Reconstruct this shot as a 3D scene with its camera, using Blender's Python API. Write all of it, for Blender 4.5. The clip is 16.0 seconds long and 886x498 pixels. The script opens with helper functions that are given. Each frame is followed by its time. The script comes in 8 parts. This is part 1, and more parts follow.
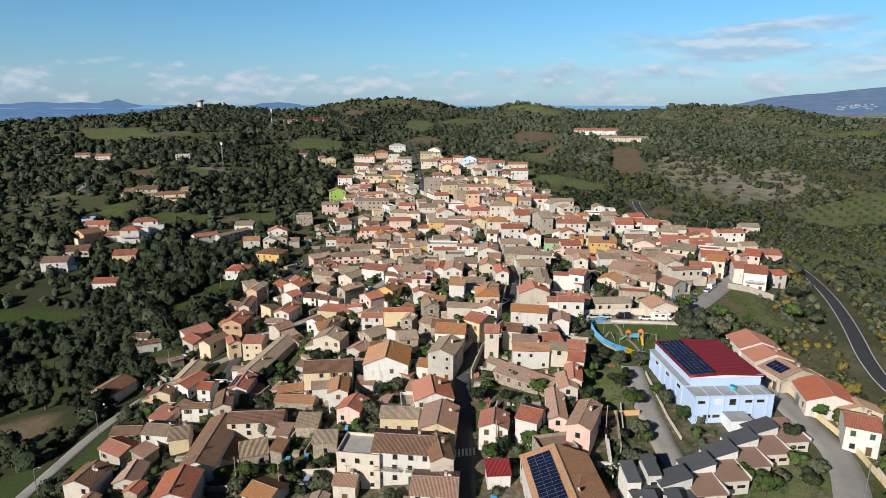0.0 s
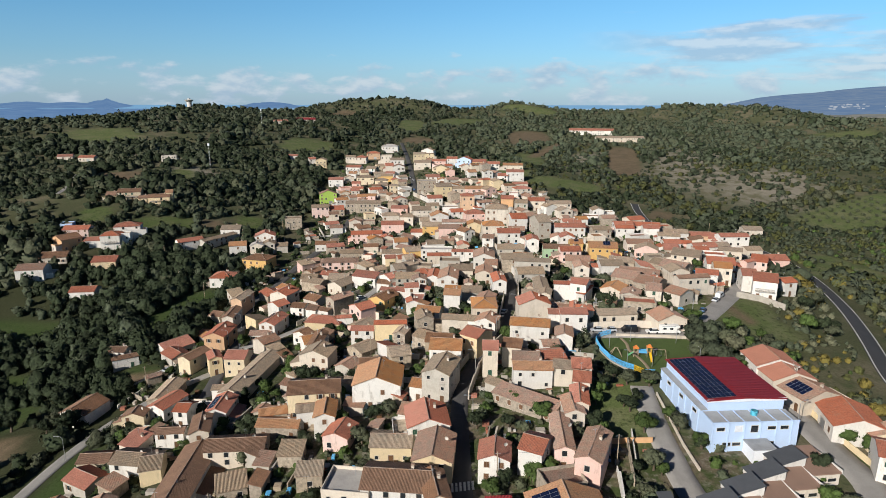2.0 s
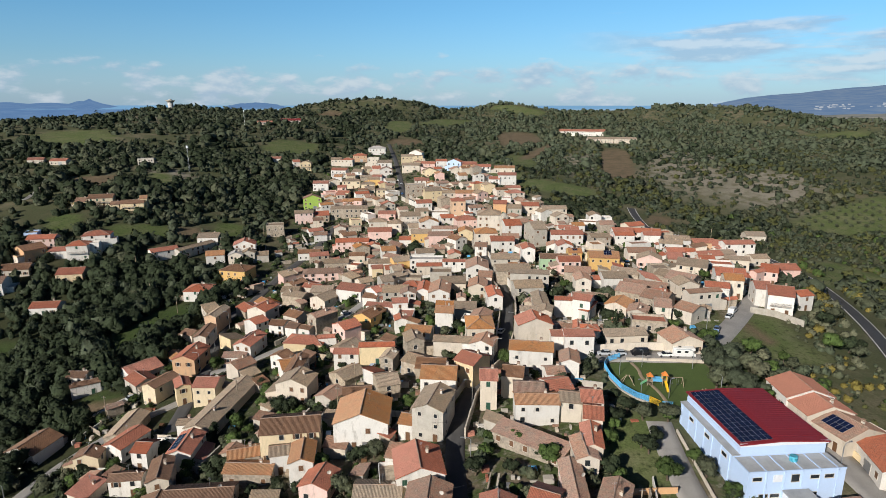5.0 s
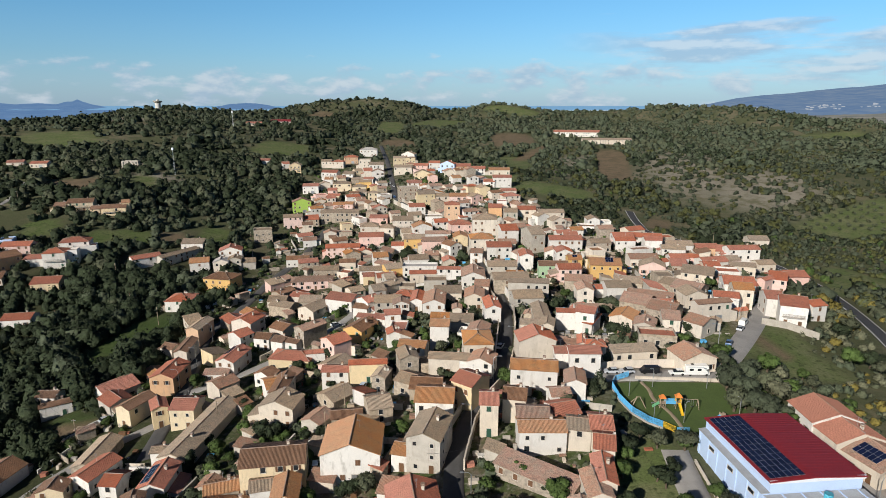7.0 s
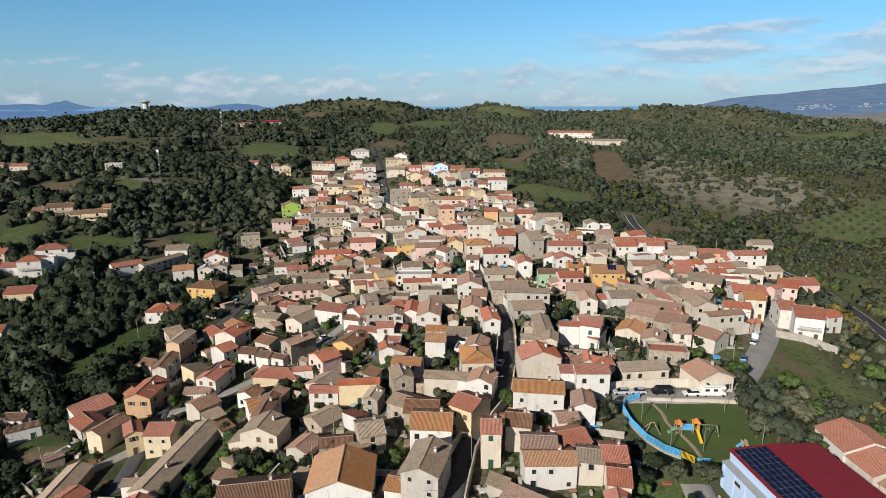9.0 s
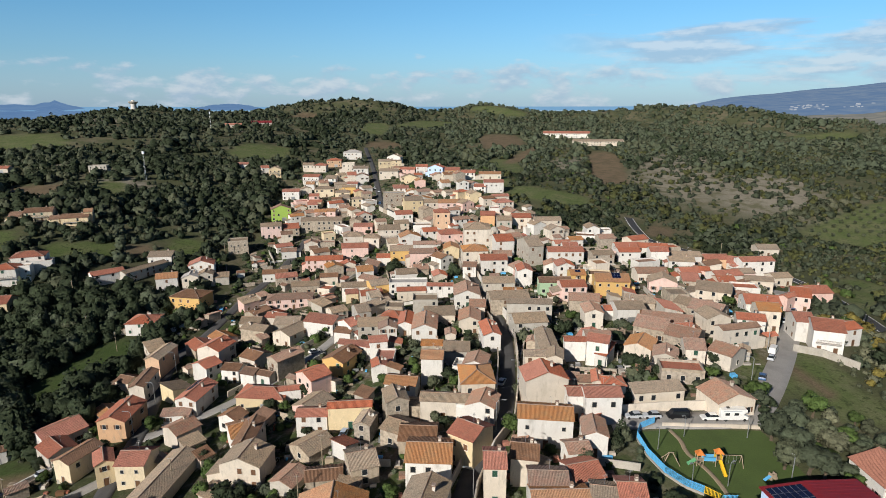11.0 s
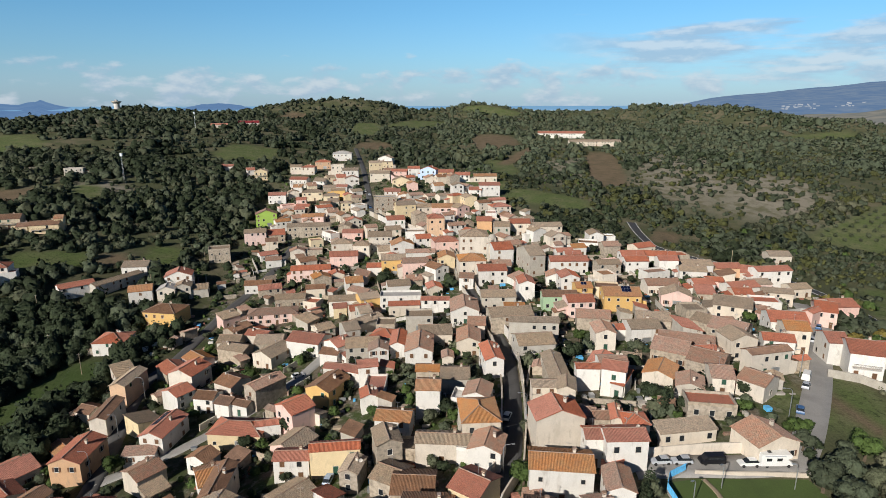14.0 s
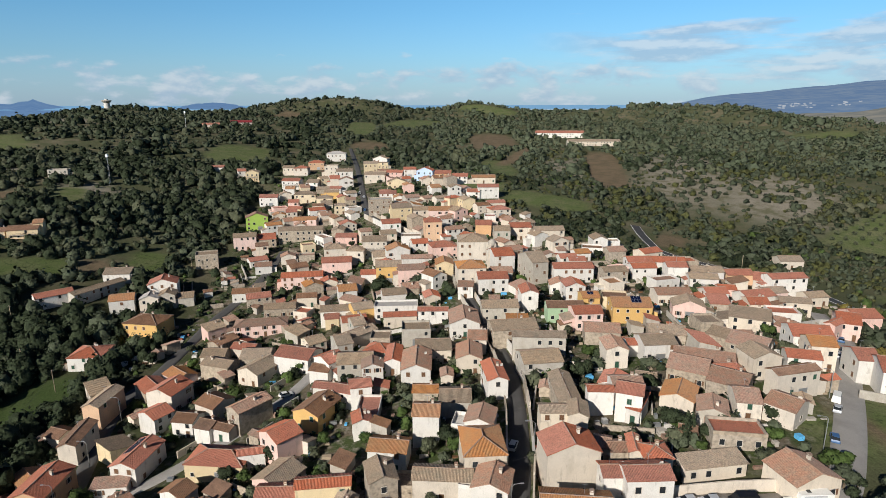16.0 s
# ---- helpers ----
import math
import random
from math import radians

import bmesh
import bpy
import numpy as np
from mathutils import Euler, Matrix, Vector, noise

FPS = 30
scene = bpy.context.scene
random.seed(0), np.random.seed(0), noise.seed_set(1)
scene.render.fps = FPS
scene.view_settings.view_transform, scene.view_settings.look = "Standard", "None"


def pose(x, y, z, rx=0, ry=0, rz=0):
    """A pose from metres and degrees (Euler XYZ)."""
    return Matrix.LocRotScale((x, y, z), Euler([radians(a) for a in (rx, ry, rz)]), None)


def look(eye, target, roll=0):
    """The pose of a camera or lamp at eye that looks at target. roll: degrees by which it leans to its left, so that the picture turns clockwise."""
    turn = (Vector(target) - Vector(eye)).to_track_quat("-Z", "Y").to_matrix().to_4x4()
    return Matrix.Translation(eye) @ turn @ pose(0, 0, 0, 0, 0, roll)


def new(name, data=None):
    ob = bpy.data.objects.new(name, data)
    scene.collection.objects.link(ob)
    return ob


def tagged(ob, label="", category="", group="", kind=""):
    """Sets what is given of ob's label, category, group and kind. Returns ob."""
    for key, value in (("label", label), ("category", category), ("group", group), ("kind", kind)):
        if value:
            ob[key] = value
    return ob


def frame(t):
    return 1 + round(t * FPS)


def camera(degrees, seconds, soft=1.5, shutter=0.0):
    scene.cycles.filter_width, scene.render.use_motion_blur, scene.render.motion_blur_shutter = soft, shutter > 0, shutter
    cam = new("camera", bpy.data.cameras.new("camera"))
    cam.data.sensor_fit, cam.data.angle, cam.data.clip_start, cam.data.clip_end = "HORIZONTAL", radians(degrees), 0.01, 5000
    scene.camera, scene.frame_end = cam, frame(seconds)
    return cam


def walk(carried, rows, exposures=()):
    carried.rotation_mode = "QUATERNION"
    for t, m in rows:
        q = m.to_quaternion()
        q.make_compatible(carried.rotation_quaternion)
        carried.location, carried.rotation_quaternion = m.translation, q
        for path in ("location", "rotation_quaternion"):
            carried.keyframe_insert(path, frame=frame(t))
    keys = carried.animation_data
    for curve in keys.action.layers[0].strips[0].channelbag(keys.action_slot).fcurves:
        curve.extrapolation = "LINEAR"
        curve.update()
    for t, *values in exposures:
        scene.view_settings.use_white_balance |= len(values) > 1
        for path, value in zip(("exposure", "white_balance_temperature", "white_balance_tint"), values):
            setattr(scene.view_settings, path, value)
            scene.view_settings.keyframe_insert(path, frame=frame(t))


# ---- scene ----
# ---- camera: a drone flying slowly forward over the village ----
cam = camera(73.68, 16.0, soft=0.6)
walk(cam, [
    (0, pose(0.00, 0.00, 66.96, 75.97, -0.09, -0.00)),
    (1, pose(-0.16, 6.30, 66.94, 75.94, -0.08, -0.32)),
    (2, pose(-0.34, 12.49, 66.93, 75.94, -0.07, -0.67)),
    (3, pose(-0.54, 18.59, 66.93, 75.94, -0.06, -1.05)),
    (4, pose(-0.76, 24.62, 66.94, 75.96, -0.05, -1.43)),
    (5, pose(-0.98, 30.59, 66.96, 75.98, -0.04, -1.83)),
    (6, pose(-1.20, 36.53, 66.98, 76.00, -0.03, -2.21)),
    (7, pose(-1.41, 42.45, 66.99, 76.02, -0.02, -2.59)),
    (8, pose(-1.60, 48.36, 67.01, 76.04, -0.00, -2.96)),
    (9, pose(-1.77, 54.30, 67.02, 76.06, 0.01, -3.32)),
    (10, pose(-1.90, 60.27, 67.02, 76.06, 0.02, -3.66)),
    (11, pose(-1.98, 66.30, 67.01, 76.07, 0.03, -3.98)),
    (12, pose(-2.02, 72.39, 66.99, 76.06, 0.04, -4.28)),
    (13, pose(-2.00, 78.58, 66.95, 76.04, 0.05, -4.56)),
    (14, pose(-1.91, 84.87, 66.89, 76.02, 0.06, -4.80)),
    (15, pose(-1.75, 91.28, 66.81, 75.99, 0.07, -5.02)),
    (16, pose(-1.51, 97.84, 66.71, 75.95, 0.08, -5.20)),
], exposures=[(0, 0.24), (9, 0.21), (16, 0.21)])


# ---- world, sun ----
SUN_AZ, SUN_EL = radians(219.0), radians(26.6)   # compass bearing of the sun, its height
world = bpy.data.worlds.new("sky")
scene.world = world
world.use_nodes = True
wn, wl = world.node_tree.nodes, world.node_tree.links
wn.clear()


def node(tree, kind, **values):
    n = tree.nodes.new(kind)
    for key, value in values.items():
        if key.startswith("in_"):
            n.inputs[key[3:].replace("_", " ")].default_value = value
        else:
            setattr(n, key, value)
    return n


def build_world():
    tree = world.node_tree
    sky = node(tree, "ShaderNodeTexSky", sky_type="NISHITA", sun_disc=False, sun_elevation=SUN_EL, sun_rotation=SUN_AZ, air_density=1.0, dust_density=0.3, ozone_density=2.0)
    coord = node(tree, "ShaderNodeTexCoord")
    split = node(tree, "ShaderNodeSeparateXYZ")
    wl.new(coord.outputs["Generated"], split.inputs[0])
    # clouds: a low cumulus bank over the horizon and a streak higher up in the east
    def maths(op, a, b, clamp=False):
        n = node(tree, "ShaderNodeMath", operation=op)
        n.use_clamp = clamp
        for slot, v in ((0, a), (1, b)):
            if isinstance(v, float):
                n.inputs[slot].default_value = v
            else:
                wl.new(v, n.inputs[slot])
        return n.outputs[0]

    def puffs(lift, squash, scale):
        at = node(tree, "ShaderNodeMapping")
        at.inputs["Scale"].default_value = (1.0, 1.0, squash)
        at.inputs["Location"].default_value = (0.0, 0.0, lift)
        wl.new(coord.outputs["Generated"], at.inputs[0])
        n = node(tree, "ShaderNodeTexNoise", in_Scale=scale, in_Detail=9.0, in_Roughness=0.55)
        wl.new(at.outputs[0], n.inputs["Vector"])
        return n.outputs[0]

    def profile(stops, base=0.5):
        n = node(tree, "ShaderNodeValToRGB")
        wl.new(split.outputs[2], n.inputs[0])
        e = n.color_ramp.elements
        e[0].position, e[0].color = stops[0][0], (*[base + stops[0][1]] * 3, 1)
        e[1].position, e[1].color = stops[-1][0], (*[base + stops[-1][1]] * 3, 1)
        for p, v in stops[1:-1]:
            e.new(p).color = (*[base + v] * 3, 1)
        return n.outputs[0]

    def step(value, lo, hi):
        n = node(tree, "ShaderNodeMapRange", interpolation_type="SMOOTHSTEP", in_From_Min=lo, in_From_Max=hi)
        wl.new(value, n.inputs["Value"])
        return n.outputs[0]

    low, above = puffs(0.0, 2.4, 13.0), puffs(0.020, 2.4, 13.0)
    bank = step(maths("ADD", low, profile([(0.0, 0.0), (0.012, 0.02), (0.034, 0.055), (0.046, 0.03), (0.062, -0.13), (0.2, -0.4)])), 0.98, 1.16)
    high, over = puffs(3.0, 7.0, 6.0), puffs(3.05, 7.0, 6.0)
    streak = maths("MULTIPLY", step(maths("ADD", high, profile([(0.0, -0.3), (0.040, -0.04), (0.062, 0.09), (0.088, 0.10), (0.106, 0.0), (0.125, -0.2), (0.2, -0.4)])), 0.93, 1.14), step(split.outputs[0], 0.20, 0.40))
    haze = profile([(0.0, 0.42), (0.03, 0.34), (0.07, 0.10), (0.13, 0.0)], 0.0)
    puffy = maths("MAXIMUM", bank, streak)
    cover = maths("MULTIPLY", puffy, 0.68)
    lit = step(maths("ADD", maths("SUBTRACT", low, above), maths("MULTIPLY", maths("SUBTRACT", high, over), streak)), -0.10, 0.16)
    body = node(tree, "ShaderNodeMix", data_type="RGBA")
    wl.new(lit, body.inputs[0])
    body.inputs[6].default_value = (5.2, 6.9, 9.0, 1)
    body.inputs[7].default_value = (8.9, 9.7, 10.6, 1)
    tint = node(tree, "ShaderNodeMix", data_type="RGBA", blend_type="MULTIPLY")
    tint.inputs[0].default_value = 1.0
    hue = node(tree, "ShaderNodeValToRGB")
    wl.new(split.outputs[2], hue.inputs[0])
    hs = hue.color_ramp.elements
    hs[0].position, hs[0].color = 0.0, (0.35, 0.54, 0.80, 1)
    hs[1].position, hs[1].color = 0.5, (0.095, 0.13, 0.20, 1)
    e = hs.new(0.27)
    e.color = (0.17, 0.265, 0.37, 1)
    e = hs.new(0.16)
    e.color = (0.37, 0.65, 0.835, 1)
    twice = node(tree, "ShaderNodeMix", data_type="RGBA", blend_type="ADD")
    twice.inputs[0].default_value = 1.0
    wl.new(hue.outputs[0], twice.inputs[6])
    wl.new(hue.outputs[0], twice.inputs[7])
    wl.new(twice.outputs[2], tint.inputs[7])
    wl.new(sky.outputs[0], tint.inputs[6])
    hazy = node(tree, "ShaderNodeMix", data_type="RGBA")
    wl.new(haze, hazy.inputs[0])
    wl.new(tint.outputs[2], hazy.inputs[6])
    hazy.inputs[7].default_value = (5.4, 7.5, 10.4, 1)
    mix = node(tree, "ShaderNodeMix", data_type="RGBA")
    wl.new(cover, mix.inputs[0])
    wl.new(hazy.outputs[2], mix.inputs[6])
    wl.new(body.outputs[2], mix.inputs[7])
    back = node(tree, "ShaderNodeBackground", in_Strength=SKY_STRENGTH)
    wl.new(mix.outputs[2], back.inputs[0])
    out = node(tree, "ShaderNodeOutputWorld")
    wl.new(back.outputs[0], out.inputs[0])


SKY_STRENGTH = 0.062
build_world()
sun = new("sun", bpy.data.lights.new("sun", "SUN"))
sun.data.energy, sun.data.angle, sun.data.color = 5.0, radians(0.55), (1.0, 0.94, 0.85)
to_sun = Vector((math.sin(SUN_AZ) * math.cos(SUN_EL), math.cos(SUN_AZ) * math.cos(SUN_EL), math.sin(SUN_EL)))
sun.matrix_world = look(to_sun * 500, (0, 0, 0))


# ---- materials ----
def material(name, colour, rough=0.85, grain=3.0, stain=0.25, dark=0.6, second=None, bump=0.3, metal=0.0, spread=0.12, fine=14.0, bump_size=0.02, speckle=0.13, fade=0.0, islands=False, blots=(), drip=1.0):
    """Procedural surface: two scales of variation, a second colour in patches, fine relief, and a shift from object to object."""
    m = bpy.data.materials.new(name)
    m.use_nodes = True
    t = m.node_tree
    links = t.links
    bsdf = t.nodes["Principled BSDF"]
    bsdf.inputs["Roughness"].default_value = rough
    bsdf.inputs["Metallic"].default_value = metal
    geo = node(t, "ShaderNodeNewGeometry")
    patches = node(t, "ShaderNodeTexNoise", in_Scale=1.0 / grain, in_Detail=6.0, in_Roughness=0.65)
    specks = node(t, "ShaderNodeTexNoise", in_Scale=fine, in_Detail=3.0)
    for n in (patches, specks):
        links.new(geo.outputs["Position"], n.inputs["Vector"])
    ramp = node(t, "ShaderNodeMapRange", in_From_Min=0.42, in_From_Max=0.68)
    links.new(patches.outputs[0], ramp.inputs["Value"])
    mixed = node(t, "ShaderNodeMix", data_type="RGBA")
    other = second or tuple(c * dark for c in colour)
    mixed.inputs[6].default_value = (*colour, 1)
    mixed.inputs[7].default_value = (*other, 1)
    amount = node(t, "ShaderNodeMath", operation="MULTIPLY")
    amount.inputs[1].default_value = stain * 2
    amount.use_clamp = True
    links.new(ramp.outputs[0], amount.inputs[0])
    links.new(amount.outputs[0], mixed.inputs[0])
    value = node(t, "ShaderNodeHueSaturation")
    info = node(t, "ShaderNodeObjectInfo")
    vary = node(t, "ShaderNodeMapRange", in_To_Min=1.0 - spread, in_To_Max=1.0 + spread)
    loose = node(t, "ShaderNodeMath", operation="MULTIPLY_ADD")
    loose.inputs[1].default_value = 0.4
    links.new(geo.outputs["Random Per Island"], loose.inputs[0])
    links.new(info.outputs["Random"], loose.inputs[2])
    wrap = node(t, "ShaderNodeMath", operation="FRACT")
    links.new(loose.outputs[0], wrap.inputs[0])
    links.new((wrap if islands else info).outputs["Value" if islands else "Random"], vary.inputs["Value"])
    if fade:
        far_off = node(t, "ShaderNodeMath", operation="MULTIPLY")
        far_off.inputs[1].default_value = 7.31
        links.new(wrap.outputs[0], far_off.inputs[0])
        again = node(t, "ShaderNodeMath", operation="FRACT")
        links.new(far_off.outputs[0], again.inputs[0])
        pale = node(t, "ShaderNodeMapRange", in_To_Min=1.0 - fade, in_To_Max=1.0 + fade * 0.25)
        links.new(again.outputs[0], pale.inputs["Value"])
        links.new(pale.outputs[0], value.inputs["Saturation"])
    speck = node(t, "ShaderNodeMapRange", in_From_Min=0.3, in_From_Max=0.7, in_To_Min=1.0 - speckle, in_To_Max=1.0 + speckle)
    links.new(specks.outputs[0], speck.inputs["Value"])
    both = node(t, "ShaderNodeMath", operation="MULTIPLY")
    links.new(vary.outputs[0], both.inputs[0])
    links.new(speck.outputs[0], both.inputs[1])
    links.new(both.outputs[0], value.inputs["Value"])
    links.new(mixed.outputs[2], value.inputs["Color"])
    last = value.outputs[0]
    for scale, colour_, lo, hi, much in blots:
        spot = node(t, "ShaderNodeTexNoise", in_Scale=scale, in_Detail=4.0, in_Roughness=0.7)
        where = node(t, "ShaderNodeMapping")
        where.inputs["Scale"].default_value = (1.0, 1.0, drip)
        where.inputs["Location"].default_value = (scale * 31.0, scale * 17.0, 0.0)
        links.new(geo.outputs["Position"], where.inputs[0])
        links.new(where.outputs[0], spot.inputs["Vector"])
        mask = node(t, "ShaderNodeMapRange", in_From_Min=lo, in_From_Max=hi, in_To_Max=much)
        links.new(spot.outputs[0], mask.inputs["Value"])
        over = node(t, "ShaderNodeMix", data_type="RGBA")
        links.new(mask.outputs[0], over.inputs[0])
        links.new(last, over.inputs[6])
        over.inputs[7].default_value = (*colour_, 1)
        last = over.outputs[2]
    links.new(last, bsdf.inputs["Base Color"])
    if bump:
        rel = node(t, "ShaderNodeBump", in_Strength=bump, in_Distance=bump_size)
        links.new(specks.outputs[0], rel.inputs["Height"])
        links.new(rel.outputs[0], bsdf.inputs["Normal"])
    return m


# weather marks: scale, colour, from, to, how much
DAMP = ((0.9, (0.20, 0.175, 0.145), 0.56, 0.74, 0.55), (0.35, (0.30, 0.26, 0.21), 0.55, 0.70, 0.35))
LICHEN = ((1.1, (0.10, 0.075, 0.058), 0.55, 0.72, 0.6), (3.5, (0.40, 0.27, 0.19), 0.60, 0.72, 0.6), (0.45, (0.26, 0.17, 0.115), 0.56, 0.70, 0.3))
WALL = {
    "w": material("white_plaster", (0.620, 0.592, 0.548), 0.9, 2.5, 0.16, 0.75, fade=0.2, islands=True, blots=DAMP, drip=0.3),
    "c": material("cream_plaster", (0.575, 0.502, 0.412), 0.9, 2.5, 0.2, 0.72, fade=0.2, islands=True, blots=DAMP, drip=0.3),
    "y": material("yellow_plaster", (0.61, 0.49, 0.31), 0.9, 2.5, 0.2, 0.75, fade=0.2, islands=True, blots=DAMP, drip=0.3),
    "Y": material("deep_yellow_plaster", (0.60, 0.38, 0.14), 0.9, 2.5, 0.14, 0.8),
    "o": material("ochre_plaster", (0.56, 0.33, 0.17), 0.9, 2.5, 0.2, 0.75, fade=0.2, islands=True, blots=DAMP, drip=0.3),
    "p": material("pink_plaster", (0.66, 0.45, 0.39), 0.9, 2.5, 0.18, 0.75, fade=0.2, islands=True, blots=DAMP, drip=0.3),
    "g": material("grey_render", (0.423, 0.386, 0.331), 0.95, 2.0, 0.3, 0.65, fade=0.2, islands=True, blots=DAMP, drip=0.3),
    "s": material("rubble_stone", (0.40, 0.33, 0.25), 0.95, 0.8, 0.5, 0.5, bump=0.9, fine=5.0, bump_size=0.06, fade=0.2, islands=True, blots=DAMP, drip=0.3),
    "b": material("pale_blue_plaster", (0.44, 0.56, 0.76), 0.85, 3.0, 0.1, 0.85, spread=0.03),
    "v": material("pale_green_plaster", (0.30, 0.42, 0.27), 0.9, 2.5, 0.15, 0.8),
    "G": material("lime_green_plaster", (0.36, 0.52, 0.10), 0.9, 2.5, 0.15, 0.8),
    "r": material("brick_red_plaster", (0.42, 0.17, 0.11), 0.9, 2.5, 0.2, 0.7),
}
ROOF = {
    "r": material("new_clay_tiles", (0.360, 0.116, 0.064), 0.85, 3.0, 0.28, 0.68, bump=0.5, spread=0.2, fine=4.0, speckle=0.32, fade=0.18, islands=True, blots=LICHEN),
    "R": material("dark_red_metal", (0.24, 0.028, 0.032), 0.55, 4.0, 0.15, 0.75, bump=0.1),
    "o": material("orange_clay_tiles", (0.37, 0.155, 0.050), 0.85, 2.5, 0.35, 0.6, second=(0.30, 0.18, 0.08), bump=0.5, fine=4.0, speckle=0.32, fade=0.18, islands=True, blots=LICHEN),
    "b": material("brown_clay_tiles", (0.208, 0.108, 0.060), 0.9, 2.0, 0.4, 0.6, bump=0.5, fine=4.0, speckle=0.32, spread=0.2, fade=0.18, islands=True, blots=LICHEN),
    "k": material("weathered_clay_tiles", (0.305, 0.165, 0.112), 0.92, 1.6, 0.45, 0.6, second=(0.25, 0.19, 0.14), bump=0.6, fine=3.5, speckle=0.32, spread=0.22, fade=0.18, islands=True, blots=LICHEN),
    "t": material("lichened_grey_tiles", (0.300, 0.220, 0.150), 0.95, 1.8, 0.45, 0.6, second=(0.22, 0.18, 0.13), bump=0.6, fine=3.5, speckle=0.32, spread=0.22, fade=0.18, islands=True, blots=LICHEN),
    "q": material("salmon_clay_tiles", (0.36, 0.155, 0.105), 0.9, 3.0, 0.25, 0.75, bump=0.5, spread=0.1, fine=4.0, speckle=0.25),
    "g": material("terrace_paving", (0.40, 0.38, 0.36), 0.9, 2.0, 0.3, 0.7, bump=0.2),
}
RIDGE = material("ridge_tiles", (0.31, 0.20, 0.14), 0.9, 1.0, 0.4, 0.65, fade=0.4, islands=True)
FRAME = material("painted_frame", (0.48, 0.44, 0.39), 0.6, 1.0, 0.1, 0.8)
SHUTTER = [material("brown_shutter", (0.14, 0.07, 0.035), 0.6, 0.6, 0.2, 0.7), material("green_shutter", (0.022, 0.070, 0.045), 0.55, 0.6, 0.2, 0.7)]
GLASS = material("window_glass", (0.022, 0.026, 0.03), 0.12, 1.0, 0.2, 0.6, bump=0.0)
GLASS.node_tree.nodes["Principled BSDF"].inputs["Specular IOR Level"].default_value = 0.7
DOOR = material("wooden_door", (0.13, 0.065, 0.03), 0.6, 0.5, 0.3, 0.6)
STEEL = material("galvanised_steel", (0.42, 0.43, 0.44), 0.45, 1.0, 0.15, 0.8, metal=0.7)
SOLAR = material("solar_cells", (0.010, 0.016, 0.045), 0.18, 2.0, 0.2, 0.7, bump=0.0)
ASPHALT = material("asphalt", (0.080, 0.078, 0.078), 0.9, 5.0, 0.35, 0.62, bump=0.3, fine=8.0)
OLD_ASPHALT = material("sunlit_old_asphalt", (0.290, 0.277, 0.262), 0.92, 5.0, 0.35, 0.7, bump=0.3, fine=8.0)
DARK_ASPHALT = material("fresh_asphalt", (0.045, 0.045, 0.048), 0.85, 6.0, 0.3, 0.7, bump=0.2)
CONCRETE = material("concrete", (0.36, 0.33, 0.29), 0.92, 2.0, 0.35, 0.65, bump=0.4)
PAINT = material("road_paint", (0.62, 0.61, 0.58), 0.7, 1.0, 0.3, 0.6)
BARK = material("bark", (0.10, 0.075, 0.05), 0.95, 0.4, 0.4, 0.6, bump=0.8, fine=20.0)
LEAF = [
    material("oak_leaves", (0.033, 0.045, 0.023), 0.8, 1.6, 0.45, 0.5, bump=0.8, spread=0.3, fine=2.2, bump_size=0.3, speckle=0.35),
    material("olive_leaves", (0.078, 0.087, 0.052), 0.75, 1.6, 0.4, 0.6, bump=0.8, spread=0.25, fine=2.2, bump_size=0.25, speckle=0.3),
    material("garden_leaves", (0.062, 0.096, 0.027), 0.75, 1.6, 0.4, 0.55, bump=0.8, spread=0.3, fine=2.2, bump_size=0.25, speckle=0.3),
    material("autumn_leaves", (0.165, 0.135, 0.036), 0.8, 1.6, 0.4, 0.6, bump=0.8, spread=0.25, fine=2.2, bump_size=0.25, speckle=0.3),
    material("scrub_leaves", (0.069, 0.084, 0.052), 0.8, 2.5, 0.45, 0.6, bump=0.8, spread=0.25, fine=1.6, bump_size=0.3, speckle=0.35),
    material("pale_scrub_leaves", (0.125, 0.128, 0.080), 0.8, 2.5, 0.4, 0.65, bump=0.8, spread=0.25, fine=2.0, bump_size=0.25, speckle=0.3),
    material("sunny_scrub_leaves", (0.082, 0.088, 0.032), 0.8, 3.0, 0.4, 0.62, bump=0.8, spread=0.25, fine=1.6, bump_size=0.3, speckle=0.35),
]
for m in LEAF:
    m.node_tree.nodes["Principled BSDF"].inputs["Specular IOR Level"].default_value = 0.15
GRASS = material("mown_grass", (0.062, 0.098, 0.020), 0.95, 5.0, 0.3, 0.7, bump=0.8, fine=5.0, bump_size=0.08, spread=0.05)


# ---- land ----
def lattice(xs, ys, size, heights):
    return [(x * 1.08, y * 1.08, size * 1.08, h) for (y, x), h in zip(((y, x) for y in ys for x in xs), heights)]


HILLS = lattice((-850, -450, -150, 150, 450, 850), (-150, 250, 650, 1050, 1450), 330, (3.2, -80.3, 26.2, 34.7, -85.6, 9.4, 22.5, 13.3, -33.4, 7.5, 8.6, -0.9, -43.8, 71.0, -34.2, -10.8, 22.0, -13.8, -22.2, 34.5, 10.1, 29.5, 9.0, 10.0, 0.2, -7.7, -10.7, -6.2, -2.6, -16.4))
HILLS += lattice((-150, -80, -20, 40, 110), (110, 190, 270, 350, 450), 75, (-6.1, 3.9, -1.6, 9.9, 3.0, -6.4, 5.0, -2.1, 8.5, 4.5, -2.5, -0.7, -0.3, 0.6, 7.4, 9.7, -8.1, -0.2, 10.8, -4.1, 5.8, -9.2, -2.9, 18.5, 1.8))
HILLS.append((177, 702, 86, 7.7))
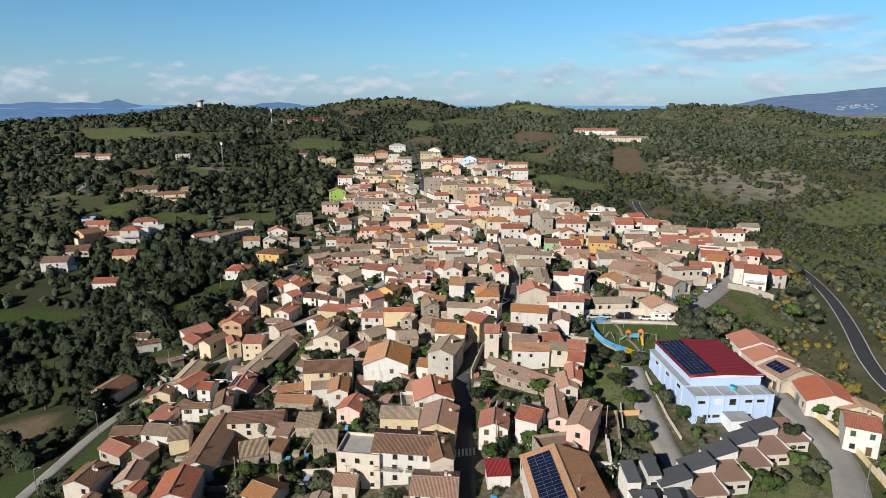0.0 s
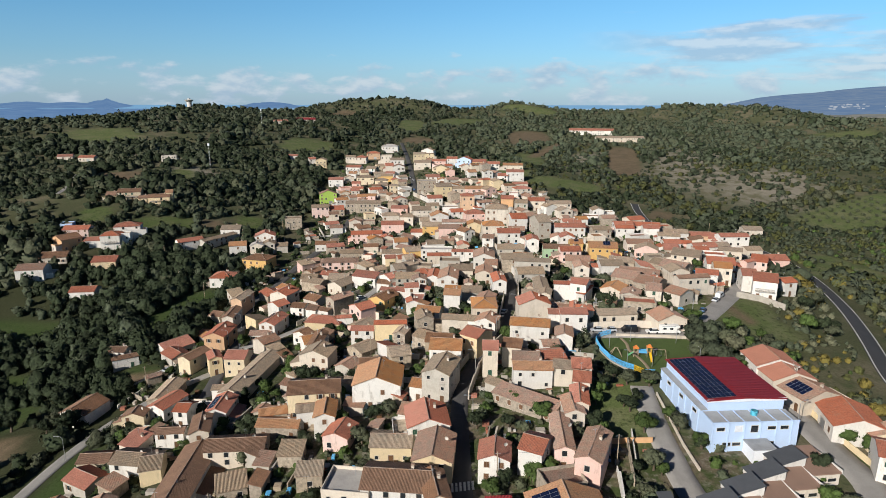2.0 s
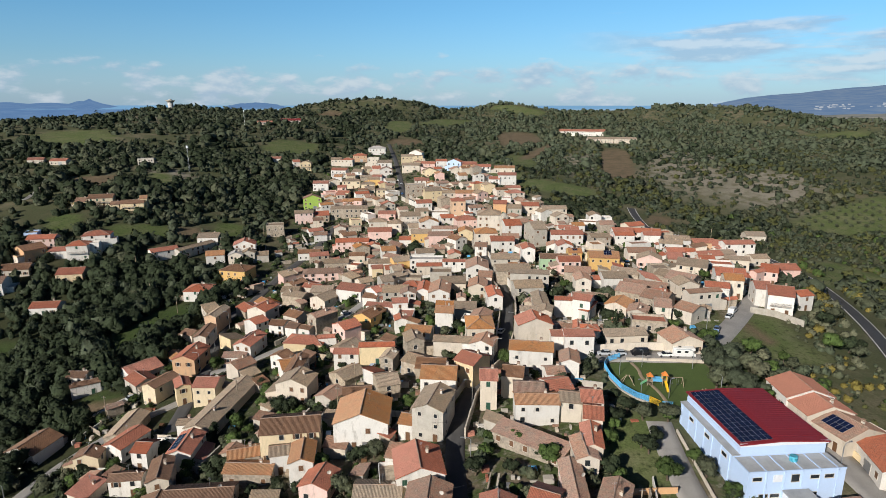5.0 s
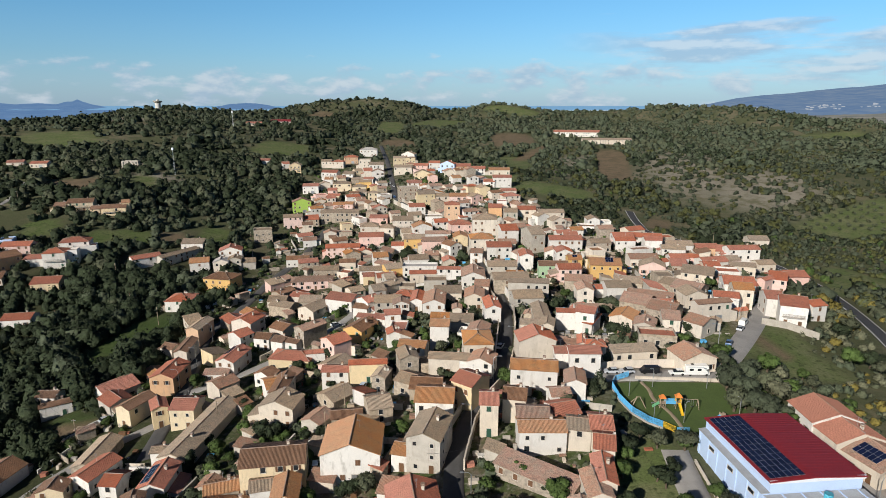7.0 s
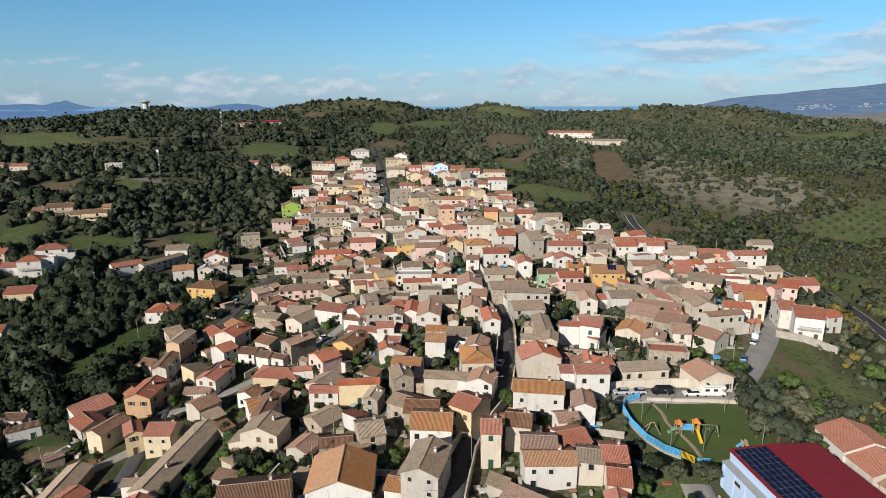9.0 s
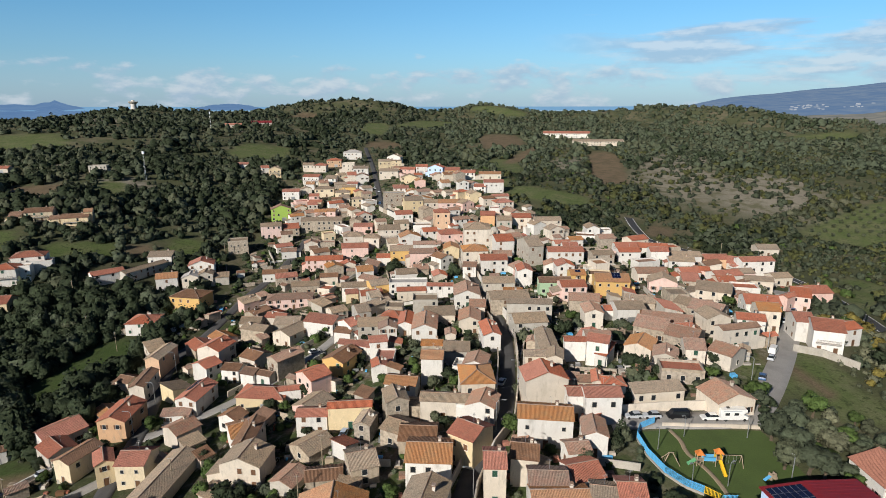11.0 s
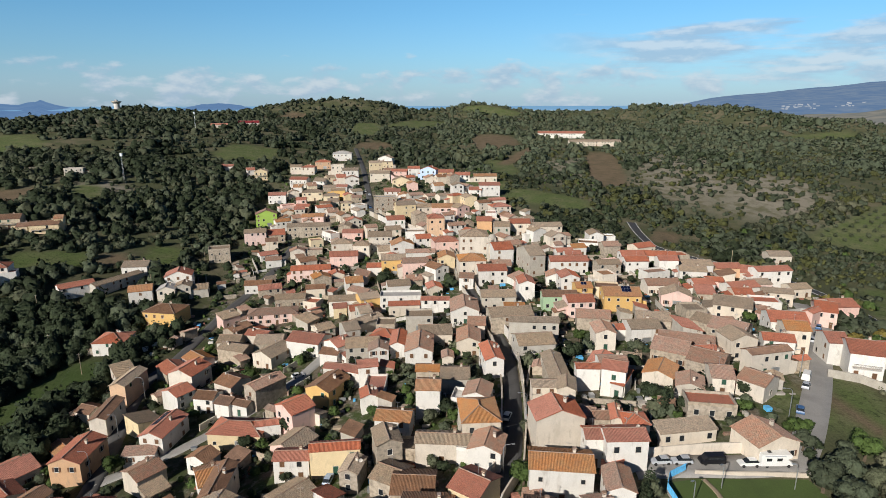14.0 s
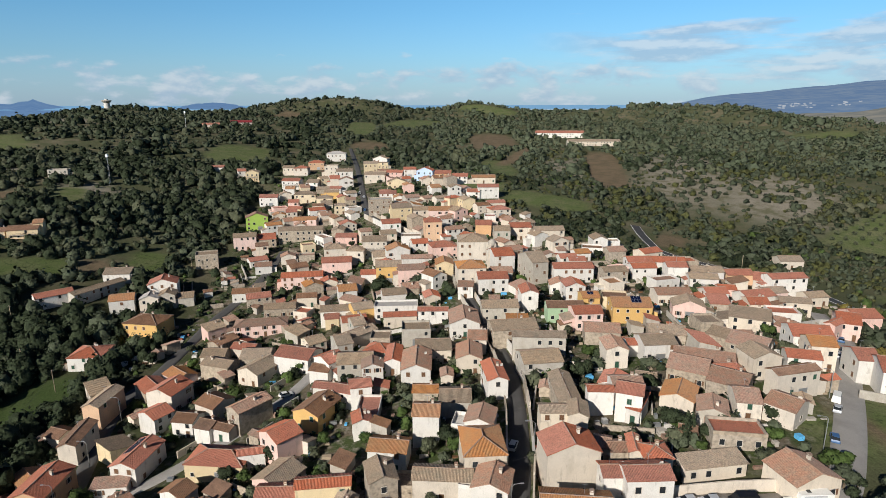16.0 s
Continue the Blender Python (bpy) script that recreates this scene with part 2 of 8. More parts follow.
HILLS.append((-324, 659, 108, 0.4))
HILLS.append((-211, 421, 76, 9.7))
HILLS.append((248, 551, 97, 8.8))
HILLS.append((-227, 670, 97, 10.4))
HILLS.append((-22, 572, 86, 10.9))
HILLS.append((65, 702, 86, 1.6))
HILLS.append((-556, 875, 52, 0.3))
HILLS.append((-530, 892, 52, -1.9))
HILLS.append((-511, 926, 52, -0.6))
HILLS.append((-490, 961, 52, -0.3))
HILLS.append((-457, 977, 52, -1.5))
HILLS.append((-425, 1003, 52, 6.4))
HILLS.append((-390, 1023, 52, 7.7))
HILLS.append((-354, 1042, 52, -1.7))
HILLS.append((-319, 1075, 52, -0.3))
HILLS.append((-280, 1107, 52, 5.6))
HILLS.append((-245, 1166, 52, 2.2))
HILLS.append((-199, 1206, 52, 15.3))
HILLS.append((-159, 1222, 52, 9.3))
HILLS.append((-127, 1226, 52, 4.9))
HILLS.append((-94, 1229, 52, 10.4))
HILLS.append((-62, 1231, 52, 15.4))
HILLS.append((-35, 1232, 52, 10.7))
HILLS.append((-2, 1232, 52, 2.7))
HILLS.append((52, 1231, 52, 6.7))
HILLS.append((103, 1228, 52, 8.6))
HILLS.append((159, 1232, 52, 18.9))
HILLS.append((215, 1233, 52, 13.7))
HILLS.append((293, 1226, 52, 7.9))
HILLS.append((342, 1203, 52, 8.3))
HILLS.append((386, 1168, 52, 8.9))
HILLS.append((420, 1145, 52, 8.5))
HILLS.append((452, 1121, 52, 7.3))
HILLS.append((478, 1099, 52, 9.3))
HILLS.append((503, 1076, 52, 11.9))
HILLS.append((538, 1047, 52, 10.1))
HILLS.append((565, 1009, 52, 10.7))
HILLS.append((589, 971, 52, 10.9))
HILLS.append((610, 933, 52, 4.2))
HILLS.append((627, 896, 52, 5.4))
HILLS.append((651, 852, 52, 14.5))
HILLS = np.array(HILLS)


def land(x, y):
    """Height of the ground, for numbers or arrays."""
    x, y = np.asarray(x, float), np.asarray(y, float)
    d2 = (x[..., None] - HILLS[:, 0]) ** 2 + (y[..., None] - HILLS[:, 1]) ** 2
    return np.exp(-d2 / (2 * HILLS[:, 2] ** 2)) @ HILLS[:, 3] - 5


def gz(x, y):
    return float(land(x, y))


def wobble(x, y, size, seed=0.0):
    """Smooth irregular value between about -1 and 1, for arrays."""
    a, b = x / size + seed, y / size - seed * 1.7
    return (np.sin(a * 1.9 + 1.3 * np.sin(b * 1.1 + seed)) + np.sin(b * 2.3 + 1.7 * np.sin(a * 0.9 - seed)) + np.sin((a + b) * 1.3 + 2.0 * np.sin(a * 1.7 - b * 0.6))) / 3


def mesh_object(name, verts, faces, mats, parent=None, indices=None, smooth=False):
    me = bpy.data.meshes.new(name)
    me.from_pydata([tuple(v) for v in verts], [], faces)
    for m in mats if isinstance(mats, (list, tuple)) else [mats]:
        me.materials.append(m)
    if indices is not None:
        me.polygons.foreach_set("material_index", indices)
    if smooth:
        me.polygons.foreach_set("use_smooth", [True] * len(me.polygons))
    me.update()
    ob = new(name, me)
    if parent is not None:
        ob.parent = parent
    return ob


# village: inside the two long edges of the built-up ridge
def village_edges(y):
    left = np.interp(y, [60, 100, 150, 200, 260, 330, 420, 500, 560, 640], [-85, -85, -92, -104, -100, -90, -92, -95, -95, -70])
    right = np.interp(y, [60, 100, 150, 185, 200, 290, 330, 380, 420, 520, 640], [95, 98, 50, 50, 98, 165, 150, 85, 75, 40, -10])
    return left, right


def village(x, y):
    left, right = village_edges(y)
    inside = np.minimum(np.clip((x - left) / 12, 0, 1), np.clip((right - x) / 12, 0, 1))
    return inside * np.clip((640 - y) / 30, 0, 1)


def patch(x, y, cx, cy, rx, ry, turn=0.0, soft=0.25):
    """1 inside a rounded field, 0 outside."""
    c, s = math.cos(radians(turn)), math.sin(radians(turn))
    u, v = (x - cx) * c + (y - cy) * s, -(x - cx) * s + (y - cy) * c
    r = (np.abs(u / rx) ** 4 + np.abs(v / ry) ** 4) ** 0.25 + 0.06 * wobble(x, y, 9.0)
    return np.clip((1 - r) / soft + 0.5, 0, 1)


MEADOWS = [(-112, 128, 10, 12, 20), (-95, 146, 6, 14, 0), (-140, 186, 9, 7, 0), (-187, 254, 22, 9, 0), (-117, 270, 11, 26, -18), (-154, 212, 10, 7, 0), (69, 103, 10, 5, 30), (44, 141, 8, 13, 0), (104, 187, 10, 9, 0), (98, 202, 12, 10, 0), (109, 203, 6, 14, -20), (206, 290, 9, 24, 13), (183, 280, 5, 20, -36), (-108, 208, 9, 7, -36), (298, 412, 66, 22, 30)]
PASTURES = [(-352, 650, 33, 50, 33), (-168, 375, 17, 10, 18), (-213, 378, 9, 12, 21), (-203, 489, 9, 30, 24), (-123, 397, 9, 13, 18), (-141, 671, 27, 42, 0), (38, 1033, 38, 80, -15), (-39, 954, 19, 80, 0), (180, 1185, 50, 22, -21), (91, 591, 13, 60, -5), (62, 493, 15, 17, -12), (97, 454, 26, 17, -24), (546, 814, 40, 24, -9)]
SOILS = [(-134, 163, 12, 9, 15), (-105, 206, 10, 5, 0), (-245, 472, 19, 26, 27), (-143, 385, 6, 6, 24), (122, 809, 26, 76, -6), (124, 673, 8, 62, -27), (-165, 1103, 17, 37, -12), (-23, 783, 20, 28, 6), (182, 591, 15, 85, -16), (146, 390, 7, 14, -36), (101, 202, 3, 12, 2)]
STONY = [(-283, 564, 11, 10, 7), (-198, 503, 14, 34, 29), (146, 579, 18, 68, -15), (238, 562, 36, 105, -21), (273, 491, 38, 70, -33), (-380, 870, 26, 40, 20)]


def meadow_at(x, y):
    return np.max([patch(x, y, *p) for p in MEADOWS + PASTURES], axis=0)


def soil_at(x, y):
    return np.max([patch(x, y, *p) for p in SOILS], axis=0)


def stony_at(x, y):
    return np.max([patch(x, y, *p, 0.8) for p in STONY], axis=0)


def build_ground():
    near_x, near_y = np.arange(-330, 361, 4.0), np.arange(40, 561, 4.0)
    xs = np.concatenate([[-5000, -3600, -2600, -2000, -1600, -1300, -1100], np.arange(-950, -330, 20), near_x, np.arange(380, 1000, 20), [1100, 1300, 1600, 2000, 2600, 3600, 5000]])
    ys = np.concatenate([[-3000, -1500, -700, -350, -180, -80, -20], near_y, np.arange(570, 1400, 10), [1420, 1460, 1520, 1600, 1700, 1850, 2050, 2300, 2700, 3300, 4200, 4990]])
    gx, gy = np.meshgrid(xs, ys)
    z = land(gx, gy)
    nx, ny = len(xs), len(ys)
    k = np.arange(nx * ny).reshape(ny, nx)
    faces = np.stack([k[:-1, :-1], k[:-1, 1:], k[1:, 1:], k[1:, :-1]], -1).reshape(-1, 4)
    me = bpy.data.meshes.new("ground")
    me.vertices.add(nx * ny)
    me.vertices.foreach_set("co", np.stack([gx, gy, z], -1).ravel())
    me.loops.add(faces.size)
    me.loops.foreach_set("vertex_index", faces.ravel())
    me.polygons.add(len(faces))
    me.polygons.foreach_set("loop_start", np.arange(0, faces.size, 4))
    me.polygons.foreach_set("use_smooth", [True] * len(faces))
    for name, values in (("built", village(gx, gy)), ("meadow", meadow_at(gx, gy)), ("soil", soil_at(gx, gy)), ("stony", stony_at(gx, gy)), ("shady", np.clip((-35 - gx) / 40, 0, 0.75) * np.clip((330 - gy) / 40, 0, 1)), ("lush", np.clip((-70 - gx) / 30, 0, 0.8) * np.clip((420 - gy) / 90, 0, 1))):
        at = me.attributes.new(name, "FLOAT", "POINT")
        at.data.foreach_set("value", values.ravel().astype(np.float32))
    me.update(calc_edges=True)
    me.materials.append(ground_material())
    return tagged(new("ground", me), "rolling green and brown hill country under the village", "ground", kind="structure")


def ground_material():
    m = bpy.data.materials.new("earth_and_grass")
    m.use_nodes = True
    t = m.node_tree
    links = t.links
    bsdf = t.nodes["Principled BSDF"]
    bsdf.inputs["Roughness"].default_value = 0.97
    bsdf.inputs["Specular IOR Level"].default_value = 0.1
    geo = node(t, "ShaderNodeNewGeometry")

    def noisy(scale, detail=6.0):
        n = node(t, "ShaderNodeTexNoise", in_Scale=scale, in_Detail=detail, in_Roughness=0.62)
        links.new(geo.outputs["Position"], n.inputs["Vector"])
        return n.outputs[0]

    def ramp(value, lo, hi):
        n = node(t, "ShaderNodeMapRange", interpolation_type="SMOOTHSTEP", in_From_Min=lo, in_From_Max=hi)
        links.new(value, n.inputs["Value"])
        return n.outputs[0]

    def mix(factor, a, b):
        n = node(t, "ShaderNodeMix", data_type="RGBA")
        links.new(factor, n.inputs[0])
        for slot, v in ((6, a), (7, b)):
            if isinstance(v, tuple):
                n.inputs[slot].default_value = (*v, 1)
            else:
                links.new(v, n.inputs[slot])
        return n.outputs[2]

    def attribute(name):
        return node(t, "ShaderNodeAttribute", attribute_name=name).outputs["Fac"]

    wild = mix(ramp(noisy(0.035), 0.44, 0.66), (0.078, 0.084, 0.044), (0.145, 0.128, 0.084))
    wild = mix(ramp(noisy(0.16), 0.5, 0.7), wild, (0.066, 0.080, 0.038))
    meadow = mix(ramp(noisy(0.09), 0.38, 0.66), (0.100, 0.130, 0.046), (0.145, 0.152, 0.076))
    meadow = mix(ramp(noisy(0.6), 0.50, 0.68), meadow, (0.050, 0.066, 0.024))
    wild = mix(attribute("lush"), wild, (0.042, 0.044, 0.023))
    meadow = mix(attribute("lush"), meadow, (0.032, 0.056, 0.016))
    soil = mix(ramp(noisy(0.12), 0.4, 0.65), (0.165, 0.124, 0.080), (0.120, 0.096, 0.060))
    yard = mix(ramp(noisy(0.14), 0.40, 0.56), (0.13, 0.106, 0.076), (0.050, 0.068, 0.024))
    yard = mix(ramp(noisy(0.5), 0.48, 0.7), yard, (0.21, 0.19, 0.16))
    stony = mix(ramp(noisy(0.10), 0.45, 0.66), (0.240, 0.217, 0.174), (0.128, 0.122, 0.074))
    colour = mix(attribute("stony"), wild, stony)
    colour = mix(attribute("built"), colour, yard)
    # shade between the left gardens, put into the ground colour with their dark growth
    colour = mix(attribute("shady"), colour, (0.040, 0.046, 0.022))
    colour = mix(attribute("meadow"), colour, meadow)
    colour = mix(attribute("soil"), colour, soil)
    speck = node(t, "ShaderNodeHueSaturation")
    value = node(t, "ShaderNodeMapRange", in_From_Min=0.3, in_From_Max=0.7, in_To_Min=0.75, in_To_Max=1.25)
    links.new(noisy(1.8, 5.0), value.inputs["Value"])
    links.new(value.outputs[0], speck.inputs["Value"])
    links.new(colour, speck.inputs["Color"])
    links.new(speck.outputs[0], bsdf.inputs["Base Color"])
    rel = node(t, "ShaderNodeBump", in_Strength=0.8, in_Distance=0.25)
    links.new(noisy(1.1, 6.0), rel.inputs["Height"])
    links.new(rel.outputs[0], bsdf.inputs["Normal"])
    return m


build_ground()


def strip(name, line, width, mat, label, category="road", lift=0.14, kind="structure"):
    """A road draped over the ground along a smoothed line."""
    pts = [Vector(p) for p in line]
    for _ in range(3):
        q = [pts[0]]
        for a, b in zip(pts, pts[1:]):
            q += [a.lerp(b, 0.25), a.lerp(b, 0.75)]
        pts = q + [pts[-1]]
    verts, faces = [], []
    for i, p in enumerate(pts):
        d = (pts[min(i + 1, len(pts) - 1)] - pts[max(i - 1, 0)]).normalized()
        n = Vector((-d.y, d.x))
        row = len(verts)
        for s in (-0.5, -0.17, 0.17, 0.5):
            q = p + n * s * width
            verts.append((q.x, q.y, gz(q.x, q.y) + lift))
        for s in (-0.5, 0.5):
            q = p + n * s * (width + 0.3)
            verts.append((q.x, q.y, gz(q.x, q.y) - 0.3))
        if i:
            b = row - 6
            faces += [(b + j, row + j, row + j + 1, b + j + 1) for j in range(3)]
            faces += [(b + 4, row + 4, row, b), (b + 3, row + 3, row + 5, b + 5)]
    ob = mesh_object(name, verts, faces, mat, smooth=True)
    return tagged(ob, label, category, kind=kind)


def side_lines(line, width, name="road_marking"):
    for s in (-1, 1):
        pts = [Vector(p) for p in line]
        out = []
        for i, p in enumerate(pts):
            d = (pts[min(i + 1, len(pts) - 1)] - pts[max(i - 1, 0)]).normalized()
            out.append(p + Vector((-d.y, d.x)) * s * (width / 2 - 0.35))
        strip(name, out, 0.28, PAINT, "white painted edge line of the country road", "road marking", 0.17)


MAIN = [(3.0, -60), (4.4, 40), (4.6, 80), (4.8, 105), (5.0, 125), (5.3, 152), (9.2, 168), (14.5, 180), (20.4, 189), (24.0, 203), (27.5, 222), (30.2, 242), (30.6, 257), (29.7, 273), (29.2, 289), (28.0, 310), (27, 341), (20, 378), (2, 420), (-14.8, 456), (-18, 484), (-21, 522), (-25, 570), (-32, 652), (-43, 757)]
RISE = [(74, 180), (81.5, 186.7), (94, 201), (107, 217), (118, 231.5), (130.5, 246.5), (141, 262), (150, 285)]
LOT = [(44, 184), (56, 182.5), (64, 181), (76, 181)]
BYPASS = [(150, -60), (136, 40), (126, 92), (119, 118), (118, 142), (124, 160), (133, 178), (142, 197), (152, 220), (161, 245), (168, 269), (172, 295), (170, 325), (129, 364), (131, 381), (133, 397), (137, 416)]
SCHOOL = [(40, 20), (60, 58), (72, 80), (79, 98), (83.5, 106), (85.8, 113.5), (85.8, 119), (85.0, 124), (84.6, 130), (84, 140), (84, 152)]
LANE = [(50, 104), (49, 115), (49.3, 122), (49.6, 131), (50.8, 142), (52, 150)]
LEFT = [(-72, 180), (-76, 215), (-78.5, 230), (-81, 241), (-85, 261), (-86.5, 276), (-82, 287), (-80, 299), (-78.5, 310), (-75, 335), (-71, 348), (-64, 380), (-60, 420)]
CROSS = [(-76, 217), (-63, 223.5), (-59, 225.7), (-50.5, 233), (-43, 241), (-37, 251), (-31, 260), (-22, 285), (-14, 310)]
VALLEY = [(-100, -40), (-106, 60), (-106, 100), (-105, 128), (-104, 138), (-103, 154), (-100, 168), (-96, 178), (-88, 190), (-76, 200)]
FARM = [(-308, 492), (-291, 489), (-281, 477), (-269, 451), (-262, 427), (-261, 419)]
strip("road", MAIN, 4.2, ASPHALT, "narrow grey asphalt village street between the houses")
strip("road", RISE, 6.2, OLD_ASPHALT, "sunlit grey asphalt street with parked cars")
strip("car_park", LOT, 7.0, OLD_ASPHALT, "grey asphalt parking strip above the playground", lift=0.18)
strip("road", BYPASS, 5.6, DARK_ASPHALT, "dark new asphalt country road with white lines")
side_lines(BYPASS, 5.6)
strip("road", SCHOOL, 6.8, OLD_ASPHALT, "pale asphalt street curving round the school")
strip("road", LANE, 5.5, OLD_ASPHALT, "grey concrete lane beside the sports hall")
strip("road", LEFT, 4.6, ASPHALT, "grey asphalt lane along the valley side")
strip("road", CROSS, 4.2, OLD_ASPHALT, "narrow sunlit lane climbing between houses")
strip("road", VALLEY, 4.2, OLD_ASPHALT, "pale concrete lane down the slope")
strip("road", FARM, 3.6, OLD_ASPHALT, "pale farm track between walls")
for i in range(6):
    strip("crossing_bar", [(2.9 + i * 0.85, 117.6), (2.9 + i * 0.85, 120.2)], 0.45, PAINT, "worn white zebra crossing bar on the street", "road marking", 0.16)
ROADS = [(MAIN, 3.4), (RISE, 4.2), (LOT, 4.0), (BYPASS, 4.5), (SCHOOL, 4.2), (LANE, 3.4), (LEFT, 3.0), (CROSS, 2.8), (VALLEY, 2.8), (FARM, 2.5)]


def off_road(x, y, margin):
    p = Vector((x, y))
    for line, half in ROADS:
        for a, b in zip(line, line[1:]):
            a, b = Vector(a), Vector(b)
            d = b - a
            k = max(0.0, min(1.0, (p - a).dot(d) / d.length_squared))
            if (a + d * k - p).length < half + margin:
                return False
    return True


# ---- houses ----
def box_faces(verts, faces, lo, hi):
    """Append an axis-aligned box to vertex and face lists."""
    b = len(verts)
    (x0, y0, z0), (x1, y1, z1) = lo, hi
    verts += [(x0, y0, z0), (x1, y0, z0), (x1, y1, z0), (x0, y1, z0), (x0, y0, z1), (x1, y0, z1), (x1, y1, z1), (x0, y1, z1)]
    faces += [(b, b + 3, b + 2, b + 1), (b + 4, b + 5, b + 6, b + 7), (b, b + 1, b + 5, b + 4), (b + 1, b + 2, b + 6, b + 5), (b + 2, b + 3, b + 7, b + 6), (b + 3, b, b + 4, b + 7)]


def shared_mesh(name, boxes, mats):
    """A small mesh of boxes (lo, hi, material slot), to be shared by many parts."""
    verts, faces, slots = [], [], []
    for lo, hi, slot in boxes:
        box_faces(verts, faces, lo, hi)
        slots += [slot] * 6
    me = bpy.data.meshes.new(name)
    me.from_pydata(verts, [], faces)
    for m in mats:
        me.materials.append(m)
    me.polygons.foreach_set("material_index", slots)
    me.update()
    return me


# openings lie in the plane y = 0 and look towards -y
def ring(name, w, h, border, sill, mat):
    """A frame round an opening, with the sill in one piece with it."""
    o = [(-w / 2 - border, -sill), (w / 2 + border, -sill), (w / 2 + border, h + border), (-w / 2 - border, h + border)]
    i = [(-w / 2, 0), (w / 2, 0), (w / 2, h), (-w / 2, h)]
    verts = [(x, y, z) for y in (-0.05, 0.02) for x, z in o + i]
    verts[0], verts[1] = (o[0][0], -0.12, -sill), (o[1][0], -0.12, -sill)
    faces = []
    for k in range(4):
        n = (k + 1) % 4
        faces += [(k, n, 4 + n, 4 + k), (8 + k, 12 + k, 12 + n, 8 + n), (k, 8 + k, 8 + n, n), (4 + k, 4 + n, 12 + n, 12 + k)]
    me = bpy.data.meshes.new(name)
    me.from_pydata(verts, [], faces)
    me.materials.append(mat)
    me.update()
    return me


def slab(name, x0, x1, z0, z1, y0, y1, mat):
    return shared_mesh(name, [((x0, y0, z0), (x1, y1, z1), 0)], [mat])


def leaves(w, h, colour, folded):
    """A pair of shutter leaves, closed or folded back against the wall."""
    m = SHUTTER[colour]
    if folded:
        return [slab("shutter", -w - 0.08, -w / 2 - 0.1, 0, h, -0.08, -0.03, m), slab("shutter", w / 2 + 0.1, w + 0.08, 0, h, -0.08, -0.03, m)]
    return [slab("shutter", -w / 2, -0.01, 0, h, -0.045, 0.012, m), slab("shutter", 0.01, w / 2, 0, h, -0.045, 0.012, m)]


def window_kind(w, h, colour=None, folded=False):
    pane = slab("pane", -w / 2, w / 2, 0, h, -0.018, 0.012, GLASS)
    rest = [] if colour is None else leaves(w, h, colour, folded)
    return ring("window", w, h, 0.09, 0.09, FRAME), (rest if rest and not folded else [pane] + rest)


WINDOWS = [window_kind(1.0, 1.25), window_kind(1.0, 1.3, 0), window_kind(0.95, 1.3, 1), window_kind(0.95, 1.25, 0, True), window_kind(0.75, 0.9), window_kind(0.95, 1.25, 1, True)]
DOORS = [(ring("door", 1.05, 2.1, 0.1, 0.0, FRAME), [slab("leaf", -0.52, 0.52, 0, 2.1, -0.03, 0.012, m)]) for m in (DOOR, SHUTTER[1])]
GARAGE = (ring("garage_door", 2.6, 2.3, 0.1, 0.0, FRAME), [slab("leaf", -1.3, 1.3, 0, 2.3, -0.03, 0.012, STEEL)])
CHIMNEY = shared_mesh("chimney", [((-0.28, -0.28, -0.6), (0.28, 0.28, 0.8), 0), ((-0.38, -0.38, 0.8), (0.38, 0.38, 0.9), 1), ((-0.22, -0.22, 0.9), (0.22, 0.22, 1.1), 0), ((-0.36, -0.36, 1.1), (0.36, 0.36, 1.2), 1)], [WALL["c"], RIDGE])
DISH = bpy.data.meshes.new("satellite_dish")
ANTENNA = shared_mesh("antenna", [((-0.025, -0.025, 0), (0.025, 0.025, 2.2), 0), ((-0.5, -0.015, 2.0), (0.5, 0.015, 2.03), 0)] + [((-0.45 + i * 0.18, -0.3, 2.03), (-0.43 + i * 0.18, 0.3, 2.05), 0) for i in range(6)], [STEEL])


def dish_mesh():
    bm = bmesh.new()
    rings = [(0.0, 0.0), (0.2, 0.03), (0.36, 0.09), (0.45, 0.15)]
    last = None
    for r, d in rings:
        row = [bm.verts.new((r * math.cos(a * math.pi / 6), -d, 0.6 + r * math.sin(a * math.pi / 6))) for a in range(12)] if r else [bm.verts.new((0, 0, 0.6))]
        if last:
            for i in range(12):
                j = (i + 1) % 12
                bm.faces.new((last[0], row[i], row[j]) if len(last) == 1 else (last[i], row[i], row[j], last[j]))
        last = row
    for s in (-1, 1):
        v = [bm.verts.new((s * 0.03, 0.02 * k, z)) for k, z in ((1, 0), (-1, 0), (-1, 0.6), (1, 0.6))]
        bm.faces.new(v)
    bm.to_mesh(DISH)
    bm.free()
    DISH.materials.append(FRAME)


dish_mesh()


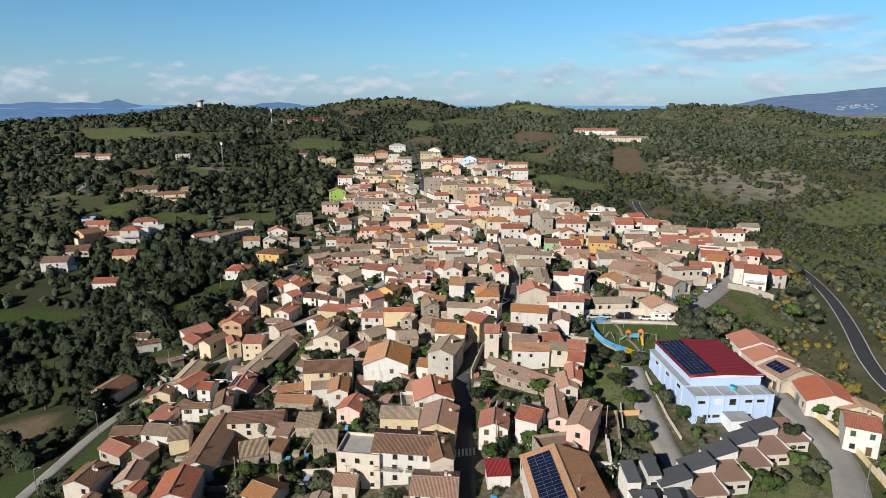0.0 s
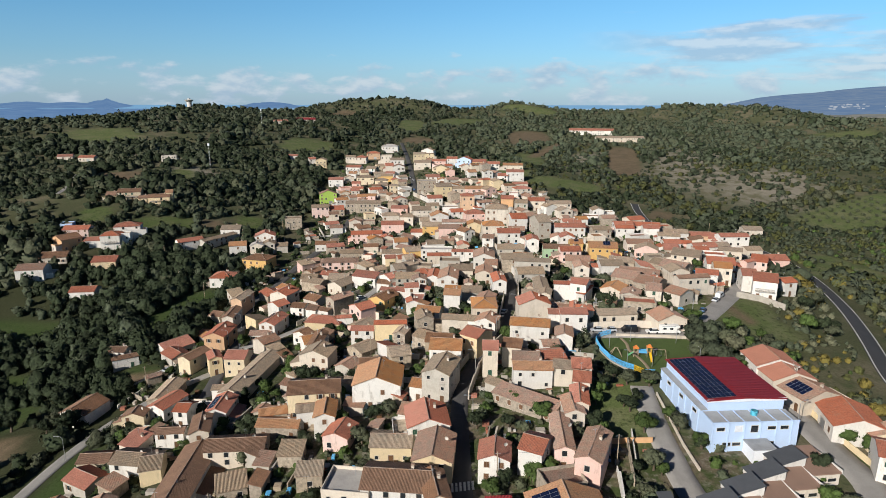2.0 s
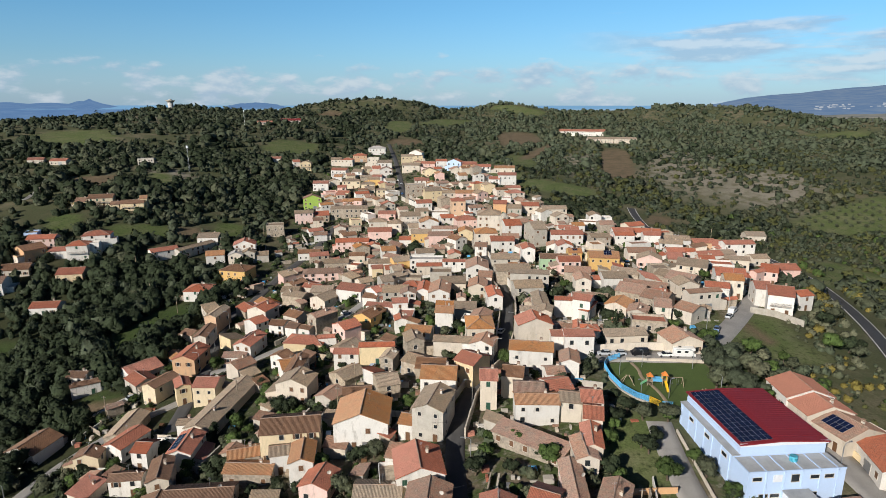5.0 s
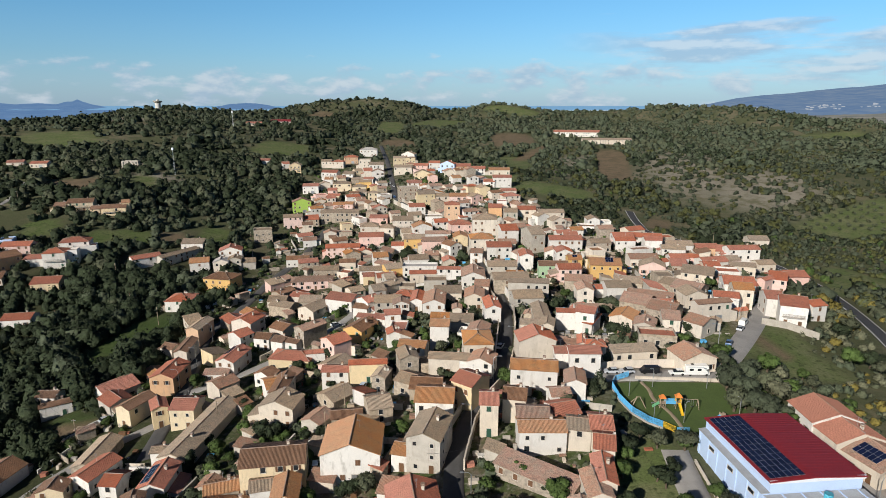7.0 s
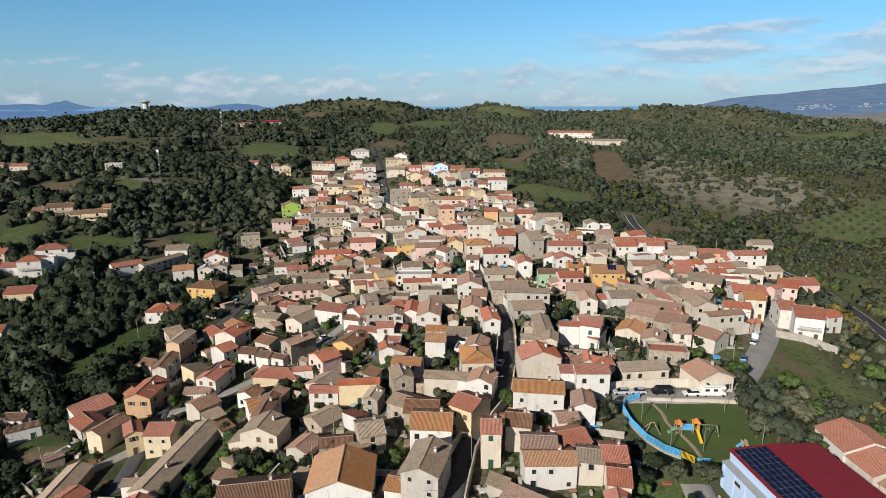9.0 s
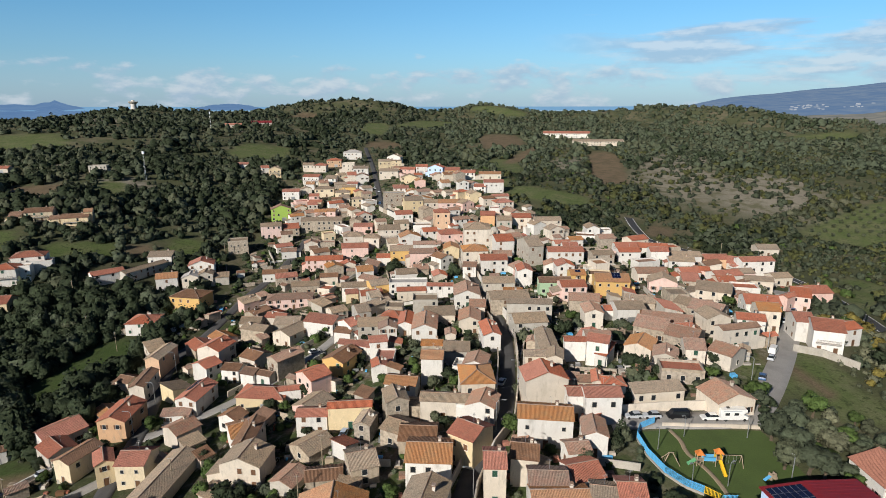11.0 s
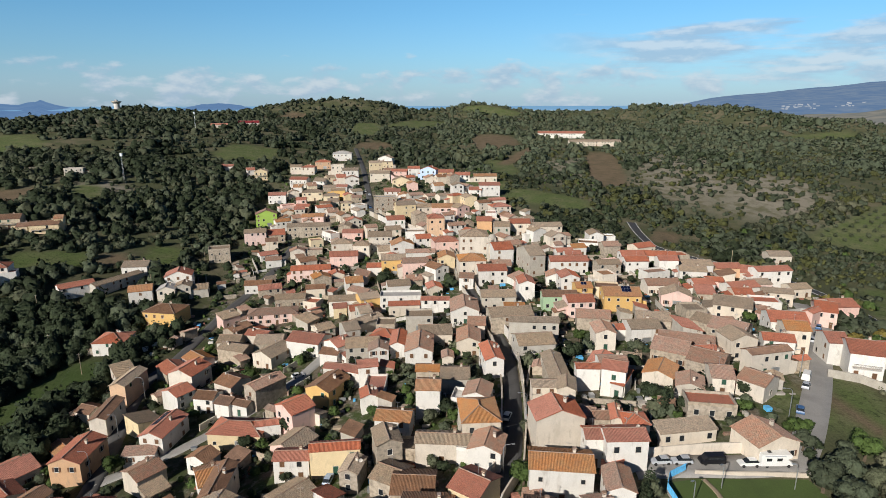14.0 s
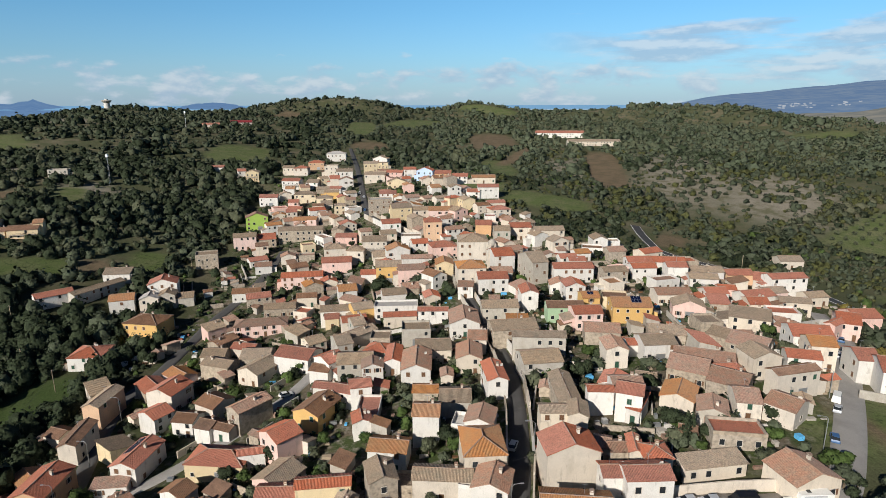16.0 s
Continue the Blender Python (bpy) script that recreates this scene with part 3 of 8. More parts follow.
def slope(verts, faces, origin, u, v, width, length, left=0.0, right=0.0, pitch=0.3, deep=0.05):
    """A tiled roof slope: columns of half-round tiles run up from the eave. left, right: how far the hips cut in at the top."""
    n = max(4, int(width / pitch)) * 2
    normal = u.cross(v).normalized()
    b = len(verts)
    for i in range(n + 1):
        s = i / n * width
        top = length
        if left > 0:
            top = min(top, length * s / left)
        if right > 0:
            top = min(top, length * (width - s) / right)
        lift = normal * (deep if i % 2 else -deep * 0.3)
        ragged = v * (-0.05 if (i * 7 + n) % 5 == 0 else 0.0)
        verts += [origin + u * s + lift + ragged, origin + u * s + v * top + lift]
    faces += [(b + i * 2, b + i * 2 + 2, b + i * 2 + 3, b + i * 2 + 1) for i in range(n)]
    # the boards and the eave edge below
    b = len(verts)
    under = normal * -0.16
    corners = [origin, origin + u * width, origin + u * (width - right) + v * length, origin + u * left + v * length]
    verts += [c - normal * 0.03 for c in corners] + [c + under for c in corners]
    faces += [(b + 7, b + 6, b + 5, b + 4), (b, b + 1, b + 5, b + 4)[::-1], (b + 1, b + 2, b + 6, b + 5)[::-1], (b + 3, b, b + 4, b + 7)[::-1], (b + 2, b + 3, b + 7, b + 6)[::-1]]


def cap(verts, faces, a, b, r=0.16):
    """A row of ridge tiles from a to b."""
    d = (b - a).normalized()
    side = d.cross(Vector((0, 0, 1))).normalized()
    n = max(1, int((b - a).length / 0.9))
    for i in range(n):
        base = len(verts)
        for k, grow in ((i / n, 1.0), ((i + 1) / n, 0.85)):
            p = a.lerp(b, k)
            verts += [p + side * r * grow, p + side * r * 0.6 * grow + Vector((0, 0, r * 0.75)), p - side * r * 0.6 * grow + Vector((0, 0, r * 0.75)), p - side * r * grow]
        faces += [(base + j, base + j + 1, base + j + 5, base + j + 4) for j in range(3)] + [(base + 3, base + 2, base + 1, base)]


ROOF_WORDS = {"r": "orange-red clay tile roof", "R": "dark red metal roof", "o": "orange clay tile roof", "b": "brown clay tile roof", "k": "weathered pinkish tile roof", "t": "grey lichened tile roof", "q": "salmon clay tile roof", "g": "flat paved terrace"}
WALL_WORDS = {"w": "white plastered", "c": "cream plastered", "y": "yellow plastered", "Y": "deep yellow", "o": "ochre plastered", "p": "pink plastered", "g": "grey rendered", "s": "rubble stone", "b": "pale blue plastered", "G": "lime green", "v": "pale green", "r": "brick-red"}
FOOT = []   # centres and radii of what is built, to keep trees and sheds off it
rng = random.Random(7)


def put(mesh, parent, x, y, z, turn=0.0):
    pieces = ()
    if isinstance(mesh, tuple):
        mesh, pieces = mesh
    ob = new(mesh.name.split(".")[0], mesh)
    ob.parent = parent
    ob.matrix_basis = pose(x, y, z, 0, 0, turn)
    for m in pieces:
        new(m.name.split(".")[0], m).parent = ob
    return ob


BALCONY_RAIL = material("balcony_rail", (0.10, 0.09, 0.08), 0.6, 1.0, 0.2, 0.7)


def balcony(root, x, z, w, depth=1.1):
    me = shared_mesh("balcony", [((-w / 2, -depth, -0.15), (w / 2, 0.0, 0.0), 0)], [FRAME])
    ob = put(me, root, x, -0.01, z)
    n = int(w / 0.22)
    verts, faces = [], []
    for i in range(n + 1):
        px = -w / 2 + 0.05 + i * (w - 0.1) / n
        box_faces(verts, faces, (px - 0.02, -depth + 0.03, 0), (px + 0.02, -depth + 0.07, 0.95))
    box_faces(verts, faces, (-w / 2, -depth + 0.02, 0.93), (w / 2, -depth + 0.08, 0.99))
    mesh_object("balcony_rail", verts, faces, BALCONY_RAIL, ob)


def solar_field(root, cols, rows, x0, y0, h, steep, across=0.0):
    """Panels laid on the front slope, from (x0, y0) in the house's own plan; across: the width of a house with its gable in front, to lay them on its side slope."""
    c = math.cos(math.atan(steep))
    if across:
        for i in range(cols):
            for j in range(rows):
                x = x0 + (j * 1.06 + 0.5) * c
                p = put(PANEL, root, 0, 0, 0)
                p.matrix_basis = pose(x, y0 + i * 1.68 + 0.83, h + steep * (x + across / 2) + 0.27, 0, -math.degrees(math.atan(steep)), 0)
        return
    for i in range(cols):
        for j in range(rows):
            y = y0 + (j * 1.66 + 0.83) * c
            p = put(PANEL, root, 0, 0, 0)
            p.matrix_basis = pose(x0 + i * 1.06 + 0.5, y, h + steep * y + 0.27, math.degrees(math.atan(steep)), 0, 0)


PANEL = shared_mesh("solar_panel", [((-0.51, -0.82, 0), (0.51, 0.82, 0.04), 1), ((-0.485, -0.795, 0.04), (0.485, 0.795, 0.052), 0)], [SOLAR, STEEL])


def wing(root, w, d, h, low, tiles, plaster, pitch, rnd):
    """A lower lean-to built against one side or the back of a house, under a single slope or a flat terrace."""
    side = rnd.choice((-1, 1, 0))
    out, eave = rnd.uniform(2.0, 3.4), h * rnd.uniform(0.42, 0.62)
    run = (w if side == 0 else d) * rnd.uniform(0.45, 0.85)
    shift = rnd.uniform(-0.5, 0.5) * ((w if side == 0 else d) - run)
    if side == 0:
        mid, u, v = Vector((shift, d, 0)), Vector((-1, 0, 0)), Vector((0, 1, 0))
    else:
        mid, u, v = Vector((side * w / 2, d / 2 + shift, 0)), Vector((0, side, 0)), Vector((side, 0, 0))
    ends = root.matrix_basis @ (mid + v * (out + 0.3))
    if not off_road(ends.x, ends.y, 0.4):
        return
    high = eave + out * 0.26
    flat = rnd.random() < 0.22
    if flat:
        high = eave
    near, far_ = (mid - u * run / 2, mid + u * run / 2), (mid - u * run / 2 + v * out, mid + u * run / 2 + v * out)
    ring_ = [near[0], far_[0], far_[1], near[1]]
    verts = [p + Vector((0, 0, low)) for p in ring_] + [p + Vector((0, 0, z)) for p, z in zip(ring_, (high, eave, eave, high))]
    faces = [(0, 1, 5, 4), (1, 2, 6, 5), (2, 3, 7, 6), (4, 5, 6, 7)]
    faces = [f[::-1] for f in faces]
    mesh_object("wing_wall", verts, faces, WALL[plaster if rnd.random() < 0.6 else rnd.choice("cgsw")], root)
    rv, rf = [], []
    if flat:
        for a, b in ((near[0], far_[0]), (far_[0], far_[1]), (far_[1], near[1])):
            lo = Vector((min(a.x, b.x) - 0.08, min(a.y, b.y) - 0.08, eave))
            hi = Vector((max(a.x, b.x) + 0.08, max(a.y, b.y) + 0.08, eave + 0.8))
            box_faces(rv, rf, lo, hi)
        mesh_object("parapet", rv, rf, WALL[plaster], root)
    else:
        rise = (v * -out + Vector((0, 0, high - eave)))
        o = far_[1] + u * 0.2 + v * 0.2 + Vector((0, 0, eave + 0.1 - 0.05))
        slope(rv, rf, o, -u, rise.normalized(), run + 0.4, rise.length + 0.2, pitch=pitch)
        mesh_object("wing_roof", rv, rf, ROOF[tiles if rnd.random() < 0.5 else rnd.choice("kttb")], root)


def house(x, y, turn, w, d, h, roof="g", tiles="r", plaster="w", windows=1, chimney=None, group="village houses", solar=None, balconies=0):
    """A house whose front eave is centred over (x, y) and runs along its own x axis; it reaches d metres back. h: eave above the ground there."""
    z0 = gz(x, y)
    extra = random.Random(int(x * 31 + y * 17))
    root = new("house" if h > 3.3 else "outbuilding")
    root.matrix_basis = pose(x, y, z0, 0, 0, turn)
    c, s = math.cos(radians(turn)), math.sin(radians(turn))
    corners = [(x + c * u - s * v, y + s * u + c * v) for u in (-w / 2, w / 2) for v in (0, d)]
    low = min(gz(*p) for p in corners) - z0 - 0.6
    FOOT.append((x - s * d / 2, y + c * d / 2, 0.5 * math.hypot(w, d) * 0.86))
    far = y > 330
    pitch = 0.6 if far else 0.27
    steep = 0.36 if roof != "x" else 0.40
    over = 0.28
    A, B, C, D = (-w / 2, 0), (w / 2, 0), (w / 2, d), (-w / 2, d)
    verts = [(*p, low) for p in (A, B, C, D)] + [(*p, h) for p in (A, B, C, D)]
    faces = [(0, 1, 5, 4), (1, 2, 6, 5), (2, 3, 7, 6), (3, 0, 4, 7)]
    rv, rf, ridge = [], [], []
    X, Y, Z = Vector((1, 0, 0)), Vector((0, 1, 0)), Vector((0, 0, 1))
    if roof == "g":
        rise = d / 2 * steep
        verts += [(-w / 2, d / 2, h + rise), (w / 2, d / 2, h + rise)]
        faces += [(5, 6, 9), (7, 4, 8), (4, 5, 9, 8), (6, 7, 8, 9)]
        up = Vector((0, d / 2 + over, rise * (1 + over * 2 / d)))
        drop = Vector((0, 0, 0.17 - steep * over))
        for face in (1, -1):
            u = X * face
            o = Vector((-face * (w / 2 + over), -over if face == 1 else d + over, h)) + drop
            v = Vector((0, face * up.y, up.z))
            slope(rv, rf, o, u, v.normalized(), w + 2 * over, v.length, pitch=pitch)
        ridge = [(Vector((-w / 2 - over, d / 2, h + rise + 0.2)), Vector((w / 2 + over, d / 2, h + rise + 0.2)))]
        top = (w * 0.22, d * 0.62, h + rise * 0.78)
    elif roof == "x":
        rise = w / 2 * steep
        verts += [(0, 0, h + rise), (0, d, h + rise)]
        faces += [(4, 5, 8), (6, 7, 9), (5, 6, 9, 8), (7, 4, 8, 9)]
        drop = Vector((0, 0, 0.17 - steep * over))
        for face in (1, -1):
            o = Vector((-face * (w / 2 + over), d + over if face == 1 else -over, h)) + drop
            v = Vector((face * (w / 2 + over), 0, rise * (1 + over * 2 / w)))
            slope(rv, rf, o, -Y * face, v.normalized(), d + 2 * over, v.length, pitch=pitch)
        ridge = [(Vector((0, -over, h + rise + 0.2)), Vector((0, d + over, h + rise + 0.2)))]
        top = (w * 0.2, d * 0.6, h + rise * 0.75)
    elif roof == "h":
        rise = min(w, d) / 2 * steep
        k = min(w, d) / 2 + over
        drop = Vector((0, 0, 0.12 - steep * over))
        W, E = w + 2 * over, d + 2 * over
        for o, u, run, length in ((Vector((-w / 2 - over, -over, h)), X, W, Y), (Vector((w / 2 + over, d + over, h)), -X, W, -Y), (Vector((w / 2 + over, -over, h)), Y, E, -X), (Vector((-w / 2 - over, d + over, h)), -Y, E, X)):
            v = length * k + Z * rise * (1 + over * 2 / min(w, d))
            slope(rv, rf, o + drop, u, v.normalized(), run, v.length, k - 0.01, k - 0.01, pitch=pitch)
        faces += [(4, 5, 6, 7)]
        zt = h + rise + 0.25
        ends = (Vector((-w / 2 - over + k, d / 2, zt)), Vector((w / 2 + over - k, d / 2, zt))) if w >= d else (Vector((0, k - over, zt)), Vector((0, d + over - k, zt)))
        if (ends[1] - ends[0]).length > 0.5:
            ridge.append(ends)
        for cx, cy in ((-w / 2 - over, -over), (w / 2 + over, -over), (w / 2 + over, d + over), (-w / 2 - over, d + over)):
            e = min(ends, key=lambda q: (q.x - cx) ** 2 + (q.y - cy) ** 2)
            ridge.append((Vector((cx, cy, h + 0.12)), e))
        top = (w * 0.1, d * 0.62, h + rise * 0.8)
    elif roof == "s":
        rise = d * 0.24
        verts[6], verts[7] = (w / 2, d, h + rise), (-w / 2, d, h + rise)
        faces += [(4, 5, 6, 7)]
        v = Vector((0, d + 2 * over, rise * (1 + 2 * over / d)))
        slope(rv, rf, Vector((-w / 2 - over, -over, h + 0.17 - 0.24 * over)), X, v.normalized(), w + 2 * over, v.length, pitch=pitch)
        top = (w * 0.2, d * 0.7, h + rise * 0.7)
    else:
        faces += [(4, 5, 6, 7)]
        for lo, hi in (((-w / 2 - 0.02, -0.02, h), (w / 2 + 0.02, 0.2, h + 0.75)), ((-w / 2 - 0.02, d - 0.2, h), (w / 2 + 0.02, d + 0.02, h + 0.75)), ((-w / 2 - 0.02, 0.2, h), (-w / 2 + 0.18, d - 0.2, h + 0.75)), ((w / 2 - 0.18, 0.2, h), (w / 2 + 0.02, d - 0.2, h + 0.75))):
            box_faces(verts, faces, lo, hi)
        box_faces(rv, rf, (-w / 2 + 0.18, 0.2, h - 0.1), (w / 2 - 0.18, d - 0.2, h + 0.06))
        top = (w * 0.2, d * 0.7, h + 0.2)
    mesh_object("wall", verts, faces, WALL[plaster], root)
    mesh_object("roof", rv, rf, ROOF[tiles], root)
    if ridge:
        cv, cf = [], []
        for a, b in ridge:
            cap(cv, cf, a, b, 0.13)
        mesh_object("ridge_tiles", cv, cf, RIDGE, root)
    # openings
    if windows:
        storeys = 1 if h < 4.4 else 2 if h < 7.4 else 3
        style = rng.choice((0, 0, 1, 1, 1, 3, 3, 4, 4, 0, 2))
        floor_h = h / storeys
        sides = [(w, 0, -w / 2, 0, -0.012, 1, 0)]
        if not far:
            sides += [(d, -90, -w / 2 - 0.012, d, 0, 0, -1), (d, 90, w / 2 + 0.012, 0, 0, 0, 1)]
        for k, (run, ang, ox, oy, dy, ux, uy) in enumerate(sides):
            n = int(run / (3.0 if k == 0 else 4.2))
            if k and rng.random() < 0.35:
                continue
            for floor in range(storeys):
                for i in range(n):
                    if rng.random() < (0.34 if k == 0 else 0.5):
                        continue
                    along = (i + 0.5) * run / n + rng.uniform(-0.15, 0.15)
                    px, py = ox + ux * along, oy + uy * along + dy
                    sill = floor * floor_h
                    if floor == 0 and k == 0 and i == n // 2 and plaster != "s":
                        if run > 9 and rng.random() < 0.35:
                            put(GARAGE, root, px, py, 0.02, ang)
                        else:
                            put(DOORS[rng.random() < 0.2], root, px, py, 0.02, ang)
                    elif sill + 2.3 < h or floor:
                        put(WINDOWS[style if rng.random() < 0.8 else 0], root, px, py, min(sill + 1.0, h - 1.5), ang)
    if solar:
        solar_field(root, *solar, h, steep, w if roof == "x" else 0.0)
    for i in range(balconies):
        balcony(root, (i + 0.5) * w / balconies - w / 2, h * 0.5, w / balconies * 0.8)
    if (chimney if chimney is not None else rng.random() < 0.5) and roof != "f" and h > 3.3:
        put(CHIMNEY, root, *top)
    if not far and h > 3.6 and rng.random() < 0.5:
        put(ANTENNA, root, top[0] - 1.2, top[1], top[2], rng.uniform(0, 180))
    if not far and h > 3.6 and rng.random() < 0.25:
        put(DISH, root, top[0] + 0.9, top[1] - 0.5, top[2], rng.uniform(-40, 40))
    if extra.random() < (0.4 if h > 3.3 and w > 5 else 0.0):
        wing(root, w, d, h, low, tiles, plaster, pitch, extra)
    size = "small low" if h < 4.4 else "two-storey" if h < 7.4 else "tall three-storey"
    tagged(root, f"{size} {WALL_WORDS[plaster]} village house with {ROOF_WORDS[tiles]}" if h > 3.3 else f"low {WALL_WORDS[plaster]} outbuilding with {ROOF_WORDS[tiles]}", "house" if h > 3.3 else "shed", group)
    return root


def absorb(root, store):
    """Move a far house into a joined mesh of countless others."""
    place = root.matrix_basis
    for o in root.children_recursive:
        m = place @ (o.parent.matrix_basis if o.parent is not root else Matrix()) @ o.matrix_basis
        me = o.data
        slots = [store["mats"].setdefault(k, len(store["mats"])) for k in me.materials]
        base = len(store["verts"])
        store["verts"] += [m @ v.co for v in me.vertices]
        for p in me.polygons:
            store["faces"].append(tuple(base + i for i in p.vertices))
            store["slots"].append(slots[p.material_index])
    for o in (*root.children_recursive, root):
        bpy.data.objects.remove(o)


house(-104.6, 221.0, -37, 10.1, 11.2, 4, "x", "r", "w")
house(-87.3, 201.6, -24, 5.4, 9.7, 6, "x", "b", "y")
house(-67.0, 193.3, -3, 6.8, 8.0, 6, "g", "r", "y")
house(-74.4, 196.9, 28, 4.2, 6.5, 6, "x", "r", "y")
house(-115.1, 215.8, 31, 8.7, 3.8, 4, "g", "b", "w")
house(-119.8, 218.2, -3, 6.3, 5.6, 6, "g", "b", "w")
house(-65.9, 175.2, 3, 3.9, 3.7, 4, "g", "t", "w")
house(-40.1, 191.2, -3, 4.3, 11.9, 6.5, "x", "b", "c")
house(-110.6, 175.2, -13, 8.8, 10.1, 4.5, "x", "b", "w")
house(-86.9, 165.2, 4, 6.1, 4.3, 5, "x", "b", "y")
house(-60.5, 158.4, -1, 5.9, 9.7, 5, "x", "r", "w", solar=(4, 2, -2.8, 1.0))
house(-60.4, 146.8, 14, 4.7, 9.0, 6, "x", "b", "c")
house(-70.6, 152.1, 5, 7.2, 3.7, 4.5, "g", "b", "w")
house(-34.4, 133.9, -1, 5.6, 4.9, 3, "s", "t", "s")
house(-1.3, 120.7, -6, 8.4, 11.1, 5.5, "x", "k", "y")
house(-85.2, 119.9, -7, 6.7, 8.0, 6, "x", "b", "c")
house(29.3, 114.2, -26, 5.1, 12.0, 7, "x", "k", "p")
house(18.8, 119.6, -28, 5.1, 7.5, 6, "g", "r", "w")
house(-140.9, 345.0, 39, 13.9, 7.4, 5, "g", "r", "w")
house(-127.8, 356.0, 60, 23.8, 5.4, 4.5, "g", "t", "g")
house(-203.3, 297.8, 12, 12.6, 10.8, 6, "g", "k", "w")
house(-170.1, 283.6, 7, 11.5, 8.8, 3.5, "g", "r", "w")
house(-202.5, 315.8, 14, 12.8, 11.0, 3.5, "g", "b", "c")
house(-175.0, 313.6, 9, 12.0, 11.0, 4, "g", "r", "y")
house(-200.7, 331.7, 57, 10.9, 11.0, 6.5, "g", "b", "o")
house(-108.6, 297.8, -1, 11.1, 11.0, 5, "h", "r", "w")
house(-98.2, 320.1, -14, 14.2, 11.0, 6.5, "h", "b", "Y")
house(118.5, 225.5, -15, 5.1, 9.0, 6.5, "g", "r", "w")
house(119.7, 217.0, -25, 7.9, 11.0, 7, "g", "r", "w", balconies=1)
house(134.3, 225.3, 12, 5.7, 6.5, 5.5, "g", "r", "w")
house(153.0, 265.4, -3, 8.8, 9.1, 5.5, "g", "r", "p")
house(139.3, 257.5, -30, 6.3, 11.0, 5.5, "g", "r", "p")
house(132.5, 257.3, -62, 3.2, 9.8, 5, "x", "r", "p")
house(151.3, 302.7, 1, 14.7, 7.0, 8, "g", "r", "w")
house(130.7, 288.1, 9, 12.0, 8.1, 4, "g", "r", "w")
house(143.3, 308.0, -34, 5.9, 11.0, 5, "g", "r", "c")
house(-87.7, 258.2, -9, 5.0, 12.3, 7.5, "x", "t", "o")
house(-85.6, 240.6, 1, 4.5, 12.5, 6, "x", "b", "c")
house(-94.4, 249.6, -23, 5.5, 5.6, 4.5, "g", "b", "c")
house(-83.1, 218.6, -5, 7.8, 12.0, 6.5, "x", "r", "o")
house(-101.9, 248.2, -21, 3.9, 8.8, 2.6, "x", "t", "s")
house(-65.3, 225.7, -13, 6.5, 11.9, 5.5, "x", "r", "w", chimney=True, solar=(4, 2, -2.9, 4.5))
house(-70.2, 262.0, -21, 8.9, 9.4, 6.5, "x", "r", "c")
house(-58.2, 245.3, -14, 6.0, 6.1, 4.5, "g", "b", "w")
house(-51.4, 239.8, -22, 4.7, 5.8, 4.3, "g", "b", "w")
house(-46.4, 238.8, -26, 5.4, 3.9, 3.4, "g", "b", "w")
house(-43.1, 220.6, -10, 13.7, 8.1, 4, "h", "r", "y")
house(-49.5, 211.8, -28, 6.1, 4.6, 4, "x", "b", "w")
house(-43.6, 241.2, -42, 5.4, 10.4, 7, "x", "k", "s")
house(-30.8, 222.6, -48, 7.7, 6.8, 7, "x", "r", "p")
house(-34.7, 221.9, 8, 6.0, 3.2, 4, "g", "r", "w")
house(-23.9, 233.9, -29, 7.6, 10.4, 5.5, "x", "b", "Y")
house(-9.2, 224.9, 8, 4.4, 5.0, 4.5, "x", "r", "w")
house(-10.2, 241.4, 8, 5.6, 5.7, 6, "g", "r", "w")
house(-15.4, 242.9, -27, 5.2, 5.0, 5, "g", "r", "w")
house(-20.6, 249.9, -16, 7.4, 4.2, 4, "g", "r", "w")
house(5.3, 216.1, -8, 5.9, 6.6, 7.5, "g", "o", "w")
house(-3.5, 208.9, -13, 8.3, 6.1, 5, "g", "o", "w")
house(-15.8, 199.6, 2, 10.7, 3.8, 6, "g", "r", "y")
house(-25.5, 200.9, -3, 7.7, 4.8, 5, "g", "r", "w")
house(15.8, 197.6, -1, 8.3, 10.8, 7, "h", "o", "c")
house(31.4, 192.0, 1, 10.2, 7.4, 8, "x", "r", "c", windows=0)
house(33.1, 211.2, -5, 6.0, 4.2, 5.5, "g", "t", "c")
house(37.5, 208.5, -15, 4.2, 6.4, 5.5, "x", "t", "c")
house(38.3, 216.5, -5, 5.1, 15.0, 4.5, "x", "t", "s")
house(45.4, 216.6, -8, 5.8, 3.6, 6, "g", "r", "w")
house(50.0, 212.1, -27, 5.7, 6.4, 7, "g", "r", "w")
house(50.7, 211.2, -40, 3.0, 6.5, 3.6, "s", "r", "w")
house(36.8, 185.6, -5, 4.0, 4.7, 6.5, "g", "r", "w")
house(42.0, 182.8, -3, 8.1, 5.7, 7, "g", "r", "w")
house(44.5, 194.5, -14, 2.6, 6.2, 4.5, "x", "r", "c")
house(47.7, 191.8, -5, 5.3, 5.1, 4.5, "h", "r", "c")
house(39.0, 198.3, -23, 3.2, 4.7, 4, "g", "k", "s")
house(41.8, 196.1, -5, 3.3, 4.3, 4, "g", "k", "s")
house(75.6, 208.1, -17, 5.1, 8.4, 4.5, "g", "k", "c")
house(81.1, 206.2, -55, 6.4, 8.1, 4.2, "g", "k", "c")
house(75.9, 218.0, -42, 8.6, 9.8, 4, "g", "k", "s")
house(70.4, 226.2, -36, 9.2, 10.5, 4, "g", "k", "s")
house(57.9, 189.6, 4, 12.4, 3.5, 3, "s", "t", "c")
house(72.0, 181.6, 8, 9.5, 7.8, 4, "x", "k", "c")
house(93.9, 217.9, 9, 12.1, 3.9, 6.5, "g", "b", "c")
house(103.8, 229.3, -21, 7.9, 6.3, 5, "g", "r", "w")
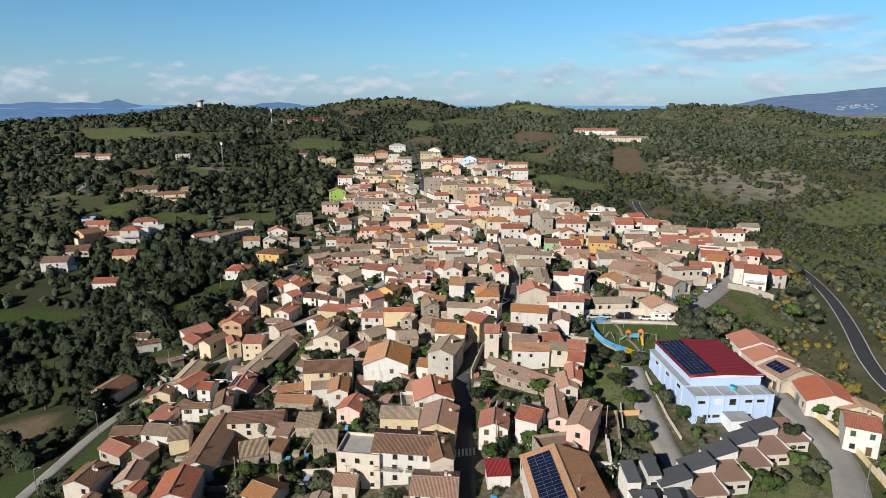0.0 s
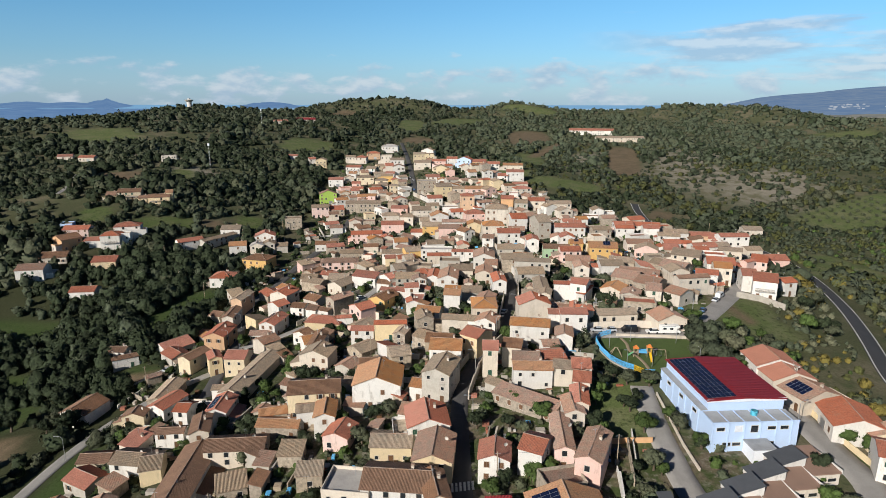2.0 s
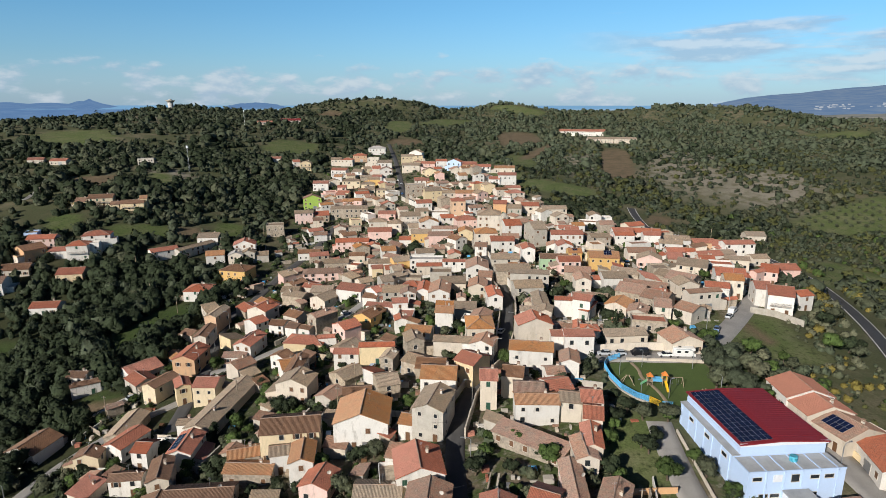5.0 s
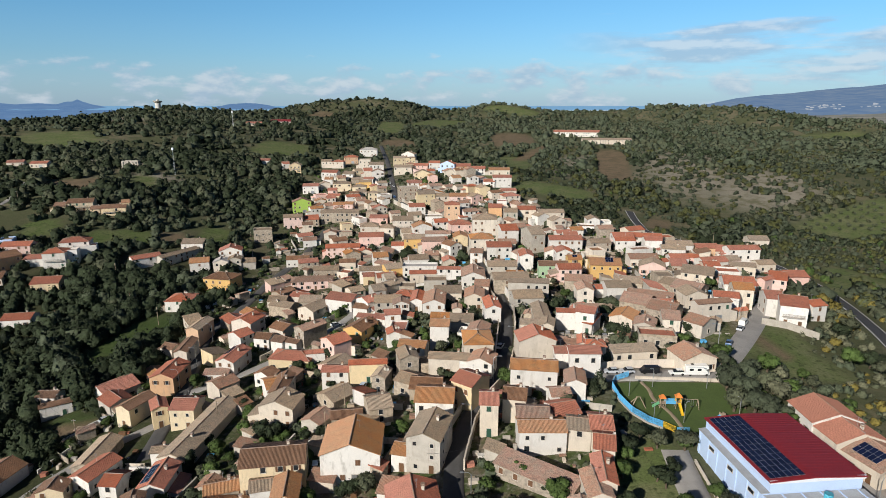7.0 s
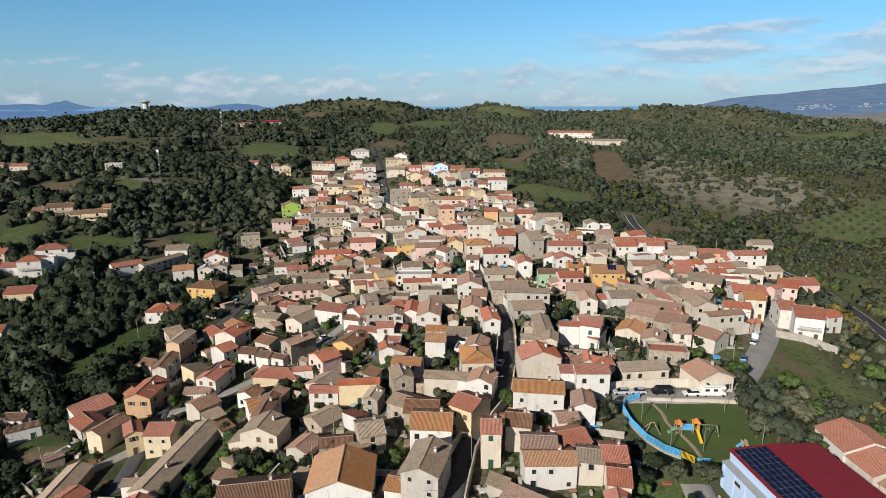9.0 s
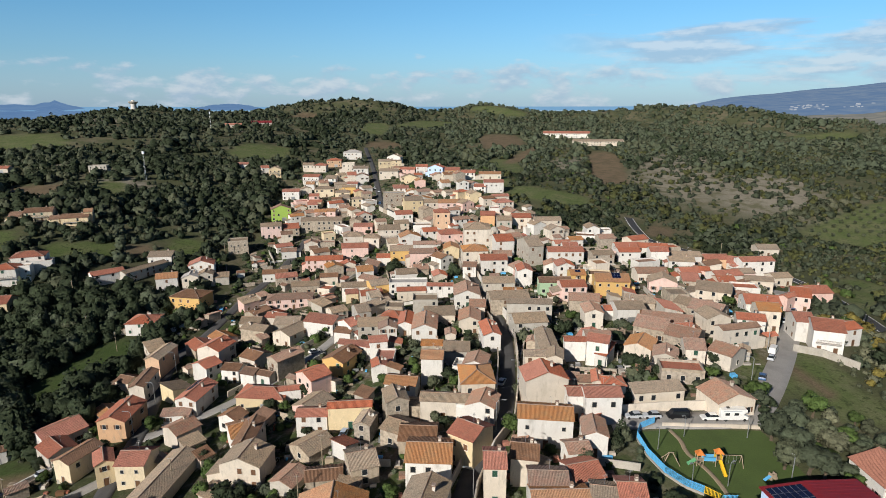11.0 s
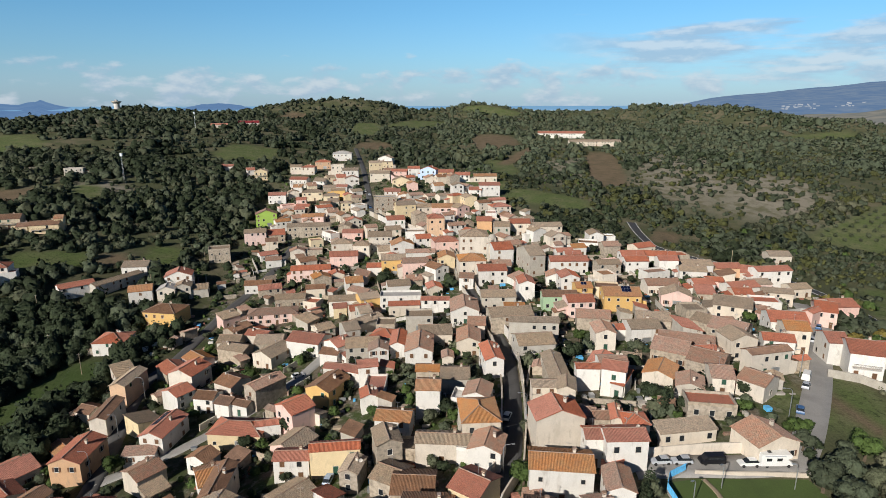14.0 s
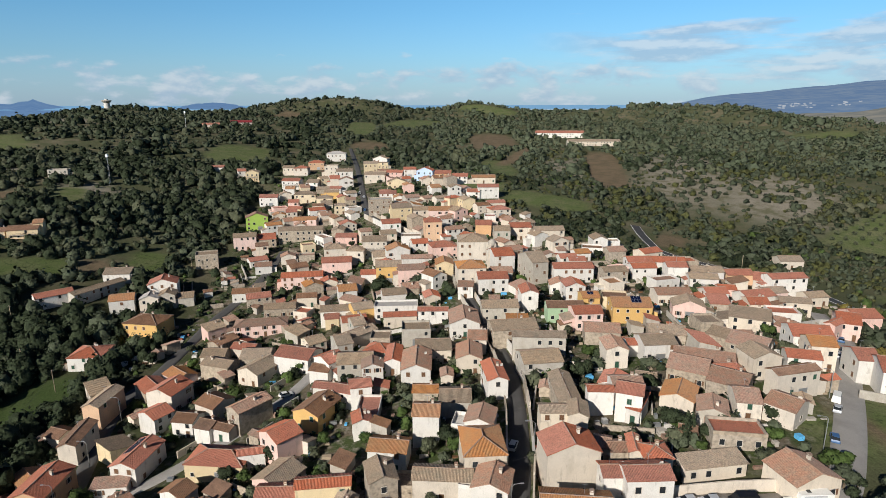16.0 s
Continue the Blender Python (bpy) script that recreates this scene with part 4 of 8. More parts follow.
house(114.7, 240.8, -17, 10.4, 10.2, 6.5, "g", "r", "w")
house(116.5, 238.7, -5, 5.9, 4.3, 4, "g", "o", "w")
house(92.5, 227.6, 2, 7.7, 7.4, 6, "x", "t", "c")
house(92.6, 237.5, -46, 9.8, 10.0, 5, "g", "k", "s")
house(90.3, 247.8, -53, 5.6, 8.3, 4, "g", "t", "s")
house(107.7, 259.4, -30, 11.6, 10.9, 5, "g", "t", "c")
house(55.6, 277.8, -5, 12.1, 6.8, 5, "g", "b", "v")
house(-33.9, 274.5, -22, 12.1, 9.6, 5.5, "g", "r", "w")
house(-23.4, 266.3, -48, 7.7, 6.4, 6, "x", "r", "w")
house(-24.0, 263.0, -20, 6.1, 5.6, 4, "g", "b", "w")
house(-46.9, 271.6, -33, 8.4, 10.5, 4.5, "x", "t", "c")
house(4.4, 245.6, -5, 8.0, 13.1, 6, "x", "k", "w")
house(-1.9, 258.3, -5, 4.6, 11.5, 4.5, "x", "r", "w")
house(-7.2, 269.9, -21, 7.9, 7.3, 4, "h", "r", "c")
house(-7.6, 255.4, 2, 6.1, 5.9, 5, "x", "k", "w")
house(-16.5, 283.6, -48, 5.7, 10.7, 6, "x", "t", "c")
house(-14.8, 298.4, 13, 8.7, 6.9, 5, "g", "r", "c")
house(82.3, 156.3, -93, 9.1, 11, 4.2, "g", "q", "w")
house(82.6, 148.9, -88, 7.9, 11, 3.9, "g", "q", "c")
house(84.5, 140.4, -77, 7.9, 11, 3.6, "g", "k", "c", solar=(5, 2, -3, 1))
house(87.6, 132.6, -103, 10.9, 11, 3.6, "g", "r", "w")
house(93.0, 126.5, -103, 4.1, 9, 3.6, "g", "k", "y")
house(-16.0, 153.2, -1, 12.6, 12, 7, "x", "o", "w")
house(-0.6, 152.6, -17, 7.4, 11, 8, "x", "t", "g")
house(2.2, 169.4, -7, 9.1, 9, 6.5, "g", "o", "w")
house(9.1, 175.5, -40, 6.3, 8, 7, "g", "r", "y")
house(14.4, 161.9, -6, 4.1, 7, 8, "g", "r", "c")
house(20.7, 166.0, -14, 5.3, 7, 6, "g", "b", "c")
house(27.4, 176.9, -11, 11.6, 7, 7, "g", "o", "w")
house(24.7, 152.6, -3, 10.0, 6, 5.5, "g", "o", "w")
house(23.5, 157.4, -7, 7.0, 6, 6, "g", "k", "w")
house(-32.5, 153.8, 6, 13.5, 9, 7.5, "g", "b", "y")
house(-27.9, 143.6, 5, 5.2, 8, 6, "x", "o", "w")
house(-2.0, 133.2, 7, 9.7, 10, 5.5, "x", "r", "w")
house(-5.1, 154.3, -17, 4.9, 6, 4, "g", "o", "w")
house(-38.6, 183.1, -12, 9.4, 8, 6, "x", "t", "c")
house(-3.9, 195.9, 11, 5.4, 7, 7, "x", "t", "s")
house(7.1, 195.2, -9, 11.4, 5, 5, "g", "t", "c")
house(-0.3, 197.2, -9, 5.2, 5, 3.5, "f", "t", "s")
house(15.2, 189.9, -20, 6.7, 7, 5, "x", "k", "w")
house(-10.6, 174.6, 15, 5.9, 8, 4.5, "g", "t", "s")
house(-19.3, 175.6, 5, 7.5, 5, 3, "g", "b", "s")
house(-5.8, 187.9, -34, 5.4, 7, 4, "g", "t", "s")
house(-12.4, 191.6, -16, 3.9, 6, 5, "x", "t", "s")
house(20.3, 142.4, -40, 17.1, 4.5, 2.8, "s", "k", "s")
house(-88.2, 183.4, -91, 14.0, 6, 4, "g", "t", "s")
house(-72.3, 162.9, -7, 4.1, 6, 5, "g", "r", "w")
house(-61.8, 185.6, -100, 28.9, 7, 4.5, "g", "t", "c")
house(-67.4, 222.6, 2, 7.8, 3, 2.8, "s", "k", "w")
house(-43.1, 152.9, 16, 6.9, 5, 4, "g", "o", "s")
house(-40.8, 147.0, -4, 10.8, 5, 3.5, "g", "o", "s")
house(-51.3, 312.8, 6, 19.4, 8, 4.5, "h", "k", "p")
house(-16.7, 275.8, 20, 5.1, 9, 6, "g", "t", "g")
house(-12.8, 291.5, 19, 4.4, 8, 6, "g", "t", "g")
house(13.1, 226.6, -6, 7.6, 8, 4, "g", "t", "g")
house(6.3, 234.8, -6, 6.4, 5, 4, "g", "o", "s")
house(24.4, 231.2, 1, 5.1, 11, 5.5, "x", "r", "w")
house(19.4, 248.7, -7, 7.1, 10, 5, "x", "k", "c")
house(23.6, 261.4, -9, 5.5, 8, 5, "g", "k", "c")
house(21.8, 276.8, -4, 9.7, 13, 5, "x", "k", "w")
house(12.7, 294.1, -5, 10.6, 4, 5, "g", "r", "w")
house(1.2, 297.4, 1, 11.8, 5, 4, "g", "r", "c")
house(6.0, 277.8, -2, 9.4, 8, 5, "f", "t", "g")
house(-5.8, 276.3, -5, 6.4, 7, 5, "f", "t", "s")
house(-0.1, 304.6, -2, 16.1, 7, 5, "f", "g", "w")
house(-11.8, 307.0, 19, 7.8, 8, 6, "g", "t", "Y")
house(-22.4, 311.7, 3, 12.4, 7, 5.5, "g", "t", "w")
house(-24.0, 308.4, 7, 5.1, 6, 4, "g", "r", "y")
house(-19.6, 334.3, 11, 7.5, 9, 5, "g", "o", "w")
house(-42.5, 363.0, 5, 18.7, 8, 5, "g", "r", "p")
house(-65.7, 353.0, 4, 12.0, 7, 4, "g", "b", "w")
house(-47.1, 329.7, 5, 12.5, 7, 4, "g", "t", "s")
house(35.7, 263.1, 3, 14.0, 9, 5.5, "g", "t", "s")
house(35.3, 285.8, -2, 12.4, 8, 5, "g", "t", "g")
house(40.1, 252.2, -9, 15.1, 5, 6.5, "g", "t", "g")
house(100.2, 318.4, -3, 9.6, 7, 5.5, "g", "r", "w")
house(114.5, 319.4, -7, 8.1, 7, 6, "g", "r", "w")
house(52.6, 218.2, -6, 7.0, 6, 5.5, "g", "k", "w")
house(58.0, 239.2, -6, 5.8, 8, 5.5, "x", "k", "c")
house(66.1, 245.7, -4, 4.5, 5, 3.5, "g", "r", "w")
house(70.9, 241.1, -1, 9.1, 8, 5, "g", "t", "w")
house(60.2, 268.5, -1, 9.0, 8, 5.5, "g", "r", "p")
house(75.6, 271.4, -9, 12.4, 10, 5.5, "g", "o", "Y", solar=(3, 2, 0, 2))
house(66.7, 285.1, -2, 5.8, 7, 5, "g", "o", "Y", solar=(2, 1, -1, 1.5))
house(65.0, 297.5, -2, 7.2, 8, 5.5, "x", "r", "w")
house(60.2, 256.1, -13, 10.2, 8, 4, "g", "k", "s")
house(97.9, 287.7, -4, 12.3, 8, 4, "g", "k", "c")
house(78.1, 231.7, -26, 14.6, 9, 3.5, "g", "k", "s")
house(81.8, 225.9, 1, 5.5, 5, 3.5, "g", "r", "s")
house(128.2, 321.0, -7, 13.8, 8, 4, "g", "t", "w")
house(119.7, 308.0, -15, 10.6, 7, 4.5, "g", "t", "w")
house(57.7, 320.2, 11, 6.8, 15, 9, "g", "t", "g")
house(70.8, 318.3, -3, 15.9, 8, 6, "g", "r", "w")
house(87.1, 315.1, 3, 9.7, 7, 5, "g", "t", "s")
house(11.4, 118.8, -8, 6.5, 7, 5.5, "x", "r", "w")
house(26.2, 120.5, -6, 4.1, 14, 5, "x", "k", "p")
house(31.1, 132.9, -3, 4.5, 8, 4.8, "x", "k", "c")
house(32.9, 136.0, -11, 4.1, 9, 5, "x", "r", "c")
house(16.8, 99.5, -87, 19.4, 14, 6, "g", "o", "w", solar=(15, 3, -8, 0.9))
house(11.7, 106.6, 3, 4.7, 4, 3, "s", "R", "w")
house(90.7, 114.0, -26, 6.5, 8, 6, "g", "r", "w")
house(-50.1, 658.0, 1, 17.8, 12, 7, "h", "g", "w")
house(-63.1, 610.6, 1, 13.2, 9, 6, "h", "r", "o")
house(-47.1, 572.7, 1, 10.5, 10, 9, "f", "t", "c")
house(-35.9, 559.4, 0, 12.6, 9, 7, "g", "t", "w")
house(-32.7, 529.5, 4, 10.3, 8, 7, "x", "k", "w")
house(-83.1, 590.1, 2, 9.4, 9, 6, "g", "t", "c")
house(-73.1, 588.4, -6, 11.1, 9, 6, "h", "r", "c")
house(-75.0, 546.2, -12, 13.5, 9, 6.5, "g", "r", "w", balconies=2)
house(-116.9, 577.1, 18, 6.1, 9, 6, "g", "r", "w")
house(-107.8, 570.1, 3, 10.0, 9, 7, "x", "t", "y", balconies=1)
house(-140.3, 592.1, 4, 11.0, 8, 4, "g", "r", "w")
house(-84.4, 508.5, 2, 12.2, 9, 6, "g", "r", "w")
house(-59.9, 509.8, 1, 14.4, 9, 6, "h", "t", "y")
house(-45.2, 496.2, 1, 10.6, 8, 5.5, "h", "t", "y")
house(-41.6, 509.7, 1, 9.7, 7, 5, "g", "t", "Y")
house(-40.1, 521.9, -9, 8.0, 7, 4, "g", "r", "w")
house(-82.3, 459.7, 13, 12.9, 8, 8, "x", "k", "G")
house(-56.1, 457.6, 2, 8.2, 8, 5, "g", "o", "p")
house(-48.5, 451.0, -6, 5.5, 7, 6.5, "g", "o", "p")
house(-52.6, 433.5, 4, 25.0, 8, 6.5, "g", "t", "s")
house(-81.8, 424.4, 9, 12.1, 8, 7.5, "g", "t", "p")
house(-94.1, 395.3, 14, 10.7, 9, 7, "f", "t", "s")
house(-64.8, 387.3, 9, 8.0, 7, 4, "g", "k", "w")
house(-27.4, 372.6, 3, 13.9, 9, 6, "g", "r", "p")
house(-29.7, 390.8, 3, 11.0, 9, 7, "h", "t", "c")
house(-19.2, 381.6, -9, 8.5, 9, 7, "h", "t", "c")
house(-25.6, 412.3, -5, 11.3, 8, 5, "g", "r", "p")
house(-9.4, 386.8, 3, 12.0, 10, 8, "g", "t", "c", balconies=2)
house(-16.6, 585.3, -0, 11.0, 8, 7, "g", "t", "y")
house(-9.2, 617.0, -14, 12.8, 9, 7, "x", "t", "w")
house(-8.2, 603.6, -5, 12.3, 3, 5, "g", "t", "y")
house(-12.3, 538.2, -5, 15.1, 9, 6, "g", "t", "c")
house(2.3, 542.3, -14, 12.4, 8, 5, "g", "r", "p")
house(3.7, 506.2, -1, 13.0, 8, 5, "x", "t", "y")
house(-2.6, 479.4, -1, 10.5, 8, 5, "g", "r", "w")
house(14.0, 541.6, -1, 9.3, 8, 6, "g", "r", "w")
house(23.7, 522.8, -16, 11.9, 9, 7, "x", "r", "b")
house(35.9, 512.2, -9, 11.3, 10, 5.5, "g", "r", "o")
house(46.5, 499.5, -9, 10.4, 9, 5, "g", "r", "w")
house(62.8, 497.5, -3, 15.9, 8, 4, "g", "o", "c")
house(-7.2, 455.7, 4, 14.2, 9, 8.5, "f", "g", "s")
house(5.4, 430.5, 8, 11.3, 10, 9, "g", "t", "y")
house(20.2, 390.8, 2, 8.7, 9, 11, "h", "r", "o")
house(39.2, 457.6, 8, 6.9, 8, 8, "x", "t", "w")
house(59.2, 456.4, -4, 13.0, 8, 7, "g", "r", "w")
house(49.8, 456.3, -10, 7.8, 8, 4.5, "g", "r", "w")
house(60.4, 418.8, 10, 11.2, 9, 4.5, "h", "r", "c")
house(26.1, 423.0, -2, 11.9, 9, 6, "g", "o", "p")
house(16.0, 429.2, 3, 8.7, 8, 6, "g", "t", "c")
house(35.3, 352.2, -3, 13.4, 13, 11, "h", "t", "c")
house(45.3, 387.6, -8, 8.0, 9, 7, "g", "r", "o")
house(52.9, 375.9, -4, 7.8, 9, 7, "g", "t", "g")
house(63.2, 381.0, -4, 10.3, 9, 6.5, "g", "r", "c")
house(30.7, 323.2, 1, 11.3, 11, 9, "h", "o", "c")
house(46.5, 336.6, 7, 8.8, 12, 8, "g", "r", "w")
house(-0.8, 414.9, 8, 10.1, 9, 6.5, "g", "r", "w")
house(-2.4, 403.0, 8, 8.3, 8, 5, "g", "t", "c")
house(8.9, 391.2, -1, 10.2, 8, 5, "f", "t", "w")
house(13.2, 379.4, 10, 7.8, 8, 5, "g", "r", "w")
house(23.8, 366.1, 8, 12.2, 10, 6, "h", "r", "p")
house(2.1, 369.8, 7, 11.0, 9, 7, "x", "o", "w")
house(-2.7, 348.2, 1, 11.1, 9, 7.5, "g", "t", "Y")
house(7.2, 341.4, 2, 11.7, 8, 6.5, "g", "k", "p")
house(21.1, 339.6, -2, 7.5, 9, 7, "x", "o", "y")
house(10.4, 362.1, 0, 14.1, 6, 4, "g", "k", "w")
house(-9.9, 352.6, -1, 10.5, 7, 4, "g", "r", "w")
house(38.0, 315.5, -1, 11.7, 9, 6, "g", "r", "w")
house(26.8, 314.2, -11, 5.8, 7, 5, "g", "k", "w")
house(46.6, 291.1, -4, 5.9, 9, 7, "x", "r", "w")
house(-0.3, 322.1, 8, 9.5, 8, 4, "g", "t", "w")
house(-206.6, 345.2, 8, 13.8, 9, 5, "g", "r", "p")
house(-214.6, 350.6, 19, 6.3, 8, 5, "f", "t", "b")
house(-181.9, 335.0, 12, 10.1, 10, 8, "h", "r", "w", balconies=1)
house(-177.0, 340.0, 13, 7.2, 5, 7, "f", "t", "w")
house(-179.0, 348.8, 17, 13.8, 10, 7.5, "h", "r", "w")
house(-173.2, 347.6, 20, 10.7, 6, 6, "f", "r", "w")
house(-191.3, 335.7, 12, 10.3, 8, 4, "g", "r", "w")
house(-204.9, 406, 15, 14.0, 10, 5.2, "g", "b", "y", balconies=1)
house(-214.5, 401, 15, 6.0, 10, 4.0, "g", "b", "y")
house(-184.7, 404, 14, 13.6, 9, 4.6, "g", "b", "y", balconies=1)
house(-194.5, 402, 14, 5.0, 8, 3.4, "g", "b", "y")
house(-179.6, 409.1, 19, 4.2, 8, 7, "g", "o", "y")
house(-326.6, 540.0, 18, 12.0, 9, 3, "g", "r", "c")
house(-306.0, 536.0, 6, 13.0, 9, 3.4, "g", "r", "c")
house(-237.1, 543.4, 7, 13.0, 8, 5, "f", "t", "g")
house(-113.8, 342.3, 15, 9.5, 9, 6, "g", "o", "w")
house(-103.8, 344.6, 10, 7.4, 7, 6, "x", "g", "c")
house(-98.0, 348.6, 8, 7.1, 7, 6, "x", "t", "g")
house(-101.9, 355.8, 12, 11.8, 9, 8, "x", "r", "w", balconies=1)
house(-127.6, 371.1, 2, 11.8, 10, 4, "g", "t", "w")
house(-91.3, 350.6, 13, 7.5, 8, 4, "g", "t", "g")
house(-214.0, 850.0, 20, 20.0, 10, 3.4, "g", "r", "c")
house(-188.0, 890.0, 12, 26.0, 14, 4.5, "g", "R", "g")
house(97.5, 362.6, -3, 7.0, 9, 6, "x", "t", "w")
house(105.4, 365.9, -7, 5.8, 6, 4, "f", "t", "w")
house(76.2, 379.4, -1, 17.4, 8, 5, "g", "t", "c")
house(142.0, 319.4, -5, 10.9, 8, 4, "g", "r", "o")
house(111.7, 232.8, -16, 6.4, 8, 7, "g", "o", "c")
house(-8.5, 110.9, -6, 13.2, 9, 7.5, "g", "b", "w", balconies=2)
house(-18.0, 111.2, -8, 9.4, 8, 8, "f", "g", "c")
house(0.0, 107.8, 9, 4.7, 9, 7, "x", "b", "c")
house(-10.6, 129.6, -2, 9.3, 7, 4, "g", "t", "y")
house(-48.7, 137.8, 4, 14.1, 7, 4.5, "g", "b", "c")
house(-27.9, 124.6, 5, 5.6, 4, 3.5, "s", "t", "s")
house(-44.8, 124.8, 20, 6.4, 5, 3, "s", "t", "s")
house(-20.6, 107.7, -6, 4.8, 5, 4, "g", "k", "c")
house(-1.7, 100.3, -4, 9.2, 8, 5, "g", "k", "c")
house(-33.9, 149.4, 11, 4.4, 5, 5, "g", "t", "w")
house(37.1, 152.0, -9, 4.7, 7, 5, "g", "r", "c")
house(35.5, 145.4, -15, 4.1, 7, 5, "g", "r", "c")
house(32.3, 152.6, -14, 5.0, 6, 5, "g", "t", "c")
house(36.6, 171.7, -11, 5.0, 7, 5, "x", "k", "w")
house(32.1, 160.1, 12, 6.0, 7, 4, "g", "r", "w")
house(32.5, 168.2, 4, 4.7, 5, 4, "g", "k", "w")
house(0.3, 182.4, -8, 8.2, 8, 3.5, "g", "b", "s")
house(-42.4, 200.1, 25, 5.0, 8, 4, "g", "o", "w")
house(-62.1, 113.0, -85, 9.9, 8, 7, "g", "r", "w")
house(-62.0, 132.6, -88, 22.2, 8, 5, "g", "b", "w")
house(-76.7, 140.4, -7, 7.6, 7, 4.5, "g", "t", "w")
house(-68.5, 136.7, 15, 4.8, 8, 4, "g", "t", "y")
house(211.2, 830.0, -12, 59.6, 14, 6, "g", "r", "w")
house(219.5, 726.2, -5, 56.2, 10, 5, "g", "t", "c")
house(103.2, 329.7, -5, 10.2, 8, 5, "g", "r", "w")
house(115.4, 330.6, -14, 14.9, 8, 5, "g", "r", "w")
house(185.9, 349.3, -9, 10.4, 9, 4, "g", "t", "c")
house(37.8, 238.0, 3, 10.5, 9, 5, "g", "t", "g")
house(10.4, 259.3, -1, 10.4, 9, 5, "g", "t", "c")
house(-12.9, 260.6, 1, 10.5, 9, 5, "g", "t", "g")
house(-47.3, 283.4, -3, 9.6, 9, 4, "g", "t", "s")
house(-63.0, 290.3, -4, 8.0, 8, 4, "g", "t", "c")


# ---- sports hall ----
def part(name, boxes, mat, parent, label=""):
    verts, faces = [], []
    for lo, hi in boxes:
        box_faces(verts, faces, lo, hi)
    ob = mesh_object(name, verts, faces, mat, parent)
    return tagged(ob, label) if label else ob


def sloped(name, corners, thick, mat, parent, label=""):
    """A flat slab over four corners, counter-clockwise from above."""
    top = [Vector(c) for c in corners]
    verts = top + [c - Vector((0, 0, thick)) for c in top]
    faces = [(0, 1, 2, 3), (7, 6, 5, 4), (0, 4, 5, 1), (1, 5, 6, 2), (2, 6, 7, 3), (3, 7, 4, 0)]
    ob = mesh_object(name, verts, faces, mat, parent)
    return tagged(ob, label) if label else ob


WIDE_WINDOW = window_kind(1.7, 0.7)
TALL_WINDOW = window_kind(1.5, 1.5)
RED_SHEET = material("red_sheet_roof", (0.21, 0.018, 0.024), 0.5, 6.0, 0.2, 0.8, bump=0.1, spread=0.02)
BLUE_WALL = WALL["b"]
WHITE_TRIM = material("white_trim", (0.66, 0.68, 0.72), 0.7, 2.0, 0.12, 0.8)
CYAN = material("cyan_plastic", (0.10, 0.50, 0.66), 0.5, 1.0, 0.1, 0.8, bump=0.0)
FLAT_ROOF = material("grey_roof_felt", (0.36, 0.37, 0.38), 0.9, 2.5, 0.35, 0.7)


